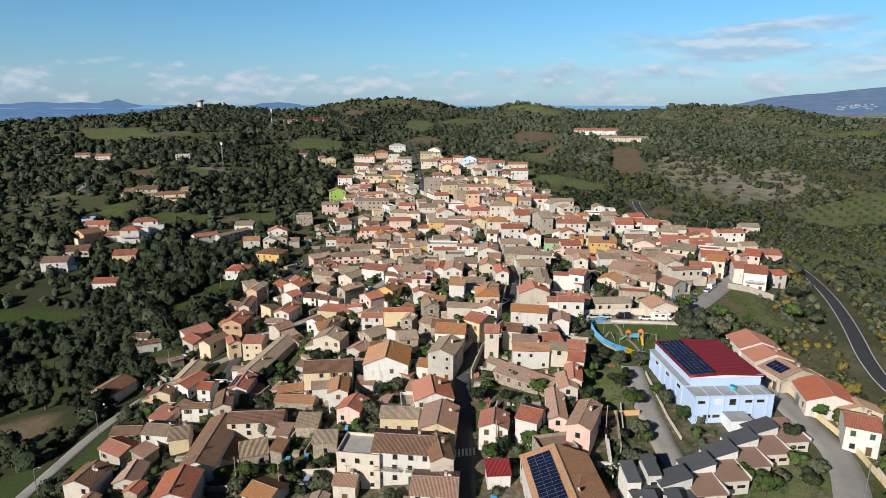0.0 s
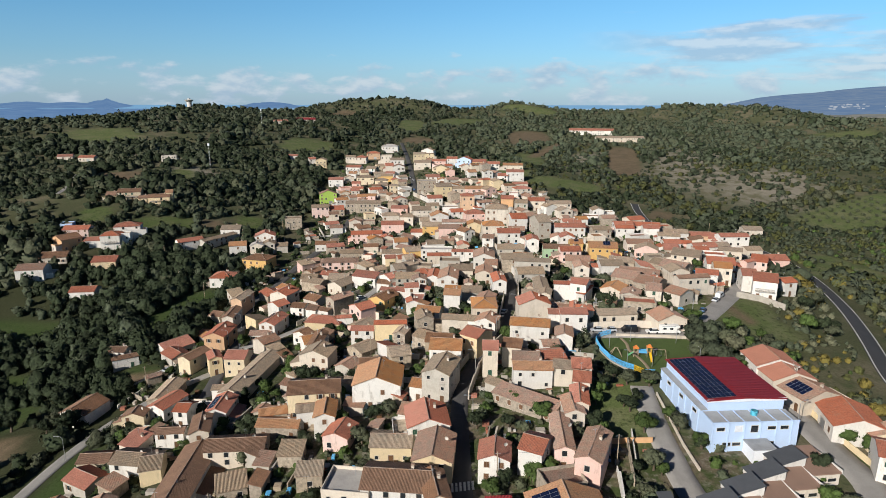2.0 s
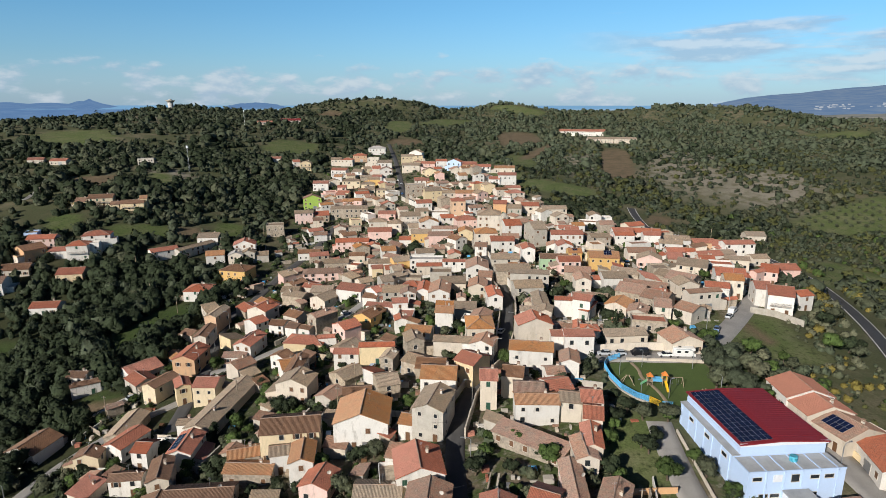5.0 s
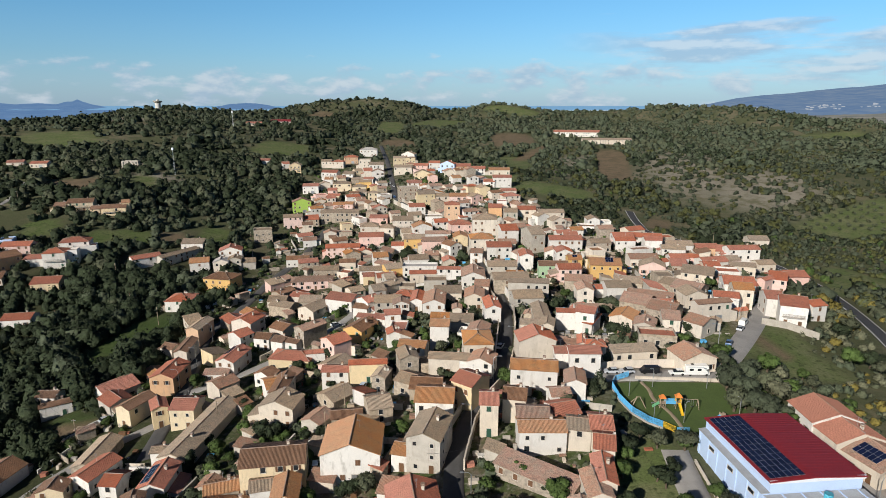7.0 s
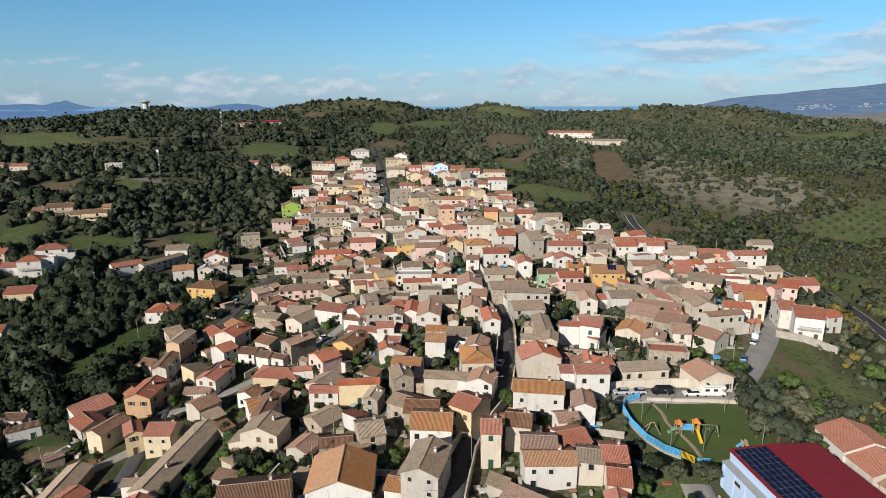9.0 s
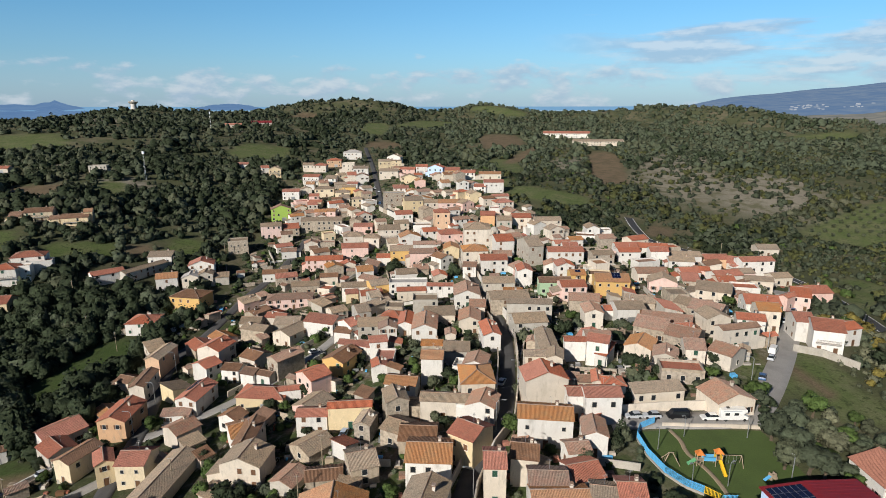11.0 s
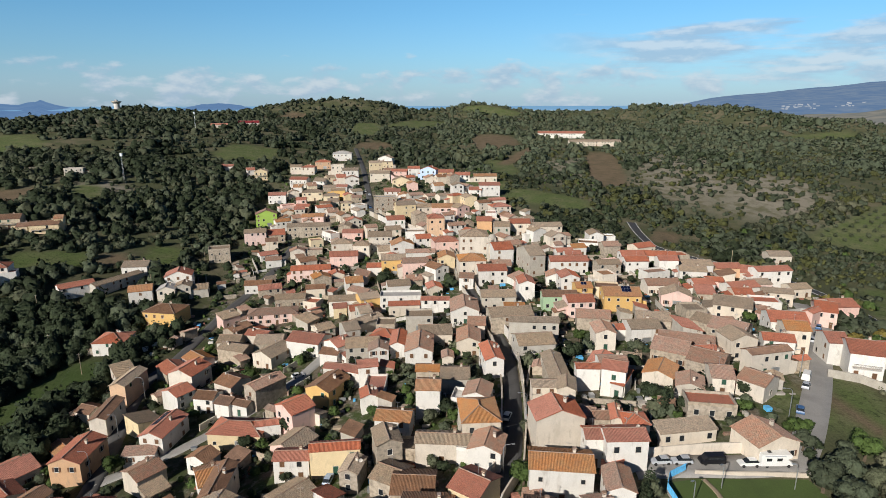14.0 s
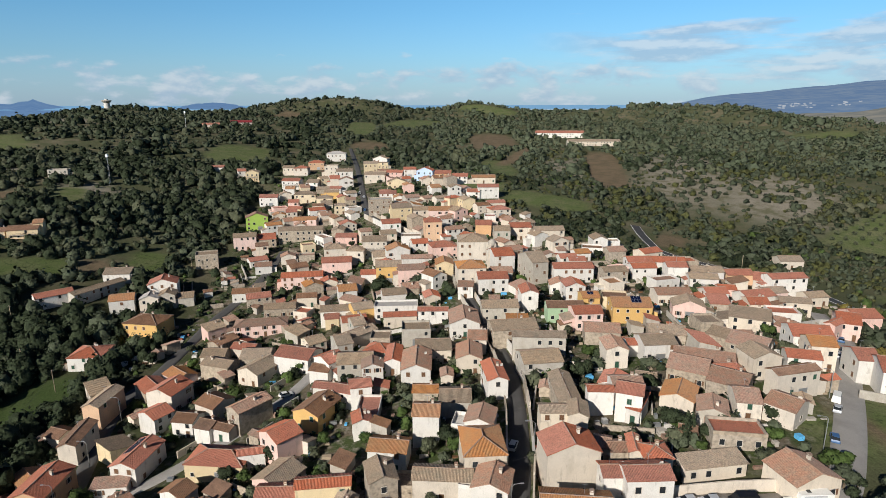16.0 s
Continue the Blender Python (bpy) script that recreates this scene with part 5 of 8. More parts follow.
def sports_hall():
    root = new("sports_hall")
    root.matrix_basis = pose(58.3, 123.6, gz(60, 128), 0, 0, 3.0)
    w, z0 = 18.2, -2.0
    top, ann = 8.6, 6.6
    part("hall_wall", [((0.9, 5.2, z0), (w, 26.0, top))], BLUE_WALL, root, "pale blue rendered hall wall")
    part("side_aisle", [((-0.4, 5.0, z0), (0.9, 26.0, ann))], BLUE_WALL, root, "lower pale blue side aisle")
    sloped("aisle_roof", [(-0.6, 5.0, ann + 0.15), (0.95, 5.0, ann + 0.3), (0.95, 26.1, ann + 0.3), (-0.6, 26.1, ann + 0.15)], 0.15, FLAT_ROOF, root, "grey felt aisle roof")
    part("annex_wall", [((-0.4, 0, z0), (w + 0.4, 5.0, ann - 0.4))], BLUE_WALL, root, "pale blue two-storey front annex")
    for i in range(6):
        x = -0.5 + i * 3.5
        part("pilaster", [((x, -0.18, z0), (x + 0.25, 0.0, ann - 0.2)), ((x, -0.18, ann - 0.4), (x + 0.25, 5.0, ann - 0.1))], BLUE_WALL, root)
    for i in range(7):
        y = 6 + i * 3.2
        part("pilaster", [((-0.56, y, z0), (-0.4, y + 0.25, ann))], BLUE_WALL, root)
    part("annex_roof", [((-0.3, 0.1, ann - 0.4), (w + 0.3, 5.0, ann - 0.2))], FLAT_ROOF, root, "grey felt annex roof with ribs")
    part("parapet", [((-0.45, -0.08, ann - 0.4), (w + 0.45, 0.12, ann - 0.05))], BLUE_WALL, root)
    mid = 9.0
    part("fascia", [((0.6, 4.9, top - 0.1), (w + 0.3, 5.1, top + 0.55))], WHITE_TRIM, root, "white and pale blue fascia band")
    for name, a, b in (("roof", 0.5, mid), ("roof", mid, w + 0.4)):
        za, zb = (top + 0.45, top + 0.95) if a < mid else (top + 0.95, top + 0.45)
        sloped(name, [(a, 4.7, za), (b, 4.7, zb), (b, 26.3, zb), (a, 26.3, za)], 0.2, RED_SHEET, root, "dark red sheet metal roof")
    for i in range(26):
        for a, b in ((0.55, mid), (mid, w + 0.35)):
            y = 4.9 + i * 0.84
            za, zb = (top + 0.47, top + 0.97) if a < mid else (top + 0.97, top + 0.47)
            sloped("roof_rib", [(a, y, za + 0.03), (b, y, zb + 0.03), (b, y + 0.07, zb + 0.03), (a, y + 0.07, za + 0.03)], 0.05, RED_SHEET, root)
    for i in range(6):
        for j in range(12):
            p = put(PANEL, root, 1.5 + i * 1.08, 6.2 + j * 1.66, 0)
            p.matrix_basis = pose(1.5 + i * 1.08, 6.3 + j * 1.66, top + 0.60 + (1.0 + i * 1.08) * 0.0588, 0, -3.4, 0)
    for x in (3.0, 5.2, 10.6, 12.7):
        put(WIDE_WINDOW, root, x, -0.01, 1.0)
    for x in (1.4, 12.6, 15.4):
        put(WIDE_WINDOW, root, x, -0.01, 4.6)
    put(TALL_WINDOW, root, 8.8, -0.01, 4.1)
    put(shared_mesh("vent_grille", [((-0.9, -0.05, 0), (0.9, 0.02, 1.5), 0)] + [((-0.8, -0.09, 0.1 + i * 0.2), (0.8, -0.04, 0.2 + i * 0.2), 0) for i in range(7)], [WHITE_TRIM]), root, 5.4, -0.01, 4.2)
    for y in (8.0, 14.5, 21.0):
        put(WIDE_WINDOW, root, -0.42, y, 4.8, -90)
    bm = bmesh.new()
    bmesh.ops.create_cone(bm, cap_ends=True, segments=20, radius1=0.7, radius2=0.7, depth=1.1)
    bmesh.ops.bevel(bm, geom=[e for e in bm.edges if abs(e.verts[0].co.z - e.verts[1].co.z) < 0.01], offset=0.15, segments=2)
    bmesh.ops.translate(bm, verts=bm.verts, vec=(10.2, 3.0, ann + 0.3))
    me = bpy.data.meshes.new("water_tank")
    bm.to_mesh(me)
    bm.free()
    me.materials.append(CYAN)
    tank = new("water_tank", me)
    tank.parent = root
    tagged(tank, "round cyan plastic water tank")
    # low white boiler house and steps in front
    part("boiler_house", [((6.6, -4.2, z0), (11.4, -0.2, 2.4))], WHITE_TRIM, root, "low white boiler house against the annex")
    part("boiler_roof", [((6.4, -4.4, 2.4), (11.6, -0.2, 2.6))], FLAT_ROOF, root)
    FOOT.append((66.0, 137.0, 14.0))
    tagged(root, "pale blue village sports hall with red roof and solar panels", "sports hall")


sports_hall()


# ---- school: a staircase of small pavilions ----
BROWN_FELT = material("brown_felt_roof", (0.245, 0.155, 0.115), 0.92, 3.0, 0.25, 0.8, bump=0.3)
SLATE_FELT = material("dark_grey_felt_roof", (0.075, 0.08, 0.09), 0.7, 2.5, 0.3, 0.75, bump=0.2)
SCHOOL_WALL = WALL["c"]


def pavilion(x, y, turn, zt):
    root = new("school_pavilion")
    root.matrix_basis = pose(x, y, zt, 0, 0, turn)
    low = -6.0
    part("wall", [((0, 0, low), (6.0, 8.4, -0.45))], SCHOOL_WALL, root, "cream rendered pavilion wall")
    sloped("roof", [(-0.15, -0.25, -0.45), (6.15, -0.25, -0.45), (6.15, 8.5, 0.35), (-0.15, 8.5, 0.35)], 0.22, BROWN_FELT, root, "brown felt roof sloping to the garden")
    part("verge", [((6.15, -0.25, -0.75), (6.27, 8.5, 0.15))], WALL["w"], root)
    # roof light: a wedge, high at the front
    verts = [(-5.8, 2.4, -0.6), (0.2, 2.4, -0.6), (0.2, 6.6, -0.6), (-5.8, 6.6, -0.6), (-5.8, 2.4, 0.4), (0.2, 2.4, 2.0), (0.2, 6.6, 2.0), (-5.8, 6.6, 0.4)]
    verts = [(v[0], v[1], v[2] - 0.2) for v in verts]
    mesh_object("roof_light", verts, [(0, 1, 5, 4), (1, 2, 6, 5), (2, 3, 7, 6), (3, 0, 4, 7)], WALL["w"], root)
    sloped("roof_light_cover", [(-6.0, 2.2, 0.22), (0.35, 2.2, 1.9), (0.35, 6.8, 1.9), (-6.0, 6.8, 0.22)], 0.12, SLATE_FELT, root, "dark grey felt over the roof light")
    for i in range(2):
        put(WIDE_WINDOW, root, 1.8 + i * 2.6, -0.012, -2.4)
    put(TALL_WINDOW, root, 6.012, 4.2, -2.8, 90)
    FOOT.append((x + 2.0, y + 4.5, 6.0))
    tagged(root, "cream school pavilion with brown felt roof and grey roof light", "school building", "school pavilions")


for i in range(5):
    pavilion(73.4 - 6.35 * i, 113.4 - 4.15 * i, 6.0, -3.6 - 0.25 * i)


def school_tower(x, y):
    root = new("stair_turret")
    root.matrix_basis = pose(x, y, gz(x, y), 0, 0, 4)
    part("wall", [((0, 0, -2), (2.6, 5.0, 5.6))], WALL["w"], root, "white rendered wall")
    sloped("roof", [(-0.1, -0.1, 5.6), (2.7, -0.1, 5.6), (2.7, 5.1, 7.0), (-0.1, 5.1, 7.0)], 0.14, SLATE_FELT, root, "dark grey sloping roof")
    put(TALL_WINDOW, root, 1.3, -0.012, 2.6)
    FOOT.append((x + 1.3, y + 2.5, 3.0))
    tagged(root, "white school stair turret with dark sloping roof", "school building", "school turrets")


for p in ((35.6, 99.0), (40.0, 100.5), (37.2, 91.0), (41.6, 91.0)):
    school_tower(*p)


def link_block():
    root = new("school_link")
    root.matrix_basis = pose(36.5, 92.5, gz(42, 97), 0, 0, 5)
    part("wall", [((0, 0, -2.5), (13.0, 8.0, 3.6))], WALL["w"], root)
    part("roof", [((-0.2, -0.2, 3.6), (13.2, 8.2, 3.8))], SLATE_FELT, root, "dark grey flat felt roof")
    for i in range(3):
        put(TALL_WINDOW, root, 2.0 + i * 4.2, -0.012, 1.0)
    FOOT.append((43, 97, 7.0))
    tagged(root, "low white school wing with flat grey roof", "school building")


link_block()


# ---- playground ----
BLUE_RAIL = material("blue_railing", (0.10, 0.38, 0.66), 0.5, 2.0, 0.15, 0.8, bump=0.0)
YELLOW = material("yellow_plastic", (0.72, 0.46, 0.03), 0.45, 1.0, 0.1, 0.8, bump=0.0)
ORANGE = material("orange_plastic", (0.62, 0.20, 0.04), 0.45, 1.0, 0.1, 0.8, bump=0.0)
GREEN = material("green_plastic", (0.16, 0.46, 0.22), 0.45, 1.0, 0.1, 0.8, bump=0.0)
TIMBER = material("pale_timber", (0.34, 0.27, 0.19), 0.8, 0.8, 0.3, 0.7)
LAWN = [(49.4, 178.5), (48.0, 175.5), (48.0, 170), (49, 164.5), (51.2, 160.5), (55, 156.5), (60, 154.2), (72.5, 154.6), (74.5, 160), (74.8, 170), (74.5, 176.0), (63, 177.2), (55, 178.6)]


def inside(poly, x, y):
    hit = False
    for (ax, ay), (bx, by) in zip(poly, poly[1:] + poly[:1]):
        if (ay > y) != (by > y) and x < (bx - ax) * (y - ay) / (by - ay) + ax:
            hit = not hit
    return hit


def park_z(x, y):
    return gz(x, y) + 0.12


def lawn():
    bm = bmesh.new()
    f = bm.faces.new([bm.verts.new((x, y, 0)) for x, y in LAWN])
    bmesh.ops.triangulate(bm, faces=[f])
    bmesh.ops.subdivide_edges(bm, edges=bm.edges[:], cuts=5, use_grid_fill=True)
    for v in bm.verts:
        v.co.z = park_z(v.co.x, v.co.y)
    me = bpy.data.meshes.new("lawn")
    bm.to_mesh(me)
    bm.free()
    me.materials.append(GRASS)
    tagged(new("lawn", me), "short green playground lawn", "lawn", kind="structure")
    FOOT.append((61.5, 166.5, 14.0))


lawn()
DIRT = material("trodden_dirt", (0.27, 0.21, 0.14), 0.95, 2.0, 0.3, 0.7)
strip("footpath", [(55.3, 178.4), (56.0, 174), (55.0, 170), (56.5, 165), (57.0, 160), (56.6, 155.5)], 0.9, DIRT, "trodden dirt path across the lawn", "path", 0.17)


def bars(name, spans, mat, parent, r=0.05, label=""):
    """Round bars from point to point as one part."""
    verts, faces = [], []
    for a, b in spans:
        a, b = Vector(a), Vector(b)
        d = (b - a).normalized()
        u = d.orthogonal().normalized()
        v = d.cross(u)
        base = len(verts)
        for p in (a, b):
            verts += [p + (u * math.cos(k * math.pi / 3) + v * math.sin(k * math.pi / 3)) * r for k in range(6)]
        faces += [(base + k, base + (k + 1) % 6, base + 6 + (k + 1) % 6, base + 6 + k) for k in range(6)]
        faces += [tuple(base + k for k in range(5, -1, -1)), tuple(base + 6 + k for k in range(6))]
    ob = mesh_object(name, verts, faces, mat, parent)
    return tagged(ob, label) if label else ob


def railing(line, name, label, mat, height=1.5, base=0.5):
    """A low wall with upright steel bars on it, panel by panel."""
    for a, b in zip(line, line[1:]):
        a, b = Vector(a), Vector(b)
        n = max(1, round((b - a).length / 2.2))
        for i in range(n):
            p, q = a.lerp(b, i / n), a.lerp(b, (i + 1) / n)
            zp, zq = gz(*p) + base, gz(*q) + base
            root = new(name)
            root.matrix_basis = Matrix.Translation((p.x, p.y, zp))
            d = Vector((q.x - p.x, q.y - p.y, zq - zp))
            k = 12
            for j in range(k):
                o = d * (j / k)
                bars("slat", [(o, o + Vector((0, 0, height)))], mat, root, 0.055)
            bars("rail", [(Vector((0, 0, 0.1)), d + Vector((0, 0, 0.1)))], mat, root, 0.04)
            bars("rail", [(Vector((0, 0, height - 0.1)), d + Vector((0, 0, height - 0.1)))], mat, root, 0.04)
            tagged(root, label, "fence", "playground fence panels")


def low_wall(line, height, thick=0.25, mat=None, label="low rendered garden wall", name="garden_wall"):
    """A wall along a line, following the ground."""
    pts = []
    for a, b in zip(line, line[1:]):
        a, b = Vector(a), Vector(b)
        n = max(1, int((b - a).length / 3))
        pts += [a.lerp(b, i / n) for i in range(n)]
    pts.append(Vector(line[-1]))
    verts, faces = [], []
    for i, p in enumerate(pts):
        d = (pts[min(i + 1, len(pts) - 1)] - pts[max(i - 1, 0)]).normalized()
        n = Vector((-d.y, d.x)) * thick / 2
        z = gz(p.x, p.y)
        verts += [(p.x - n.x, p.y - n.y, z - 0.6), (p.x - n.x, p.y - n.y, z + height), (p.x + n.x, p.y + n.y, z + height), (p.x + n.x, p.y + n.y, z - 0.6)]
    for i in range(len(pts) - 1):
        b = i * 4
        faces += [(b + j, b + 4 + j, b + 5 + j, b + 1 + j) for j in range(3)]
    e = len(verts) - 4
    faces += [(0, 1, 2, 3), (e + 3, e + 2, e + 1, e)]
    return tagged(mesh_object(name, verts, faces, mat or CONCRETE), label, "wall", kind="structure")


PARK_EDGE = [(53.0, 181.0), (49.0, 179.2), (47.2, 176.2), (47.0, 170.2), (48.0, 164.2), (50.2, 159.9), (52.6, 157.6)]
low_wall(PARK_EDGE, 0.5, 0.3, label="low pale wall under the blue railing")
railing(PARK_EDGE, "fence_panel", "sky-blue steel railing panel on a low wall", BLUE_RAIL)
railing([(52.6, 157.6), (54.4, 155.2)], "gate_panel", "yellow steel gate panel at the playground", YELLOW)
railing([(54.6, 155.0), (57.2, 154.6)], "fence_panel", "sky-blue steel railing panel on a low wall", BLUE_RAIL)
low_wall([(54.5, 180.2), (62, 178.6), (75, 176.8)], 0.9, 0.35, WALL["c"], "low cream wall below the car park")


def play_tower(x, y):
    root = new("play_tower")
    root.matrix_basis = pose(x, y, park_z(x, y), 0, 0, -8)
    for cx, cy in ((0, 0), (1.2, 0), (0, 1.2), (1.2, 1.2)):
        bars("post", [((cx, cy, 0), (cx, cy, 3.0))], TIMBER, root, 0.08)
        bars("post", [((cx - 3.6, cy, 0), (cx - 3.6, cy, 2.5))], TIMBER, root, 0.08)
    part("platform", [((-0.1, -0.1, 1.4), (1.3, 1.3, 1.5))], TIMBER, root)
    part("platform", [((-3.7, -0.1, 1.1), (-2.3, 1.3, 1.2))], TIMBER, root)
    part("bridge_side", [((-2.3, -0.05, 1.2), (0, 0.05, 2.0))], BLUE_RAIL, root, "sky-blue bridge side")
    part("bridge_side", [((-2.3, 1.15, 1.2), (0, 1.25, 2.0))], BLUE_RAIL, root, "sky-blue bridge side")
    part("bridge_deck", [((-2.3, 0.05, 1.12), (0, 1.15, 1.2))], TIMBER, root)
    for cx in (0.6, -3.0):
        bm = bmesh.new()
        bmesh.ops.create_cone(bm, cap_ends=True, segments=4, radius1=1.15, radius2=0.1, depth=0.9)
        bmesh.ops.rotate(bm, verts=bm.verts, matrix=Matrix.Rotation(radians(45), 3, "Z"))
        bmesh.ops.translate(bm, verts=bm.verts, vec=(cx, 0.6, 3.35 if cx > 0 else 2.9))
        me = bpy.data.meshes.new("tower_roof")
        bm.to_mesh(me)
        bm.free()
        me.materials.append(ORANGE)
        ob = new("tower_roof", me)
        ob.parent = root
        tagged(ob, "orange pointed plastic roof")
    verts, faces = [], []
    for i in range(9):
        k = i / 8
        z = 1.45 * (1 - k) ** 1.2 + 0.15
        verts += [(0.25, -0.1 - 3.4 * k, z + 0.3), (0.3, -0.1 - 3.4 * k, z), (0.9, -0.1 - 3.4 * k, z), (0.95, -0.1 - 3.4 * k, z + 0.3)]
        if i:
            b = len(verts) - 8
            faces += [(b + j, b + 4 + j, b + 5 + j, b + 1 + j) for j in range(3)]
    tagged(mesh_object("slide", verts, faces, YELLOW, root), "curved yellow plastic slide")
    sloped("climbing_ramp", [(-5.2, 0.1, 0.1), (-3.7, 0.1, 1.2), (-3.7, 1.1, 1.2), (-5.2, 1.1, 0.1)], 0.08, GREEN, root, "green climbing ramp")
    part("side_panel", [((0.02, -0.02, 1.5), (0.1, 1.2, 2.3)), ((1.1, -0.02, 1.5), (1.18, 1.2, 2.3))], YELLOW, root)
    bars("swing_beam", [((1.2, 0.6, 2.3), (5.0, 0.6, 2.3))], TIMBER, root, 0.07)
    bars("swing_leg", [((5.0, 0.6, 2.3), (5.2, -0.4, 0))], TIMBER, root, 0.07)
    bars("swing_leg", [((5.0, 0.6, 2.3), (5.2, 1.6, 0))], TIMBER, root, 0.07)
    for cx in (2.4, 3.8):
        bars("swing_rope", [((cx - 0.25, 0.6, 2.3), (cx - 0.25, 0.6, 0.5)), ((cx + 0.25, 0.6, 2.3), (cx + 0.25, 0.6, 0.5))], STEEL, root, 0.02)
        part("swing_seat", [((cx - 0.3, 0.45, 0.45), (cx + 0.3, 0.75, 0.5))], SLATE_FELT, root)
    tagged(root, "colourful playground tower with yellow slide, bridge and swings", "play tower")


play_tower(58.6, 165.0)


def climbing_frame(x, y):
    root = new("climbing_frame")
    root.matrix_basis = pose(x, y, park_z(x, y), 0, 0, -12)
    for a, b in (((-1.6, -1.2, 0), (-0.3, 0, 2.2)), ((-1.6, 1.2, 0), (-0.3, 0, 2.2)), ((1.6, -1.2, 0), (0.3, 0, 2.2)), ((1.6, 1.2, 0), (0.3, 0, 2.2))):
        bars("leg", [(a, b)], TIMBER, root, 0.08)
    bars("beam", [((-0.6, 0, 2.2), (0.6, 0, 2.2))], TIMBER, root, 0.08)
    for i in range(5):
        bars("rung", [((-1.4 + i * 0.25, -1.0 + i * 0.2, 0.35 + i * 0.4), (-1.4 + i * 0.25, 1.0 - i * 0.2, 0.35 + i * 0.4))], TIMBER, root, 0.05)
        bars("rung", [((1.4 - i * 0.25, -1.0 + i * 0.2, 0.35 + i * 0.4), (1.4 - i * 0.25, 1.0 - i * 0.2, 0.35 + i * 0.4))], TIMBER, root, 0.05)
    tagged(root, "pale timber climbing frame on the lawn", "climbing frame")


climbing_frame(50.6, 167.5)


def toddler_slide(x, y):
    root = new("toddler_slide")
    root.matrix_basis = pose(x, y, park_z(x, y), 0, 0, 10)
    part("house_panel", [((0, -0.5, 0), (0.1, 0.5, 1.4)), ((0.9, -0.5, 0), (1.0, 0.5, 1.4)), ((0.1, -0.5, 0.8), (0.9, -0.4, 1.4))], TIMBER, root)
    sloped("slide", [(-1.3, -0.3, 0.15), (0, -0.3, 0.9), (0, 0.3, 0.9), (-1.3, 0.3, 0.15)], 0.08, BLUE_RAIL, root, "sky-blue short slide")
    part("step", [((1.0, -0.3, 0.0), (1.5, 0.3, 0.45))], TIMBER, root)
    tagged(root, "small white and blue toddler slide", "slide")


toddler_slide(66.8, 160.3)


# ---- street lamps and poles ----
def street_lamp(x, y, turn, height=7.0, reach=1.6, label="tall grey street lamp with a curved arm"):
    root = new("street_lamp")
    root.matrix_basis = pose(x, y, gz(x, y), 0, 0, turn)
    bars("pole", [((0, 0, -0.3), (0, 0, height))], STEEL, root, 0.09)
    bars("arm", [((0, 0, height), (reach * 0.3, 0, height + 0.5)), ((reach * 0.3, 0, height + 0.5), (reach, 0, height + 0.65))], STEEL, root, 0.055)
    part("lamp_head", [((reach, -0.14, height + 0.55), (reach + 0.6, 0.14, height + 0.72))], STEEL, root)
    tagged(root, label, "street lamp", "street lamps")


for x, y, a in ((84.5, 196.5, 170), (102, 217.5, 170), (-78.5, 220.7, 180), (-79.5, 238.7, 180), (-81.5, 262, 180), (80.5, 130.5, 20), (8.4, 140.4, 180), (83.0, 101.0, 20), (18.6, 187.0, 0), (27.5, 206, 180), (10.6, 164.2, 180), (-101, 155.5, 180), (-101, 128.4, 0)):
    street_lamp(x, y, a)
for x, y, a in ((51.4, 160.1, 200), (58.0, 159.3, 20), (71.3, 160.5, 150), (57.2, 175.5, 200), (70.1, 173.6, 150), (50.0, 172, 200)):
    street_lamp(x, y, a, 4.6, 0.5, "slim grey park lamp on the lawn")


def utility_pole(x, y, height=8.0):
    root = new("utility_pole")
    root.matrix_basis = pose(x, y, gz(x, y))
    bars("pole", [((0, 0, -0.4), (0, 0, height))], TIMBER, root, 0.11)
    bars("crossarm", [((-0.6, 0, height - 0.4), (0.6, 0, height - 0.4))], STEEL, root, 0.04)
    tagged(root, "plain pale utility pole beside the houses", "utility pole", "utility poles")


POLES = [(-119, 215), (-98, 196), (-47, 118), (-36, 114), (-27, 119), (-60, 122), (-108, 260), (-112, 285), (-24, 172), (-21, 186), (-56, 190), (37, 120), (12, 118), (-130, 300), (-150, 330), (-118, 365), (-100, 390), (155, 340), (-210, 400), (-250, 420)]
for p in POLES:
    utility_pole(*p)


def wire(a, b, sag=0.8):
    pts = []
    for i in range(9):
        k = i / 8
        pts.append(Vector(a).lerp(Vector(b), k) - Vector((0, 0, sag * 4 * k * (1 - k))))
    side = (Vector(b) - Vector(a)).cross(Vector((0, 0, 1))).normalized()
    up = side.cross(Vector(b) - Vector(a)).normalized()
    verts = [p + (side * math.cos(k * math.pi / 3) + up * math.sin(k * math.pi / 3)) * 0.018 for p in pts for k in range(6)]
    faces = [(i * 6 + k, i * 6 + (k + 1) % 6, i * 6 + 6 + (k + 1) % 6, i * 6 + 6 + k) for i in range(8) for k in range(6)]
    ob = mesh_object("cable", verts, faces, SLATE_FELT)
    tagged(ob, "thin dark overhead cable across the street", "cable", "overhead cables")


for y in (112, 128, 150, 176, 196, 215, 233):
    x = np.interp(y, [p[1] for p in MAIN], [p[0] for p in MAIN])
    wire((x - 5, y, gz(x, y) + 5.6), (x + 5.5, y + 4, gz(x, y) + 5.2))
for a, b in zip(POLES, POLES[1:]):
    if math.dist(a, b) < 32:
        wire((*a, gz(*a) + 7.6), (*b, gz(*b) + 7.6), 1.0)


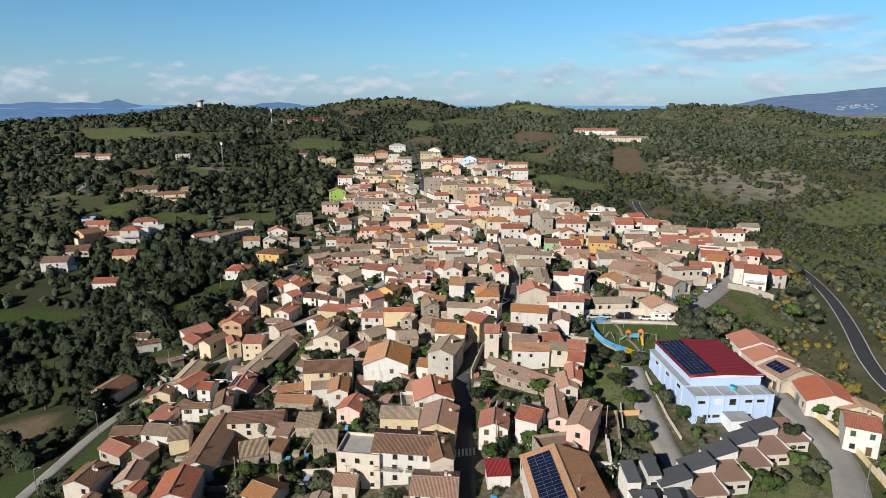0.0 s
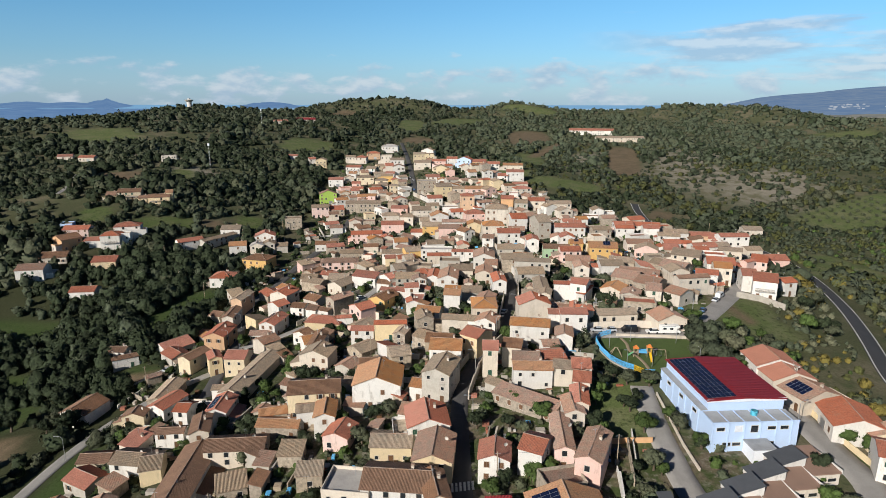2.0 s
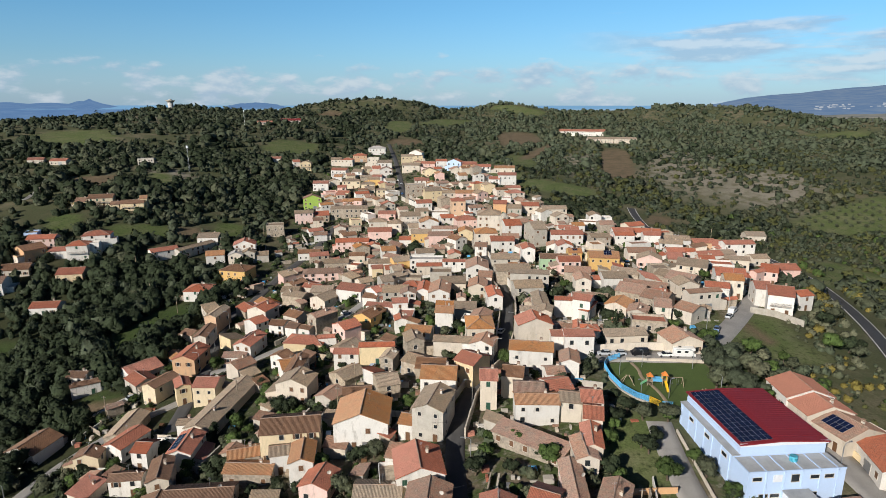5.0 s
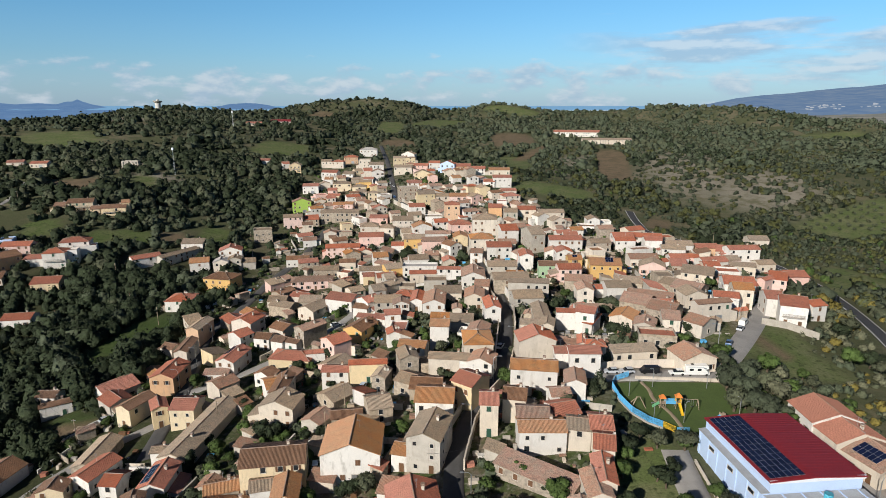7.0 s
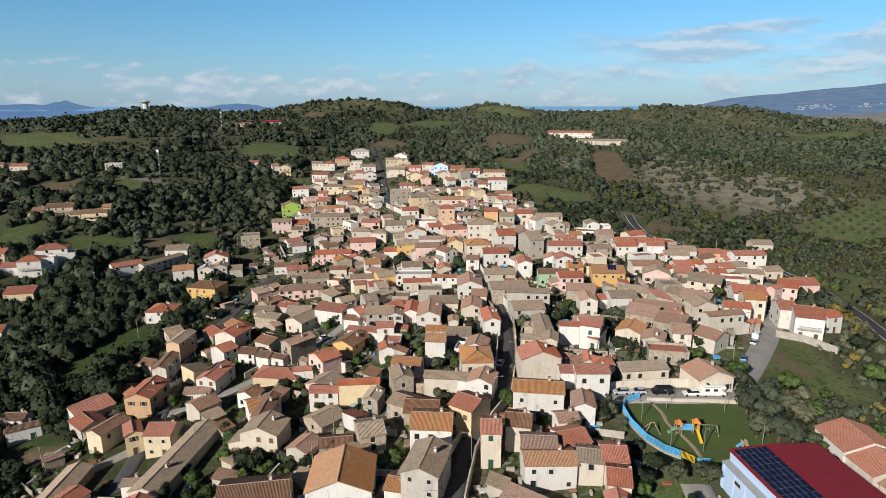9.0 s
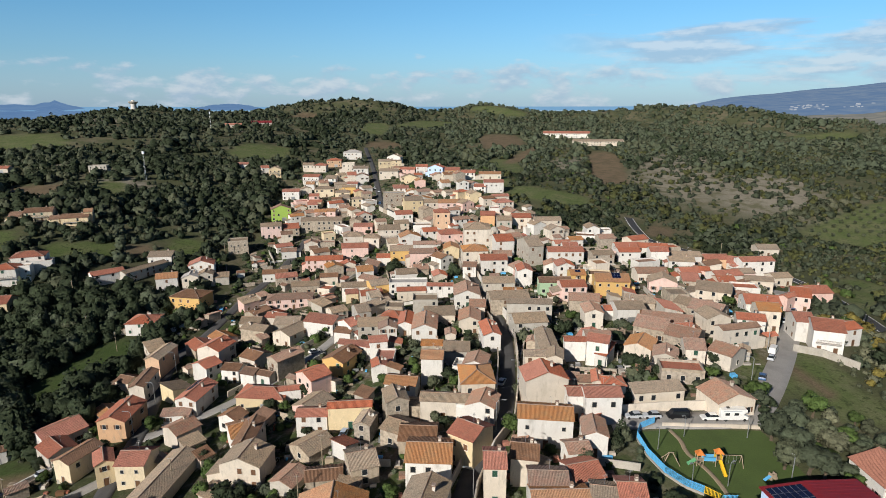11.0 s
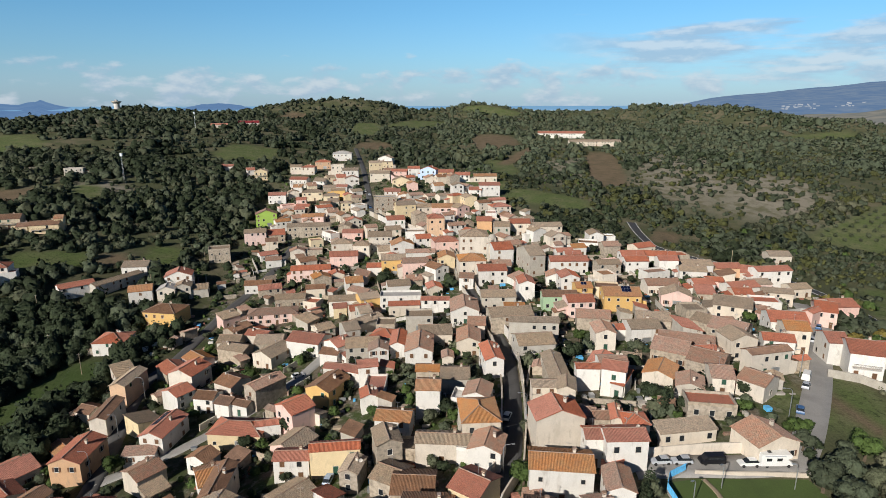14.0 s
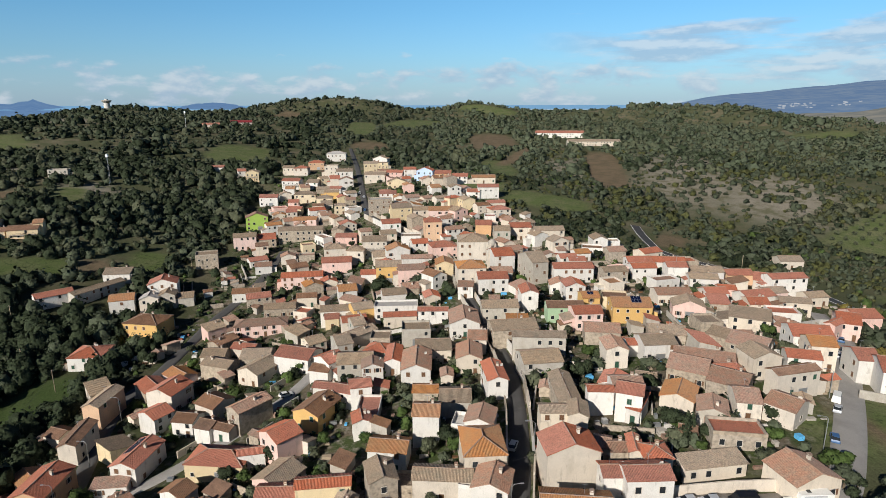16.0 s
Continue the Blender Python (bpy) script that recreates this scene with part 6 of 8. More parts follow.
# ---- cars ----
CAR_PAINT = {n: material(n + "_car_paint", c, 0.3, 3.0, 0.05, 0.9, bump=0.0, spread=0.02) for n, c in
             (("silver", (0.42, 0.44, 0.47)), ("black", (0.012, 0.012, 0.014)), ("white", (0.72, 0.72, 0.70)), ("blue", (0.05, 0.12, 0.26)), ("pale_blue", (0.34, 0.44, 0.58)), ("red", (0.34, 0.03, 0.025)))}
TYRE = material("tyre", (0.02, 0.02, 0.02), 0.85, 0.5, 0.1, 0.8)


def loft(name, profile, half, top_in, mat, parent, label=""):
    """A body from its side profile (x, z, inset): mirrored in y, narrower higher up."""
    verts, faces = [], []
    n = len(profile)
    for side in (-1, 1):
        verts += [(x, side * (half - inset), z) for x, z, inset in profile]
    faces += [tuple(range(n)), tuple(range(2 * n - 1, n - 1, -1))]
    faces += [(i, n + i, n + (i + 1) % n, (i + 1) % n) for i in range(n)]
    ob = mesh_object(name, verts, faces, mat, parent)
    bm = bmesh.new()
    bm.from_mesh(ob.data)
    bmesh.ops.recalc_face_normals(bm, faces=bm.faces)
    bmesh.ops.bevel(bm, geom=bm.edges[:], offset=0.05, segments=2, affect="EDGES")
    bm.to_mesh(ob.data)
    bm.free()
    return tagged(ob, label) if label else ob


def car(x, y, turn, paint, kind="hatchback"):
    root = new("van" if kind == "van" else "car")
    root.matrix_basis = pose(x, y, gz(x, y) + 0.17, 0, 0, turn)
    if kind == "van":
        loft("body", [(-2.4, 0.3, 0), (2.4, 0.3, 0), (2.45, 0.85, 0.05), (1.9, 1.1, 0.05), (1.3, 1.9, 0.15), (-2.3, 1.95, 0.15), (-2.45, 1.0, 0.03)], 0.95, 0.1, CAR_PAINT[paint], root)
        loft("windscreen", [(1.86, 1.13, 0), (1.36, 1.82, 0.08), (1.33, 1.80, 0.08), (1.8, 1.10, 0)], 0.82, 0, GLASS, root)
        loft("side_glass", [(1.2, 1.2, 0), (1.0, 1.7, 0.08), (-2.1, 1.7, 0.08), (-2.1, 1.2, 0)], 0.93, 0, GLASS, root)
        wheels = (-1.5, 1.5)
    else:
        loft("body", [(-1.95, 0.3, 0), (1.95, 0.3, 0), (2.0, 0.62, 0.05), (1.85, 0.78, 0.06), (0.95, 0.9, 0.06), (-1.85, 0.95, 0.06), (-2.0, 0.7, 0.03)], 0.85, 0.1, CAR_PAINT[paint], root)
        loft("cabin", [(1.0, 0.88, 0.08), (0.25, 1.38, 0.2), (-1.35, 1.42, 0.2), (-1.85, 0.93, 0.08)], 0.85, 0, GLASS, root, "dark glazed cabin")
        loft("roof", [(0.2, 1.39, 0.22), (-1.3, 1.43, 0.22), (-1.3, 1.47, 0.24), (0.18, 1.43, 0.24)], 0.85, 0, CAR_PAINT[paint], root)
        wheels = (-1.25, 1.3)
    for wx in wheels:
        for wy in (-0.82, 0.82):
            wheel(root, wx, wy)
    tagged(root, f"parked {paint.replace('_', ' ')} {kind if kind != 'van' else 'people carrier'} on the asphalt", "van" if kind == "van" else "car", "parked cars")


WHEEL = bpy.data.meshes.new("wheel")


def wheel_mesh():
    bm = bmesh.new()
    bmesh.ops.create_cone(bm, cap_ends=True, segments=14, radius1=0.31, radius2=0.31, depth=0.2, matrix=Matrix.Rotation(radians(90), 4, "X"))
    bm.to_mesh(WHEEL)
    bm.free()
    WHEEL.materials.append(TYRE)


wheel_mesh()


def wheel(root, x, y):
    ob = new("wheel", WHEEL)
    ob.parent = root
    ob.location = (x, y, 0.3)


for args in ((49.6, 184.3, 178, "silver"), (53.6, 183.7, 176, "silver"), (65.8, 181.2, 176, "white"), (99.3, 211.4, 48, "silver"), (89.4, 199.6, 55, "blue"), (-30.1, 115.7, 85, "pale_blue"), (-24.8, 161.3, 95, "pale_blue"), (35.7, 123.3, 80, "blue"), (38.9, 124.0, 20, "black"), (-17.2, 197.5, 80, "pale_blue"), (124.5, 243.1, 50, "silver"), (136.1, 256.0, 50, "blue"), (128.5, 247.0, 50, "black"), (-85.2, 269, 100, "blue"), (-33, 258.5, 30, "white"), (112, 318, 20, "white"), (-136, 341, 40, "silver"), (-74.6, 466, 70, "silver"), (3.0, 97.5, 92, "black"), (23.6, 209, 66, "silver"), (-19.0, 500, 97, "silver"), (-22.5, 512, 97, "white"), (-17.5, 470, 97, "blue"), (-92, 205, 60, "white"), (-96, 208, 60, "silver")):
    car(*args)
car(59.2, 182.8, 176, "black", "van")
car(103, 216.4, 48, "white", "van")


def camper(x, y, turn):
    root = new("camper_van")
    root.matrix_basis = pose(x, y, gz(x, y) + 0.17, 0, 0, turn)
    loft("body", [(-3.0, 0.4, 0), (2.0, 0.4, 0), (2.3, 1.9, 0), (3.0, 2.1, 0.05), (2.9, 2.75, 0.1), (-2.9, 2.85, 0.1), (-3.0, 2.0, 0)], 1.1, 0, CAR_PAINT["white"], root)
    loft("cab", [(1.9, 0.35, 0), (3.3, 0.35, 0), (3.35, 0.95, 0.05), (2.9, 1.1, 0.05), (2.2, 1.85, 0.12), (1.9, 1.85, 0.1)], 0.98, 0, CAR_PAINT["white"], root)
    loft("windscreen", [(2.92, 1.12, 0), (2.3, 1.8, 0.05), (2.26, 1.78, 0.05), (2.86, 1.08, 0)], 0.85, 0, GLASS, root)
    part("side_window", [((-2.0, -1.13, 1.5), (-1.0, -1.08, 2.1))], GLASS, root)
    part("side_window", [((0.0, -1.13, 1.5), (1.0, -1.08, 2.1))], GLASS, root)
    part("awning", [((-2.4, -1.2, 2.5), (1.6, -1.08, 2.66))], CAR_PAINT["silver"], root)
    part("roof_hatch", [((-1.4, -0.3, 2.83), (-0.7, 0.4, 2.95))], GLASS, root)
    for wx in (-1.7, 2.5):
        for wy in (-0.95, 0.95):
            wheel(root, wx, wy)
    tagged(root, "white camper van parked above the playground", "camper van")


camper(70.6, 180.8, -4)


# ---- water tower on the hill, school on the ridge, distance ----
def water_tower(x, y):
    root = new("water_tower")
    root.matrix_basis = pose(x, y, gz(x, y))
    for name, rings, mat in (("shaft", [(4.2, -2), (4.0, 7.5)], WALL["w"]), ("tank", [(4.2, 7.5), (6.8, 10.0), (6.8, 10.8), (6.2, 11.2), (0.2, 11.4)], WALL["g"]), ("cabin", [(2.2, 11.2), (2.2, 13.0), (0.1, 13.2)], WALL["w"])):
        verts, faces = [], []
        for r, z in rings:
            verts += [(r * math.cos(a * math.pi / 12), r * math.sin(a * math.pi / 12), z) for a in range(24)]
        for k in range(len(rings) - 1):
            faces += [(k * 24 + a, k * 24 + (a + 1) % 24, (k + 1) * 24 + (a + 1) % 24, (k + 1) * 24 + a) for a in range(24)]
        mesh_object(name, verts, faces, mat, root)
    tagged(root, "round white hilltop tower with a wide flat top", "water tower")


water_tower(-404, 1014)
FOOT.append((-404, 1014, 12))
FOOT.append((-398, 998, 10))


def mast(x, y, height, label):
    root = new("radio_mast")
    root.matrix_basis = pose(x, y, gz(x, y))
    for cx, cy in ((-0.5, -0.4), (0.5, -0.4), (0, 0.5)):
        bars("leg", [((cx, cy, 0), (cx * 0.4, cy * 0.4, height))], STEEL, root, 0.07)
    for i in range(int(height / 1.5)):
        bars("brace", [((-0.45, -0.35, i * 1.5), (0.45, -0.35, i * 1.5 + 1.4)), ((0.45, -0.35, i * 1.5), (0, 0.45, i * 1.5 + 1.4))], STEEL, root, 0.04)
    part("antenna_drum", [((-0.7, -0.7, height - 2.4), (0.7, 0.7, height - 0.4))], WHITE_TRIM, root)
    tagged(root, label, "radio mast", "radio masts")


mast(-196, 530, 22, "grey lattice radio mast with white antennas")
mast(-215, 760, 24, "grey lattice radio mast with white antennas")


def bell_tower(x, y):
    root = new("bell_tower")
    root.matrix_basis = pose(x, y, gz(x, y), 0, 0, 5)
    part("shaft", [((-1.6, -1.6, -1), (1.6, 1.6, 9.0))], WALL["c"], root)
    part("cornice", [((-1.85, -1.85, 9.0), (1.85, 1.85, 9.3))], FRAME, root)
    part("belfry_pier", [((-1.5, -1.5, 9.3), (-0.7, 1.5, 11.6))], WALL["c"], root)
    part("belfry_pier", [((0.7, -1.5, 9.3), (1.5, 1.5, 11.6))], WALL["c"], root)
    bm = bmesh.new()
    bmesh.ops.create_uvsphere(bm, u_segments=16, v_segments=10, radius=1.75)
    bmesh.ops.translate(bm, verts=bm.verts, vec=(0, 0, 11.6))
    me = bpy.data.meshes.new("dome")
    bm.to_mesh(me)
    bm.free()
    me.materials.append(WALL["g"])
    new("dome", me).parent = root
    tagged(root, "cream church bell tower with a small grey dome", "bell tower")


bell_tower(42.4, 345.3)


def far_haze_glow(name, colour, second):
    """Distant land, the haze of kilometres of air put into its glowing colour."""
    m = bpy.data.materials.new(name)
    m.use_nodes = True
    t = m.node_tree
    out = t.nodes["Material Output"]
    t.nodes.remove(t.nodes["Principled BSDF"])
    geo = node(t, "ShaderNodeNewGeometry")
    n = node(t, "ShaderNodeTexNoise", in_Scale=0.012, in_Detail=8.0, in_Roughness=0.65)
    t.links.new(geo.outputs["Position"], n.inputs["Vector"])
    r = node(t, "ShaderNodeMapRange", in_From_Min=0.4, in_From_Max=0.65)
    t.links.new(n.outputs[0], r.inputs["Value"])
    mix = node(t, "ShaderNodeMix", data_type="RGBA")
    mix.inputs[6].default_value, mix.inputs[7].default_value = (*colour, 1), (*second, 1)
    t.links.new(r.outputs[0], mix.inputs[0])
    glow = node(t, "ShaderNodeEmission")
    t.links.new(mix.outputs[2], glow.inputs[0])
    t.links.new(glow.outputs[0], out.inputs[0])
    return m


def mountains(name, start, end, radius, height, mat, label, seed, rough, base=1750, foot=-6):
    """A far ridge between two bearings; height(k) gives its crest above eye level, in metres, for k from 0 to 1."""
    verts, faces, n, rows = [], [], 160, 7
    for i in range(n + 1):
        k = i / n
        a = radians(start + (end - start) * k)
        crest = height(k) + rough * noise.fractal(Vector((k * 14 + seed, seed, 0)), 0.9, 2.1, 6)
        for j in range(rows):
            f = j / (rows - 1)
            r = base + (radius - base) * f
            z = foot + (67 + crest - foot) * f ** 0.8
            z += rough * 0.5 * noise.noise(Vector((k * 40, j * 0.9, seed))) * (0 < j < rows - 1)
            verts.append((r * math.sin(a), r * math.cos(a), z))
    for i in range(n):
        faces += [(i * rows + j, (i + 1) * rows + j, (i + 1) * rows + j + 1, i * rows + j + 1) for j in range(rows - 1)]
    tagged(mesh_object(name, verts, faces, mat, smooth=True), label, "mountains", kind="structure")


def bumps(k, *peaks):
    return sum(h * math.exp(-((k - c) / s) ** 2) for c, s, h in peaks)


# ridge colours with the air haze painted in; they glow and take no sun
HAZE_BLUE = far_haze_glow("far_blue_mountains", (0.090, 0.175, 0.330), (0.125, 0.215, 0.365))
FAR_GREEN = far_haze_glow("far_hazy_upland", (0.105, 0.172, 0.290), (0.160, 0.220, 0.310))
FAR_TAN = far_haze_glow("far_dry_hills", (0.145, 0.155, 0.150), (0.240, 0.225, 0.195))
mountains("backdrop_west", -50, -22, 4300, lambda k: float(np.interp(-50 + 28 * k, [-50, -36.5, -34.5, -33.2, -32.2, -30.6, -29.5, -28.9, -28.4, -28.1, -27.8, -27.2, -26.2, -25.2, -22], [-30, -22, -10, -6, -14, -10, -14, -2, 1, 14, 1, -13, -31, -50, -60])), HAZE_BLUE, "far jagged mountain range, blue with haze", 3.0, 5)
mountains("backdrop_north", -20, -9.5, 4400, lambda k: -50 + bumps(k, (0.42, 0.22, 40), (0.62, 0.12, 12)), HAZE_BLUE, "far rounded mountain, blue with haze", 8.0, 5, 2650, 37)
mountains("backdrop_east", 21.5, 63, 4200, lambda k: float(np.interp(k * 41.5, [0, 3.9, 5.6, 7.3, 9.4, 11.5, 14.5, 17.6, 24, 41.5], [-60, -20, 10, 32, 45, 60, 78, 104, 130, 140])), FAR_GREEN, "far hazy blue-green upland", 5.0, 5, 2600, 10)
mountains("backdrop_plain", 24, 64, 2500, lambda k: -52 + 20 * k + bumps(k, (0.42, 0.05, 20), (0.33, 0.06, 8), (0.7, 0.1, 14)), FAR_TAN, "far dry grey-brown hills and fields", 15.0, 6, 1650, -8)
def far_town():
    """A scatter of pale houses on the foot of the distant upland."""
    rnd = random.Random(3)
    verts, faces = [], []
    for mid, wide, many in ((34.2, 1.0, 30), (29.6, 0.6, 12), (37.4, 0.7, 8)):
        for _ in range(many):
            a = radians(rnd.gauss(mid, wide * 0.6))
            f = rnd.uniform(0.15, 0.27)
            r, w, h = 2600 + 1600 * f, rnd.uniform(2.0, 4.5), rnd.uniform(1.5, 4)
            crest = float(np.interp(math.degrees(a) - 21.5, [0, 3.9, 7.3, 11.5, 17.6], [-60, -20, 32, 60, 104]))
            z = 10 + (57 + crest) * f ** 0.8
            x, y = r * math.sin(a), r * math.cos(a)
            box_faces(verts, faces, (x - w, y - w, z - 6), (x + w, y + w, z + h))
    # the houses glow too, in a pale colour that holds the haze
    tagged(mesh_object("far_town", verts, faces, far_haze_glow("far_pale_houses", (0.42, 0.45, 0.50), (0.30, 0.34, 0.40))), "tiny pale houses of a distant town below the upland", "town", kind="stuff")


far_town()
# sea colour glows as well, haze included
SEA = far_haze_glow("far_sea", (0.15, 0.31, 0.50), (0.18, 0.34, 0.52))
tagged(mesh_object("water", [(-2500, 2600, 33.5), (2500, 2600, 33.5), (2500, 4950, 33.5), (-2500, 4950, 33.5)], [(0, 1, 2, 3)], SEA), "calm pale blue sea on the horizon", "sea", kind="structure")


# ---- infill: further houses, sheds and garden walls in the dense quarters ----
def is_free(x, y, r, slack=1.0):
    return all((x - a) ** 2 + (y - b) ** 2 > ((r + c) * slack) ** 2 for a, b, c in FOOT)


rng = random.Random(21)
KEEP_OPEN = [(61, 166, 19), (45, 138, 12), (66, 134, 15), (62, 106, 22), ]


def street_turn(x, y):
    if x < -12 and 185 < y < 340:
        return rng.choice((-41, 49, 49))
    k = np.interp(y, [80, 160, 200, 260, 340, 420, 520], [0, -22, -24, -4, 8, 24, 8])
    return float(k) - x * 0.04


def quarter(y0, y1, step, chance, tall, store=None):
    y = y0
    while y < y1:
        left, right = village_edges(y)
        x = left + (5 if y < 300 else 22)
        while x < right - 5:
            px, py = x + rng.uniform(-2, 2), y + rng.uniform(-2, 2)
            w, d = rng.uniform(6, 10.5), rng.uniform(5.5, 8)
            r = 0.43 * math.hypot(w, d)
            if rng.random() < chance and is_free(px, py, r, 0.92) and off_road(px, py, r * 0.8) and all(math.hypot(px - a, py - b) > c for a, b, c in KEEP_OPEN):
                t = street_turn(px, py) + rng.choice((0, 0, 0, 90, -90)) + rng.gauss(0, 11)
                c, s = math.cos(radians(t)), math.sin(radians(t))
                h = rng.uniform(*tall)
                made = house(px + s * d / 2, py - c * d / 2, t, w, d, h, rng.choice("ggggxsf" if h < 5 else "ggggxh"), rng.choice("rrrbkkkttto"), rng.choice("wwwwccccgspys"))
                if store is not None:
                    absorb(made, store)
            x += step
        y += step


FAR = {"verts": [], "faces": [], "slots": [], "mats": {}}
quarter(325, 560, 7.6, 0.56, (3.0, 6.2), FAR)
quarter(255, 325, 7.0, 0.46, (2.6, 5.0))
quarter(175, 256, 6.0, 0.28, (2.4, 4.2))
quarter(92, 176, 7.0, 0.14, (2.8, 4.0))
tagged(mesh_object("far_houses", FAR["verts"], FAR["faces"], list(FAR["mats"]), None, FAR["slots"]), "crowded plastered village houses with clay tile roofs", "houses", kind="stuff")


def sheds(count):
    made = 0
    for _ in range(count * 12):
        y = rng.uniform(95, 420)
        left, right = village_edges(y)
        x = rng.uniform(left + 4, right - 4)
        w, d = rng.uniform(3, 5.5), rng.uniform(2.6, 4.2)
        r = 0.45 * math.hypot(w, d)
        if is_free(x, y, r, 0.9) and off_road(x, y, r) and all(math.hypot(x - a, y - b) > c for a, b, c in KEEP_OPEN):
            house(x, y, street_turn(x, y) + rng.choice((0, 90, -90)) + rng.uniform(-8, 8), w, d, rng.uniform(2.1, 3.0), rng.choice("ssgs"), rng.choice("ttkkrb"), rng.choice("gsscgw"), windows=0, group="sheds in the gardens")
            made += 1
            if made >= count:
                return


sheds(110)


def garden_walls(count):
    made = 0
    words = {"g": "low grey rendered garden wall between yards", "s": "rough dry stone garden wall between yards", "c": "low cream plastered garden wall between yards", "w": "low white plastered garden wall between yards"}
    for _ in range(count * 8):
        y = rng.uniform(92, 400)
        left, right = village_edges(y)
        x = rng.uniform(left - 6, right)
        t = radians(street_turn(x, y) + rng.choice((0, 90)))
        n = rng.uniform(5, 14)
        end = (x + n * math.cos(t), y + n * math.sin(t))
        pts = [(x + (end[0] - x) * k / 4, y + (end[1] - y) * k / 4) for k in range(5)]
        if all(off_road(*p, 0.3) and is_free(*p, 0.2, 0.85) for p in pts) and all(math.hypot(x - a, y - b) > c for a, b, c in KEEP_OPEN):
            m = rng.choice("gsscw")
            low_wall([(x, y), end], rng.uniform(1.1, 2.0), rng.choice((0.22, 0.3, 0.4)), WALL[m], words[m])
            made += 1
            if made >= count:
                return


garden_walls(170)


def street_walls():
    """Rendered and stone yard walls close the gaps between the fronts along the main street."""
    made = random.Random(44)
    for a, b in zip(MAIN[5:19], MAIN[6:20]):
        a, b = Vector(a), Vector(b)
        d = (b - a).normalized()
        side = Vector((-d.y, d.x))
        steps = max(1, int((b - a).length / 6))
        for k in range(steps):
            for s in (-1, 1):
                p, q = a.lerp(b, k / steps) + side * s * 2.75, a.lerp(b, (k + 1) / steps) + side * s * 2.75
                if is_free(*p.lerp(q, 0.5), 0.2, 0.9):
                    m = made.choice("gsccw")
                    low_wall([tuple(p), tuple(q)], made.uniform(2.0, 3.4), 0.35, WALL[m], {"g": "high grey rendered wall along the street", "s": "high rough stone wall along the street", "c": "high cream plastered wall along the street", "w": "high white plastered wall along the street"}[m])


street_walls()
low_wall([(-132, 205), (-126, 197), (-115, 190)], 1.1, 0.3, WALL["w"], "long white plastered boundary wall in the field")
low_wall([(89.5, 104), (90.2, 113), (90.2, 119), (89.2, 125), (88.6, 131), (88, 140)], 1.4, 0.3, WALL["y"], "yellow garden wall with piers along the street")
low_wall([(53.4, 118), (53.2, 126), (53.8, 136), (54.5, 146)], 0.7, 0.3, WALL["c"], "low cream wall beside the sports hall lane")
low_wall([(37, 128), (47, 127.5)], 1.3, 0.3, WALL["o"], "orange plastered garden wall")
low_wall([(110, 218), (117, 215), (122, 207)], 2.2, 0.4, WALL["g"], "grey retaining wall below the white house")
low_wall([(46, 186.5), (60, 186), (76, 184.5)], 2.4, 0.3, WALL["c"], "cream wall behind the car park")
low_wall([(120, 262), (140, 271), (152, 272)], 2.2, 0.35, WALL["w"], "long white garden wall")
low_wall([(56, 207), (78, 209), (82, 214)], 1.7, 0.3, WALL["w"], "long white garden wall")


# ---- trees and scrub ----
def lobes(r, count, squash, rnd):
    out = [(Vector((0, 0, 0)), r * 0.72)]
    for _ in range(count):
        a, e = rnd.uniform(0, 2 * math.pi), rnd.uniform(-0.3, 0.9)
        out.append((Vector((math.cos(a) * math.cos(e), math.sin(a) * math.cos(e), math.sin(e) * squash)) * r * rnd.uniform(0.45, 0.68), r * rnd.uniform(0.3, 0.46)))
    return out


turned = []


def leaf_cards(blobs, count, size, rnd, squash):
    """Small leaf sprays scattered over a group of lobes, with gaps."""
    verts, faces = [], []
    turned.clear()
    weights = [b[1] ** 2 for b in blobs]
    for _ in range(count):
        centre, r = rnd.choices(blobs, weights)[0]
        n = Vector((rnd.gauss(0, 1), rnd.gauss(0, 1), rnd.gauss(0.25, 1))).normalized()
        p = centre + Vector((n.x, n.y, n.z * squash)) * r * rnd.uniform(0.75, 1.08)
        tilt = (n + Vector((rnd.gauss(0, 0.5), rnd.gauss(0, 0.5), rnd.gauss(0.2, 0.5)))).normalized()
        u = tilt.orthogonal().normalized()
        u.rotate(Matrix.Rotation(rnd.uniform(0, 6.28), 3, tilt))
        v = tilt.cross(u)
        s = size * rnd.uniform(0.6, 1.3)
        b = len(verts)
        verts += [p - u * s, p - v * s * 0.6 + tilt * s * 0.15, p + u * s * 1.1, p + v * s * 0.7 + tilt * s * 0.1]
        faces.append((b, b + 1, b + 2, b + 3))
        turned.append(n * 0.8 + tilt * 0.45)
    return verts, faces


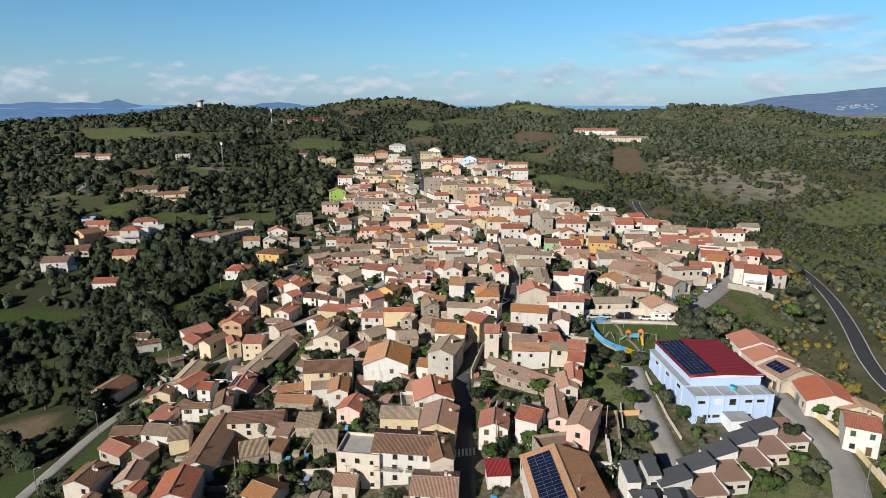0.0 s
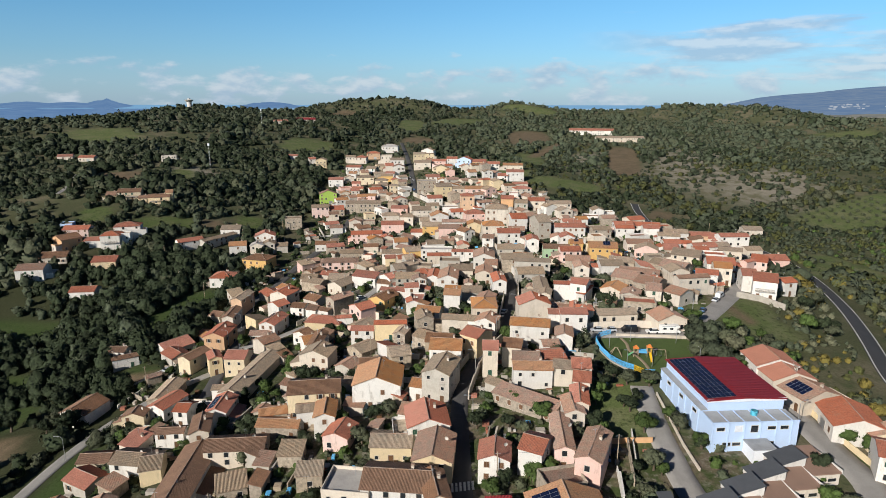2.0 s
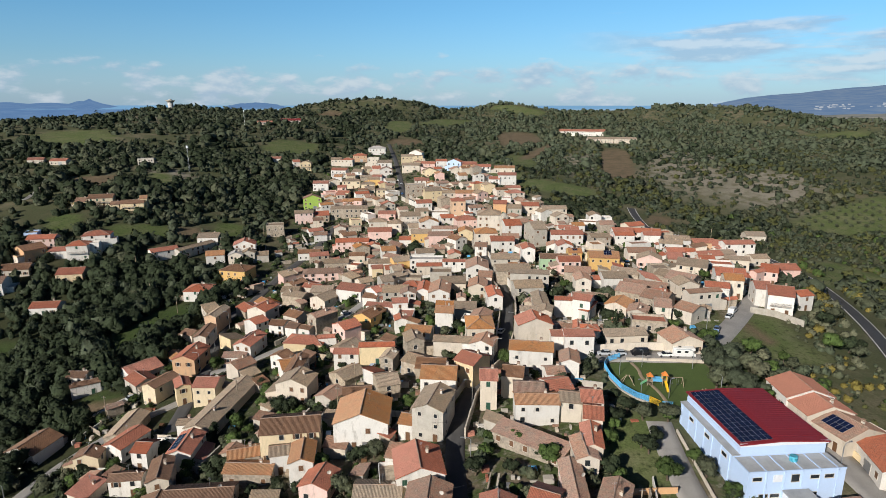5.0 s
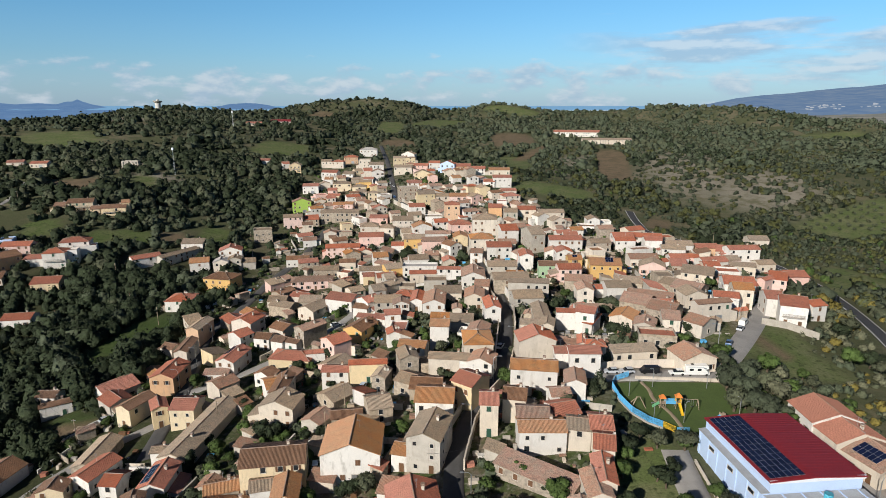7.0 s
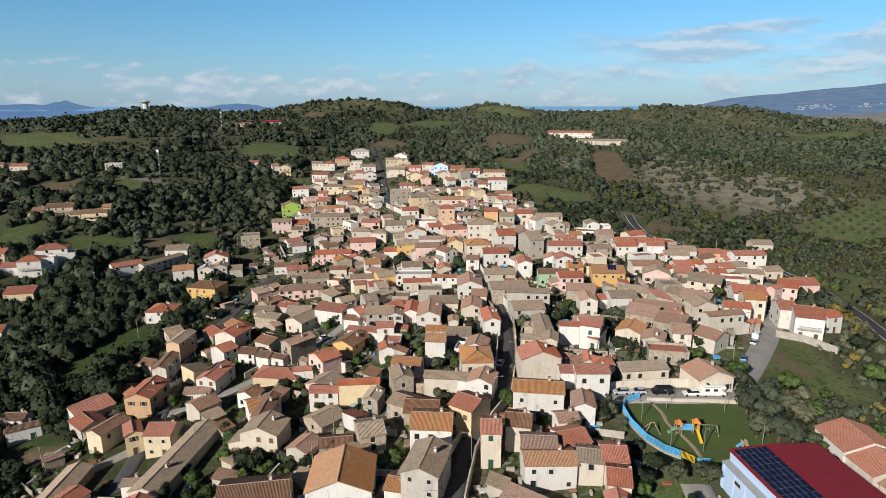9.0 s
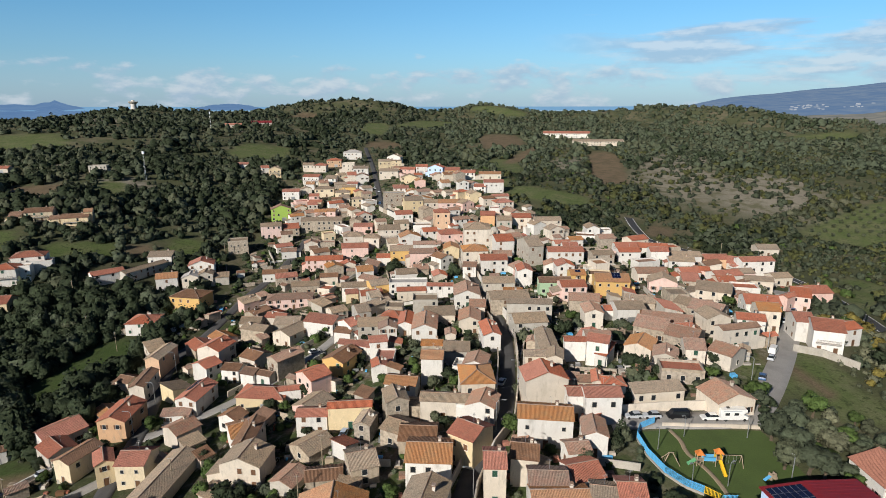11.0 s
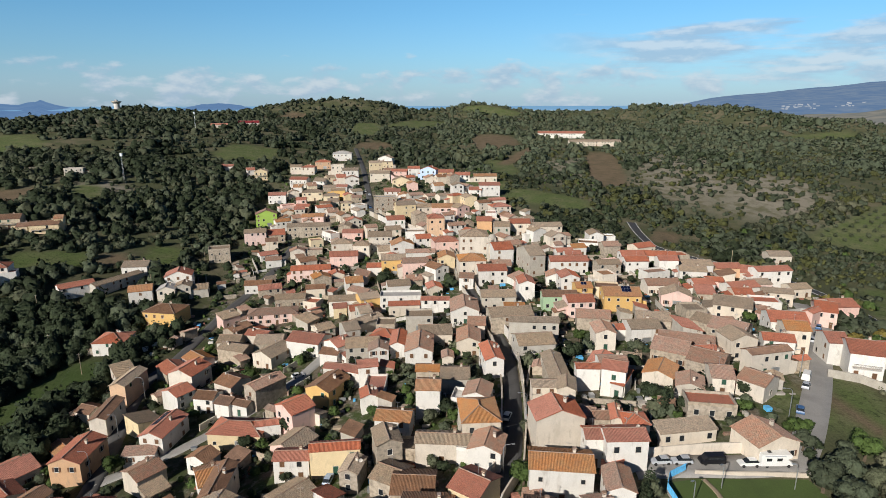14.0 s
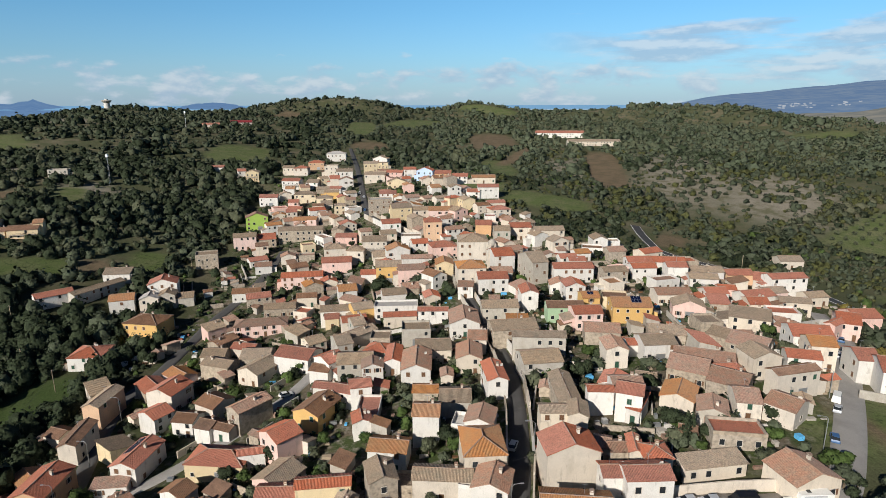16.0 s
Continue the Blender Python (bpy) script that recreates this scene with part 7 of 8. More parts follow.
def crown_mesh(seed, kind, squash, count=760, size=0.095):
    rnd = random.Random(seed)
    blobs = lobes(1.0, 8, squash, rnd)
    verts, faces = leaf_cards(blobs, count, size, rnd, squash)
    normals = [n for n in turned for _ in range(4)]
    # the dense twigs inside each lobe
    for centre, r in blobs:
        base = len(verts)
        for e in (-50, 0, 48):
            for k in range(6):
                a = (k + e / 96) * 1.0472
                d = Vector((math.cos(radians(e)) * math.cos(a), math.cos(radians(e)) * math.sin(a), math.sin(radians(e))))
                verts.append(centre + Vector((d.x, d.y, d.z * squash)) * r * rnd.uniform(0.78, 0.98))
                normals.append(d)
        verts.append(centre + Vector((0, 0, r * 0.9 * squash)))
        normals.append(Vector((0, 0, 1)))
        for k in range(6):
            n = (k + 1) % 6
            faces += [(base + k, base + n, base + 6 + n, base + 6 + k), (base + 6 + k, base + 6 + n, base + 12 + n, base + 12 + k), (base + 12 + k, base + 12 + n, base + 18)]
    me = bpy.data.meshes.new("crown")
    me.from_pydata([tuple(v) for v in verts], [], faces)
    me.materials.append(LEAF[kind])
    me.polygons.foreach_set("use_smooth", [True] * len(me.polygons))
    me.normals_split_custom_set_from_vertices([tuple(n.normalized()) for n in normals])
    return me


def trunk_mesh(seed):
    rnd = random.Random(seed)
    verts, faces = [], []

    def limb(a, b, ra, rb):
        d = (b - a).normalized()
        u = d.orthogonal().normalized()
        v = d.cross(u)
        base = len(verts)
        for p, r in ((a, ra), (b, rb)):
            verts.extend(p + (u * math.cos(k * 1.0472) + v * math.sin(k * 1.0472)) * r for k in range(6))
        faces.extend((base + k, base + (k + 1) % 6, base + 6 + (k + 1) % 6, base + 6 + k) for k in range(6))

    fork = Vector((rnd.uniform(-0.1, 0.1), rnd.uniform(-0.1, 0.1), 0.55))
    limb(Vector((0, 0, -0.2)), fork, 0.11, 0.075)
    for k in range(5):
        a = k * 1.2566 + rnd.uniform(-0.4, 0.4)
        limb(fork, Vector((0.5 * math.cos(a), 0.5 * math.sin(a), rnd.uniform(0.9, 1.4))), 0.055, 0.015)
    me = bpy.data.meshes.new("trunk")
    me.from_pydata([tuple(v) for v in verts], [], faces)
    me.materials.append(BARK)
    return me


CROWNS = {k: [crown_mesh(10 * k + i, k, (0.8, 0.95, 0.7)[i]) for i in range(3)] for k in range(6)}
TRUNKS = [trunk_mesh(i) for i in range(3)]
TREE_WORDS = ("dense dark green holm oak tree", "silvery grey-green olive tree", "bright green leafy garden tree", "yellowing autumn tree", "grey-green evergreen tree", "pale grey-green shrubby tree")
TREES = []


def tree(x, y, r, kind=0, height=None, rnd=rng):
    root = new("tree")
    root.matrix_basis = pose(x, y, gz(x, y), 0, 0, rnd.uniform(0, 360))
    lift = height if height else r * 0.95
    t = new("trunk", rnd.choice(TRUNKS))
    t.parent, t.scale = root, (r, r, max(lift, r * 0.8))
    c = new("crown", rnd.choice(CROWNS[kind]))
    c.parent = root
    c.location, c.scale = (0, 0, lift + r * 0.12), (r * rnd.uniform(0.9, 1.1), r * rnd.uniform(0.9, 1.1), r * rnd.uniform(0.85, 1.1))
    c.rotation_euler = (0, 0, rnd.uniform(0, 6.28))
    TREES.append((x, y, r))
    tagged(root, TREE_WORDS[kind] + (" in a village garden" if abs(x) < 95 else " on the slope"), "tree", "trees")


tree(12.0, 143.8, 1.8, 2)
tree(13.3, 149.0, 1.7, 2)
tree(19.3, 146.5, 2.2, 2)
tree(23.0, 141.4, 1.6, 0)
tree(24.8, 138.6, 2.8, 2)
tree(16.6, 137.2, 1.9, 0)
tree(41.0, 148.3, 1.8, 2)
tree(38.7, 143.1, 2.3, 2)
tree(45.8, 139.2, 2.2, 0)
tree(48.5, 143.0, 1.8, 0)
tree(46.6, 131.1, 2.7, 2)
tree(44.8, 141.3, 2.0, 0)
tree(35.9, 133.5, 2.4, 0)
tree(37.0, 131.6, 1.7, 2)
tree(40.8, 118.3, 1.6, 0)
tree(44.2, 118.8, 2.7, 1)
tree(22.9, 120.0, 2.2, 2)
tree(19.7, 119.3, 2.5, 2)
tree(10.7, 115.7, 2.1, 2)
tree(13.7, 118.0, 2.1, 0)
tree(9.2, 138.3, 2.7, 0)
tree(54.0, 149.8, 1.6, 2)
tree(53.7, 135.6, 1.8, 2)
tree(54.2, 131.1, 2.6, 1)
tree(56.5, 125.1, 2.1, 2)
tree(60.8, 104.6, 2.3, 2)
tree(73.8, 108.9, 2.3, 2)
tree(68.1, 104.0, 1.8, 1)
tree(77.4, 117.0, 2.5, 0)
tree(63.7, 101.2, 2.7, 2)
tree(73.0, 103.0, 2.4, 0)
tree(76.4, 106.0, 2.5, 1)
tree(92.3, 131.3, 2.9, 2)
tree(91.0, 132.0, 2.3, 0)
tree(93.1, 124.0, 2.4, 2)
tree(56.7, 124.7, 1.9, 0)
tree(45.5, 117.3, 1.6, 2)
tree(-15.9, 113.6, 1.6, 0)
tree(-43.0, 120.2, 2.1, 0)
tree(-39.1, 120.4, 1.5, 2)
tree(-35.7, 118.5, 2.6, 0)
tree(-33.3, 116.6, 1.6, 2)
tree(-45.9, 120.2, 2.6, 2)
tree(-46.2, 115.3, 2.5, 1)
tree(-46.5, 137.8, 2.3, 1)
tree(-26.4, 120.1, 2.2, 0)
tree(-28.1, 141.2, 1.9, 0)
tree(-25.1, 139.8, 1.7, 2)
tree(-21.7, 138.8, 1.5, 0)
tree(-18.3, 138.4, 2.9, 1)
tree(-15.5, 149.1, 2.4, 0)
tree(-12.6, 149.4, 2.5, 1)
tree(-17.2, 148.5, 1.9, 0)
tree(-11.4, 157.5, 2.8, 2)
tree(-39.4, 149.0, 2.0, 2)
tree(-58.1, 158.2, 2.0, 2)
tree(-57.2, 171.7, 2.5, 0)
tree(-51.8, 175.5, 2.4, 2)
tree(-55.9, 180.2, 1.9, 0)
tree(-24.6, 147.5, 2.8, 2)
tree(-9.0, 113.6, 2.9, 2)
tree(-6.3, 113.1, 1.9, 1)
tree(-15.7, 144.8, 1.5, 2)
tree(-26.0, 111.0, 2.9, 1)
tree(28.2, 174.3, 1.5, 2)
tree(31.3, 178.7, 2.3, 0)
tree(41.6, 172.6, 1.6, 1)
tree(43.7, 174.7, 2.2, 1)
tree(48.8, 151.1, 2.4, 1)
tree(45.9, 154.1, 2.5, 0)
tree(42.1, 150.4, 2.3, 0)
tree(53.9, 149.7, 2.8, 1)
tree(33.4, 168.4, 2.4, 1)
tree(39.2, 186.8, 2.3, 1)
tree(43.3, 185.9, 1.7, 0)
tree(26.4, 200.7, 1.9, 1)
tree(69.0, 191.3, 2.7, 1)
tree(58.7, 205.8, 1.9, 2)
tree(58.9, 201.7, 1.6, 0)
tree(57.8, 208.0, 2.9, 0)
tree(63.5, 202.9, 1.9, 0)
tree(69.1, 206.3, 2.4, 1)
tree(71.9, 202.9, 1.8, 0)
tree(80.9, 207.4, 2.4, 0)
tree(47.8, 219.6, 1.6, 1)
tree(47.9, 235.8, 2.8, 0)
tree(75.7, 222.9, 2.1, 0)
tree(58.2, 219.4, 1.6, 0)
tree(81.9, 189.0, 2.7, 2)
tree(81.6, 184.3, 1.9, 0)
tree(78.5, 181.5, 1.5, 0)
tree(81.9, 177.2, 1.9, 2)
tree(76.1, 171.0, 1.8, 1)
tree(77.4, 166.3, 2.0, 0)
tree(81.6, 170.9, 2.6, 1)
tree(74.7, 164.2, 2.3, 2)
tree(77.3, 163.0, 1.9, 1)
tree(80.9, 190.6, 2.2, 2)
tree(15.8, 249.6, 1.9, 2)
tree(11.2, 211.4, 2.1, 2)
tree(7.0, 192.1, 1.7, 0)
tree(38.7, 239.1, 2.2, 2)
tree(22.0, 184.0, 2.9, 2)
tree(-16.6, 240.2, 2.3, 0)
tree(-4.2, 244.9, 1.5, 2)
tree(-30.6, 274.8, 2.7, 2)
tree(-73.0, 221.0, 2.8, 2)
tree(-56.4, 182.6, 2.0, 0)
tree(-46.5, 181.6, 2.7, 2)
tree(-41.1, 178.5, 2.9, 0)
tree(-37.7, 177.3, 2.6, 0)
tree(-34.7, 176.3, 1.5, 2)
tree(-46.9, 189.3, 2.8, 2)
tree(-63.3, 217.3, 2.3, 0)
tree(-51.4, 198.0, 2.2, 0)
tree(5.0, 194.4, 1.7, 1)
tree(-9.0, 178.1, 1.8, 0)
tree(-5.3, 168.3, 2.2, 2)
tree(-14.1, 215.3, 1.6, 2)
tree(-26.7, 200.6, 1.7, 0)
tree(-35.2, 216.8, 1.9, 2)
tree(-40.0, 219.0, 2.2, 0)
tree(-99.8, 272.9, 2.0, 0)
tree(-104.7, 271.4, 1.7, 0)
tree(-65.8, 302.0, 1.7, 1)
tree(-86.3, 298.7, 2.8, 0)
tree(-105.0, 262.0, 2.7, 0)
tree(-46.3, 208.7, 2.2, 2)
tree(9.9, 215.1, 2.7, 0)
tree(-29.9, 222.7, 2.6, 0)
tree(-18.4, 226.1, 1.9, 2)
tree(74.7, 172.5, 3.6, 4)
tree(80.0, 174.5, 3.8, 4)
tree(75.9, 166.4, 4.2, 4)
tree(71.4, 163.0, 3.4, 1)
tree(75.2, 161.4, 4.0, 4)
tree(76.9, 159.4, 3.6, 4)
tree(83.9, 166.3, 3.2, 5)
tree(83.8, 170.6, 3.4, 1)
tree(90.0, 181.3, 3.2, 2)
tree(79.4, 184.8, 2.6, 4)
tree(91.2, 177.6, 2.0, 5)
tree(89.7, 126.7, 2.4, 2)
tree(92.4, 121.6, 1.8, 0)
tree(80.0, 155.8, 2.4, 2)
tree(76.1, 114.6, 1.4, 2)


def conifer(x, y, r, h):
    """A slim dark cypress."""
    root = new("cypress")
    root.matrix_basis = pose(x, y, gz(x, y))
    rnd = random.Random(int(x * 10))
    blobs = [(Vector((0, 0, k * h / 7)), r * (1 - 0.75 * abs(k - 2.4) / 5)) for k in range(7)]
    verts, faces = leaf_cards(blobs, 420, 0.25, rnd, 1.5)
    mesh_object("crown", [v + Vector((0, 0, 0.8)) for v in verts], faces, LEAF[0], root)
    bars("trunk", [((0, 0, -0.2), (0, 0, h * 0.7))], BARK, root, 0.12)
    tagged(root, "slim dark green cypress by a garden wall", "cypress", "cypresses")


for p in ((58.5, 202.5, 1.1, 6.0), (60.5, 204.0, 1.0, 5.0), (43.4, 175.5, 1.5, 5.0), (41.4, 172.8, 1.4, 4.5)):
    conifer(*p)


def palm(x, y):
    root = new("palm_tree")
    root.matrix_basis = pose(x, y, gz(x, y))
    bars("trunk", [((0, 0, -0.2), (0.05, 0, 1.5)), ((0.05, 0, 1.5), (0, 0.05, 2.8))], BARK, root, 0.22)
    for k in range(18):
        a, up = k * 2.4, 0.9 - 0.06 * k
        verts, faces = [], []
        for i in range(6):
            s = i / 5
            p = Vector((math.cos(a) * 2.1 * s, math.sin(a) * 2.1 * s, 2.8 + up * s * 1.6 - 1.9 * s * s))
            n = Vector((-math.sin(a), math.cos(a), 0)) * 0.3 * math.sin(math.pi * (0.15 + 0.8 * s))
            verts += [p - n - Vector((0, 0, 0.08)), p, p + n - Vector((0, 0, 0.08))]
            if i:
                b = len(verts) - 6
                faces += [(b, b + 3, b + 4, b + 1), (b + 1, b + 4, b + 5, b + 2)]
        mesh_object("frond", verts, faces, LEAF[2], root)
    tagged(root, "small green palm tree in a front garden", "palm tree")
    TREES.append((x, y, 2.0))


palm(19.4, 118.0)
rng = random.Random(5)


def scatter_near(count, zone, radii, kinds, slack=0.75):
    made = 0
    for _ in range(count * 20):
        x, y = rng.uniform(zone[0], zone[1]), rng.uniform(zone[2], zone[3])
        r = rng.uniform(*radii)
        if float(meadow_at(np.array(x), np.array(y))) > 0.4 or float(soil_at(np.array(x), np.array(y))) > 0.4:
            continue
        if is_free(x, y, r, slack) and off_road(x, y, r * 0.6) and all((x - a) ** 2 + (y - b) ** 2 > (0.6 * (r + c)) ** 2 for a, b, c in TREES) and all(math.hypot(x - a, y - b) > c for a, b, c in KEEP_OPEN):
            tree(x, y, r, rng.choice(kinds))
            made += 1
            if made >= count:
                return


scatter_near(36, (-165, -100, 170, 300), (2.4, 4.4), (0, 0, 0, 0, 1))
scatter_near(26, (-165, -88, 100, 178), (1.5, 2.8), (1, 1, 2, 0, 5))
scatter_near(26, (77, 100, 158, 190), (1.4, 2.6), (1, 4, 4, 2), 0.7)
scatter_near(20, (100, 150, 125, 260), (2.0, 3.4), (0, 1, 1, 2, 3))
scatter_near(70, (-95, 95, 95, 260), (1.2, 2.4), (0, 0, 1, 1, 2, 2), 0.9)
scatter_near(20, (-90, 120, 260, 420), (1.4, 2.6), (0, 0, 1, 2), 0.9)


def woodland(name, label, kinds, seed, count, zone, radii, cards, density, avoid_built=True, margin=1.5, tall=1.0):
    """Scrub and woods past counting, as one joined mesh of leaf sprays."""
    r_ = np.random.default_rng(seed)
    x0, x1, y0, y1 = zone
    n = count * 6
    x, y = r_.uniform(x0, x1, n), y0 + (y1 - y0) * r_.uniform(0, 1, n)
    # only what the valley shows: a widening wedge in front of the village
    keep = (np.abs(x - y * 0.05) < 90 + 0.95 * y) & (r_.uniform(0, 1, n) < density(x, y))
    keep &= (meadow_at(x, y) < 0.35) & (soil_at(x, y) < 0.35)
    if avoid_built:
        keep &= village(x, y) < 0.3
    for line, half in ROADS:
        for a, b in zip(line, line[1:]):
            ax, ay, bx, by = *a, *b
            dx, dy = bx - ax, by - ay
            k = np.clip(((x - ax) * dx + (y - ay) * dy) / (dx * dx + dy * dy), 0, 1)
            keep &= np.hypot(x - ax - k * dx, y - ay - k * dy) > half + 2
    for a, b, c in FOOT:
        keep &= np.hypot(x - a, y - b) > c + margin
    x, y = x[keep][:count], y[keep][:count]
    n = len(x)
    r = (radii[0] + (radii[1] - radii[0]) * r_.uniform(0, 1, n) ** 1.6) * np.clip(0.85 + 0.45 * wobble(x, y, 40), 0.55, 1.35)
    z = land(x, y)
    squat = r_.uniform(0.75, 1.15, n) * tall
    phase = r_.uniform(0, 6.28, (n, 1, 3))

    def lumps(d):
        """How far a crown bulges in each direction."""
        w = np.sin(d * 4.3 + phase)
        return 0.86 + 0.13 * w[..., 0] * w[..., 1] + 0.12 * w[..., 2] * w[..., 0] + 0.08 * np.sin(d[..., 0] * 7 + d[..., 1] * 6 + phase[..., 0] * 2)

    def spread(d, reach):
        stretch = np.stack([np.ones(n), np.ones(n), squat], -1)[:, None, :]
        return np.stack([x, y, z + r * 0.3 * squat], -1)[:, None, :] + d * stretch * (r[:, None] * reach)[..., None]

    # the dense inside of each crown: a lumpy dome
    segs, rings = (9, (-25, 12, 40, 66)) if cards > 20 else (7, (-20, 22, 56))
    dome = [(math.cos(radians(e)) * math.cos((k + 0.5 * (m % 2)) * 2 * math.pi / segs), math.cos(radians(e)) * math.sin((k + 0.5 * (m % 2)) * 2 * math.pi / segs), math.sin(radians(e))) for m, e in enumerate(rings) for k in range(segs)] + [(0, 0, 1)]
    dome = np.repeat(np.array(dome)[None], n, 0)
    inner = spread(dome, lumps(dome) * r_.uniform(0.66, 1.14, dome.shape[:2]) * 0.96).reshape(-1, 3)
    per = len(rings) * segs + 1
    quad = np.array([(a * segs + k, a * segs + (k + 1) % segs, (a + 1) * segs + (k + 1) % segs, (a + 1) * segs + k) for a in range(len(rings) - 1) for k in range(segs)])
    tip = np.array([((len(rings) - 1) * segs + k, (len(rings) - 1) * segs + (k + 1) % segs, per - 1) for k in range(segs)])
    base = (np.arange(n) * per)[:, None, None]
    # leaf sprays over it
    nn = r_.normal(size=(n, cards, 3))
    nn[..., 2] = np.abs(nn[..., 2] + 0.25)
    nn /= np.linalg.norm(nn, axis=-1, keepdims=True)
    centre = spread(nn, lumps(nn) * r_.uniform(0.92, 1.10, nn.shape[:2]))
    tilt = nn + r_.normal(scale=0.45, size=nn.shape)
    tilt /= np.linalg.norm(tilt, axis=-1, keepdims=True)
    other = r_.normal(size=nn.shape)
    u = np.cross(tilt, other)
    u /= np.linalg.norm(u, axis=-1, keepdims=True)
    v = np.cross(tilt, u)
    s = (r[:, None] * r_.uniform(0.55, 1.15, (n, cards)) * 1.25 / math.sqrt(cards + (12 if cards > 15 else 5)))[..., None]
    sprays = np.stack([centre - u * s, centre - v * s * 0.75, centre + u * s * 1.1, centre + v * s * 0.75], -2).reshape(-1, 3)
    m = n * cards
    quads = np.concatenate([(base + quad).reshape(-1, 4), n * per + np.arange(m * 4).reshape(-1, 4)])
    tips = (base + tip).reshape(-1, 3)
    me = bpy.data.meshes.new(name)
    me.vertices.add(n * per + m * 4)
    me.vertices.foreach_set("co", np.concatenate([inner, sprays]).ravel())
    me.loops.add(quads.size + tips.size)
    me.loops.foreach_set("vertex_index", np.concatenate([quads.ravel(), tips.ravel()]))
    me.polygons.add(len(quads) + len(tips))
    me.polygons.foreach_set("loop_start", np.concatenate([np.arange(0, quads.size, 4), quads.size + np.arange(0, tips.size, 3)]))
    me.polygons.foreach_set("use_smooth", [True] * (len(quads) + len(tips)))
    mats = ((wobble(x, y, 70, seed) * 0.5 + 0.5 + r_.normal(0, 0.22, n)) * len(kinds)).astype(int) % len(kinds)
    for k in kinds:
        me.materials.append(k)
    me.polygons.foreach_set("material_index", np.concatenate([np.repeat(mats, len(quad)), np.repeat(mats, cards), np.repeat(mats, segs)]).astype(np.int32))
    me.update(calc_edges=True)
    round_ = np.concatenate([(dome + r_.normal(0, 0.34, dome.shape)).reshape(-1, 3), np.repeat((nn * 0.8 + tilt * 0.45).reshape(-1, 3), 4, axis=0)])
    round_ /= np.linalg.norm(round_, axis=1, keepdims=True)
    me.normals_split_custom_set_from_vertices(round_.astype(np.float32))
    tagged(new(name, me), label, "woodland", kind="stuff")


def hill_density(x, y):
    d = 0.55 + 0.75 * wobble(x, y, 46, 1.0) + 0.35 * wobble(x, y, 15, 2.0)
    # open scrubby slope with bare patches on the right
    bare = np.clip(1 - np.hypot((x - 255) / 95, (y - 520) / 110), 0, 1)
    d = d - 0.35 * bare * np.clip(wobble(x, y, 22, 4.0) + 0.1, 0, 1)
    # thick holm oak wood in the left valley
    d = d + 1.2 * np.clip(1 - np.hypot((x + 150) / 70, (y - 330) / 190), 0, 1)
    return np.clip(d, 0.03, 1)


woodland("valley_wood", "dense dark holm oak wood in the valley", [LEAF[0], LEAF[0], LEAF[0], LEAF[0], LEAF[4]], 8, 1000, (-190, -88, 95, 330), (2.4, 5.4), 90, lambda x, y: np.clip(hill_density(x, y) + 0.55, 0, 1) * np.where(y < 178 + 0.35 * (x + 150), 0.12, 1.0), tall=1.5)
woodland("oak_wood", "dark green holm oak wood on the hills", [LEAF[0], LEAF[4], LEAF[0], LEAF[1], LEAF[0]], 1, 3300, (-440, -95, 200, 620), (2.8, 6.0), 22, lambda x, y: np.clip(hill_density(x, y) + 0.25, 0, 1) * ((x < -185) | (y > 325)), tall=1.15)
woodland("roadside_trees", "mixed green and yellowing trees below the country road", [LEAF[5], LEAF[1], LEAF[4], LEAF[3], LEAF[6]], 9, 820, (92, 180, 92, 300), (1.3, 3.4), 60, lambda x, y: 0.8 * (x > 92 + 0.12 * np.abs(y - 130)))
for side, kinds, span, many in ((-1, [LEAF[0], LEAF[0], LEAF[4], LEAF[4], LEAF[1]], (-800, 60), 6900), (1, [LEAF[4], LEAF[4], LEAF[1], LEAF[4], LEAF[0]], (60, 850), 6900)):
    woodland("hill_wood", "dark green oak and olive scrub on the far hills", kinds, 2 + side, many, (*span, 560, 1290), (2.4, 6.6), 6, lambda x, y: np.clip(hill_density(x, y) + 0.35, 0, 1) * (1 - np.clip(stony_at(x, y) * (0.50 + 1.1 * wobble(x, y, 8, 3.0)), 0, 0.97)))
woodland("slope_scrub", "round olive-green scrub on the stony slope", [LEAF[4], LEAF[6], LEAF[4], LEAF[0]], 3, 5500, (70, 520, 120, 680), (1.6, 4.2), 10, lambda x, y: np.clip(hill_density(x, y) + 0.3, 0, 1) * ((x > 150) | (y > 250)) * (1 - np.clip(stony_at(x, y) * (0.50 + 1.1 * wobble(x, y, 8, 3.0)), 0, 0.97)))
woodland("valley_scrub", "green scrub and small trees below the olive grove", [LEAF[4], LEAF[0], LEAF[1], LEAF[6], LEAF[2]], 37, 2300, (165, 430, 235, 400), (1.5, 3.6), 10, lambda x, y: np.clip(0.75 + 0.6 * wobble(x, y, 20, 5.0), 0, 1))
woodland("valley_orchard", "olive and fruit trees in the gardens below the lane", [LEAF[1], LEAF[4], LEAF[2], LEAF[0], LEAF[5]], 53, 260, (-185, -86, 92, 190), (1.1, 2.8), 70, lambda x, y: np.clip(0.5 + 0.8 * wobble(x, y, 11, 2.0), 0, 1))
woodland("roadside_grove", "row of tall yellowish green trees above the olive grove", [LEAF[6], LEAF[5], LEAF[1]], 31, 90, (200, 370, 380, 490), (3.0, 5.0), 42, lambda x, y: (np.abs((x - 288) * -0.454 + (y - 447) * 0.891) < 5) * 1.0)
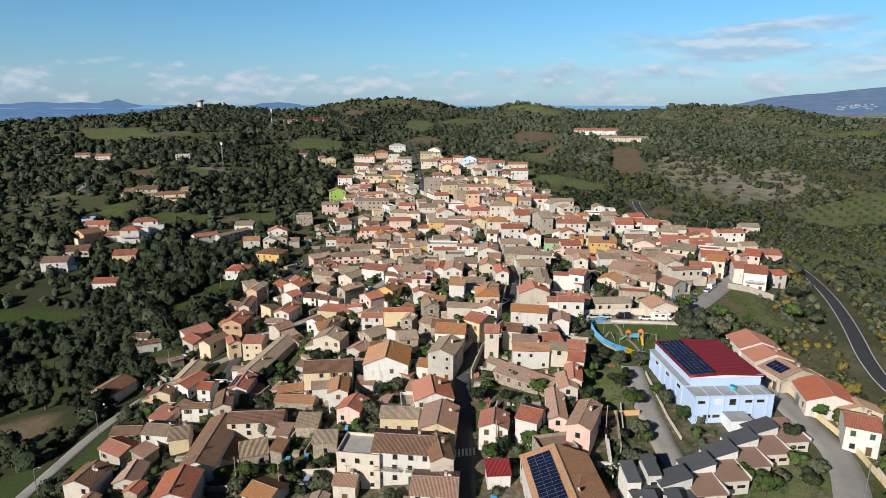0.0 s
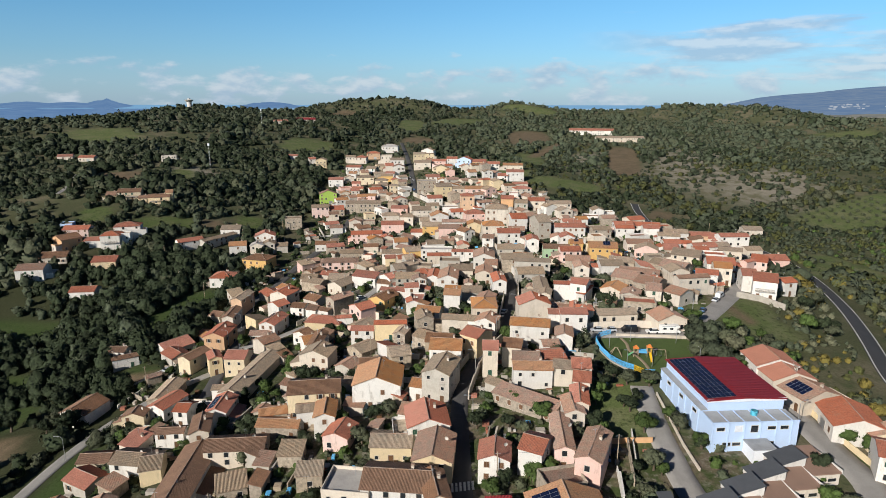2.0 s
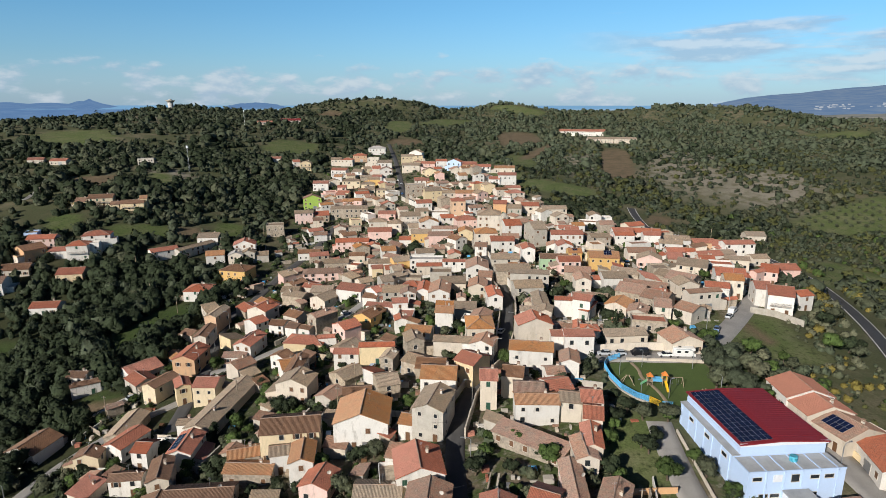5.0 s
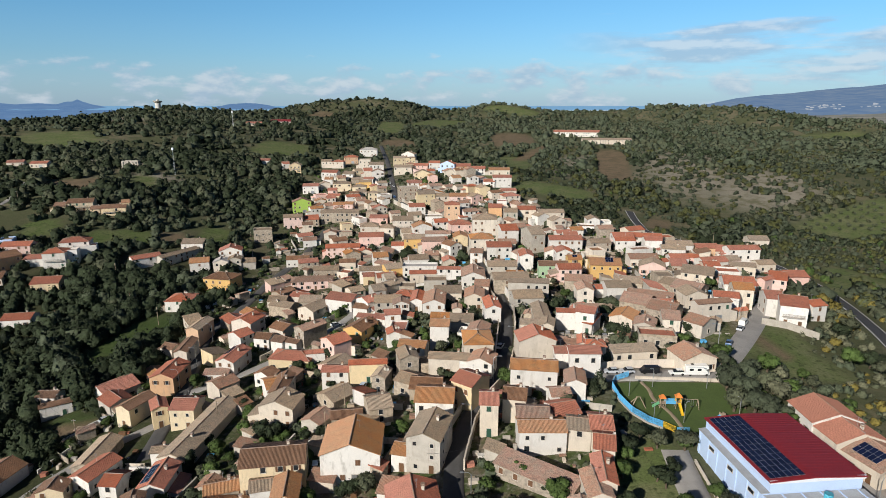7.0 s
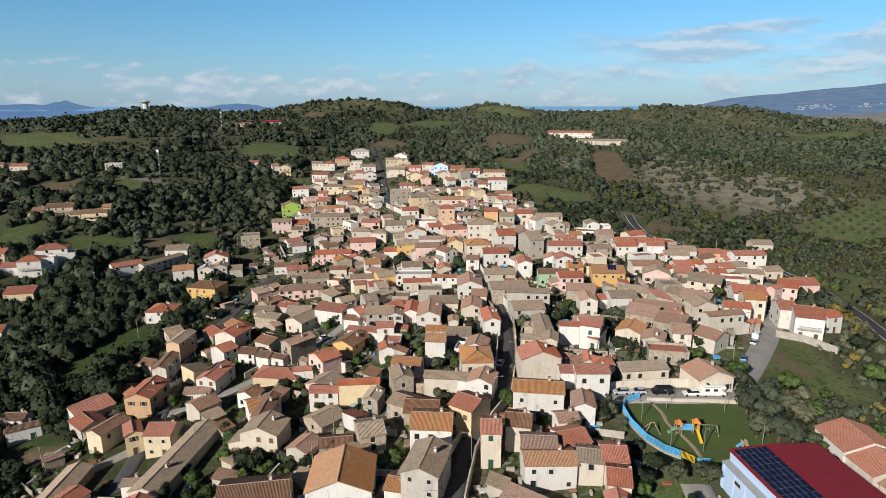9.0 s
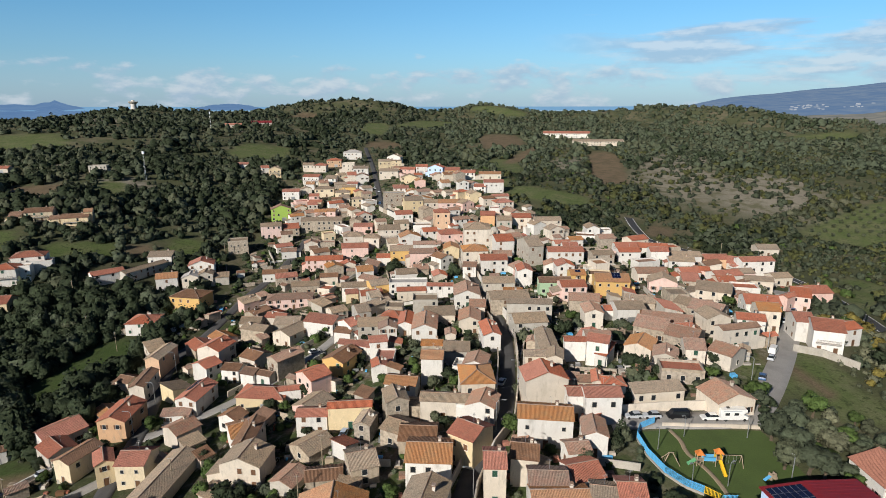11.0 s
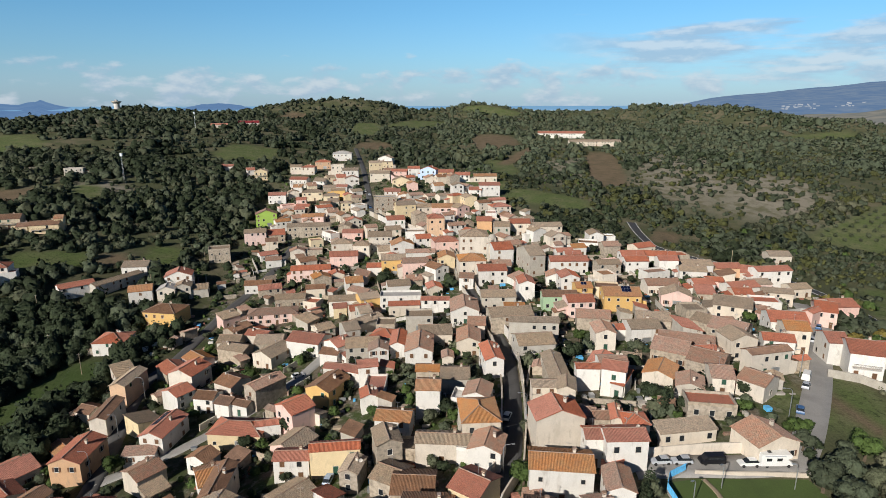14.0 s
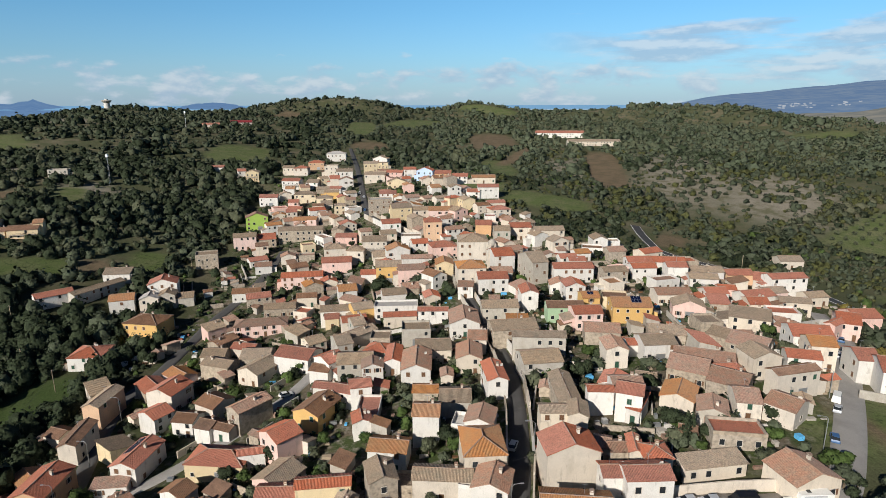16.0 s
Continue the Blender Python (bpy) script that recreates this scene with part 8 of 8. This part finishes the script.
for spot in ((131, 428, 15, 34), (118, 409, 16, 30), (85, 397, 13, 18), (159, 357, 7, 7), (15, 420, 7, 7), (-3, 343, 6, 5), (15, 341, 7, 7), (-27, 517, 6, 6), (4, 429, 8, 6), (-104, 441, 16, 30)):
    cx, cy, size, n = spot
    woodland("oak_clump", "dense clump of dark holm oaks beside the houses", [LEAF[0], LEAF[0], LEAF[4]], int(abs(cx) + cy), n, (cx - size, cx + size, cy - size, cy + size), (2.4, 4.6), 70, lambda x, y: (np.hypot(x - cx, y - cy) < size) * 1.0, avoid_built=False, margin=0.5)
woodland("yard_trees", "green and olive trees between the village yards", [LEAF[0], LEAF[4], LEAF[1], LEAF[2]], 12, 420, (-100, 95, 95, 262), (1.2, 2.7), 70, lambda x, y: np.clip(0.5 + wobble(x, y, 14), 0, 1), avoid_built=False, margin=-0.6)
woodland("slope_gardens", "dark green garden trees between the lower houses", [LEAF[0], LEAF[0], LEAF[4], LEAF[2]], 41, 330, (-108, -30, 105, 330), (1.3, 3.0), 80, lambda x, y: np.clip(0.6 + wobble(x, y, 12, 7.0), 0, 1), avoid_built=False, margin=-0.3)
woodland("garden_shrubs", "low green shrubs and small trees in the gardens", [LEAF[0], LEAF[1], LEAF[2], LEAF[0]], 4, 2600, (-110, 170, 90, 600), (0.5, 1.7), 10, lambda x, y: np.clip(0.45 + wobble(x, y, 9), 0, 1), avoid_built=False, margin=0.1)
woodland("garden_trees", "dark green trees between the crowded houses", [LEAF[0], LEAF[0], LEAF[1], LEAF[2]], 6, 1050, (-110, 150, 245, 580), (1.3, 3.2), 22, lambda x, y: np.clip(village(x, y), 0, 1), avoid_built=False, margin=-2.4)


def yard_clutter(count):
    """Crates, tanks, woodpiles and pots in the yards, too small to tell apart."""
    mats = [CONCRETE, WALL["c"], ROOF["r"], ROOF["k"], BLUE_RAIL, WALL["w"], TIMBER, STEEL, DOOR]
    verts, faces, slots = [], [], []
    rnd = random.Random(9)
    made = 0
    while made < count:
        y = rnd.uniform(92, 330)
        left, right = village_edges(y)
        x = rnd.uniform(left, right)
        if not (is_free(x, y, 0.3, 0.8) and off_road(x, y, 0.3)) or any(math.hypot(x - a, y - b) < c for a, b, c in KEEP_OPEN):
            continue
        w, d, h = rnd.uniform(0.2, 1.1), rnd.uniform(0.2, 0.9), rnd.uniform(0.2, 1.1)
        z = gz(x, y)
        box_faces(verts, faces, (x - w, y - d, z - 0.3), (x + w, y + d, z + h))
        slots += [rnd.choice((0, 0, 1, 2, 3, 4, 5, 6, 6, 7, 8))] * 6
        made += 1
    tagged(mesh_object("yard_clutter", verts, faces, mats, None, slots), "crates, woodpiles, pots and tanks scattered in the yards", "clutter", kind="stuff")


yard_clutter(1100)


OLIVE = (281, 415)


def rows_of_olives():
    """Young olive trees planted in rows on the green slope."""
    spots = []
    for i in range(9):
        for j in range(8):
            x, y = OLIVE[0] + (i - 4) * 8.5 + (j - 3.5) * 1.5, OLIVE[1] + (j - 3.5) * 8.5 - (i - 4) * 1.2
            spots.append((x + rng.uniform(-0.6, 0.6), y + rng.uniform(-0.6, 0.6), rng.uniform(1.4, 2.0)))
    verts, faces = [], []
    for x, y, r in spots:
        v, f = leaf_cards(lobes(r, 4, 0.9, rng), 60, 0.4, rng, 0.9)
        b = len(verts)
        verts += [p + Vector((x, y, gz(x, y) + r * 0.9)) for p in v]
        faces += [tuple(b + i for i in q) for q in f]
    tagged(mesh_object("olive_grove", verts, faces, LEAF[1]), "young grey-green olive trees planted in rows", "olive grove", kind="stuff")


rows_of_olives()
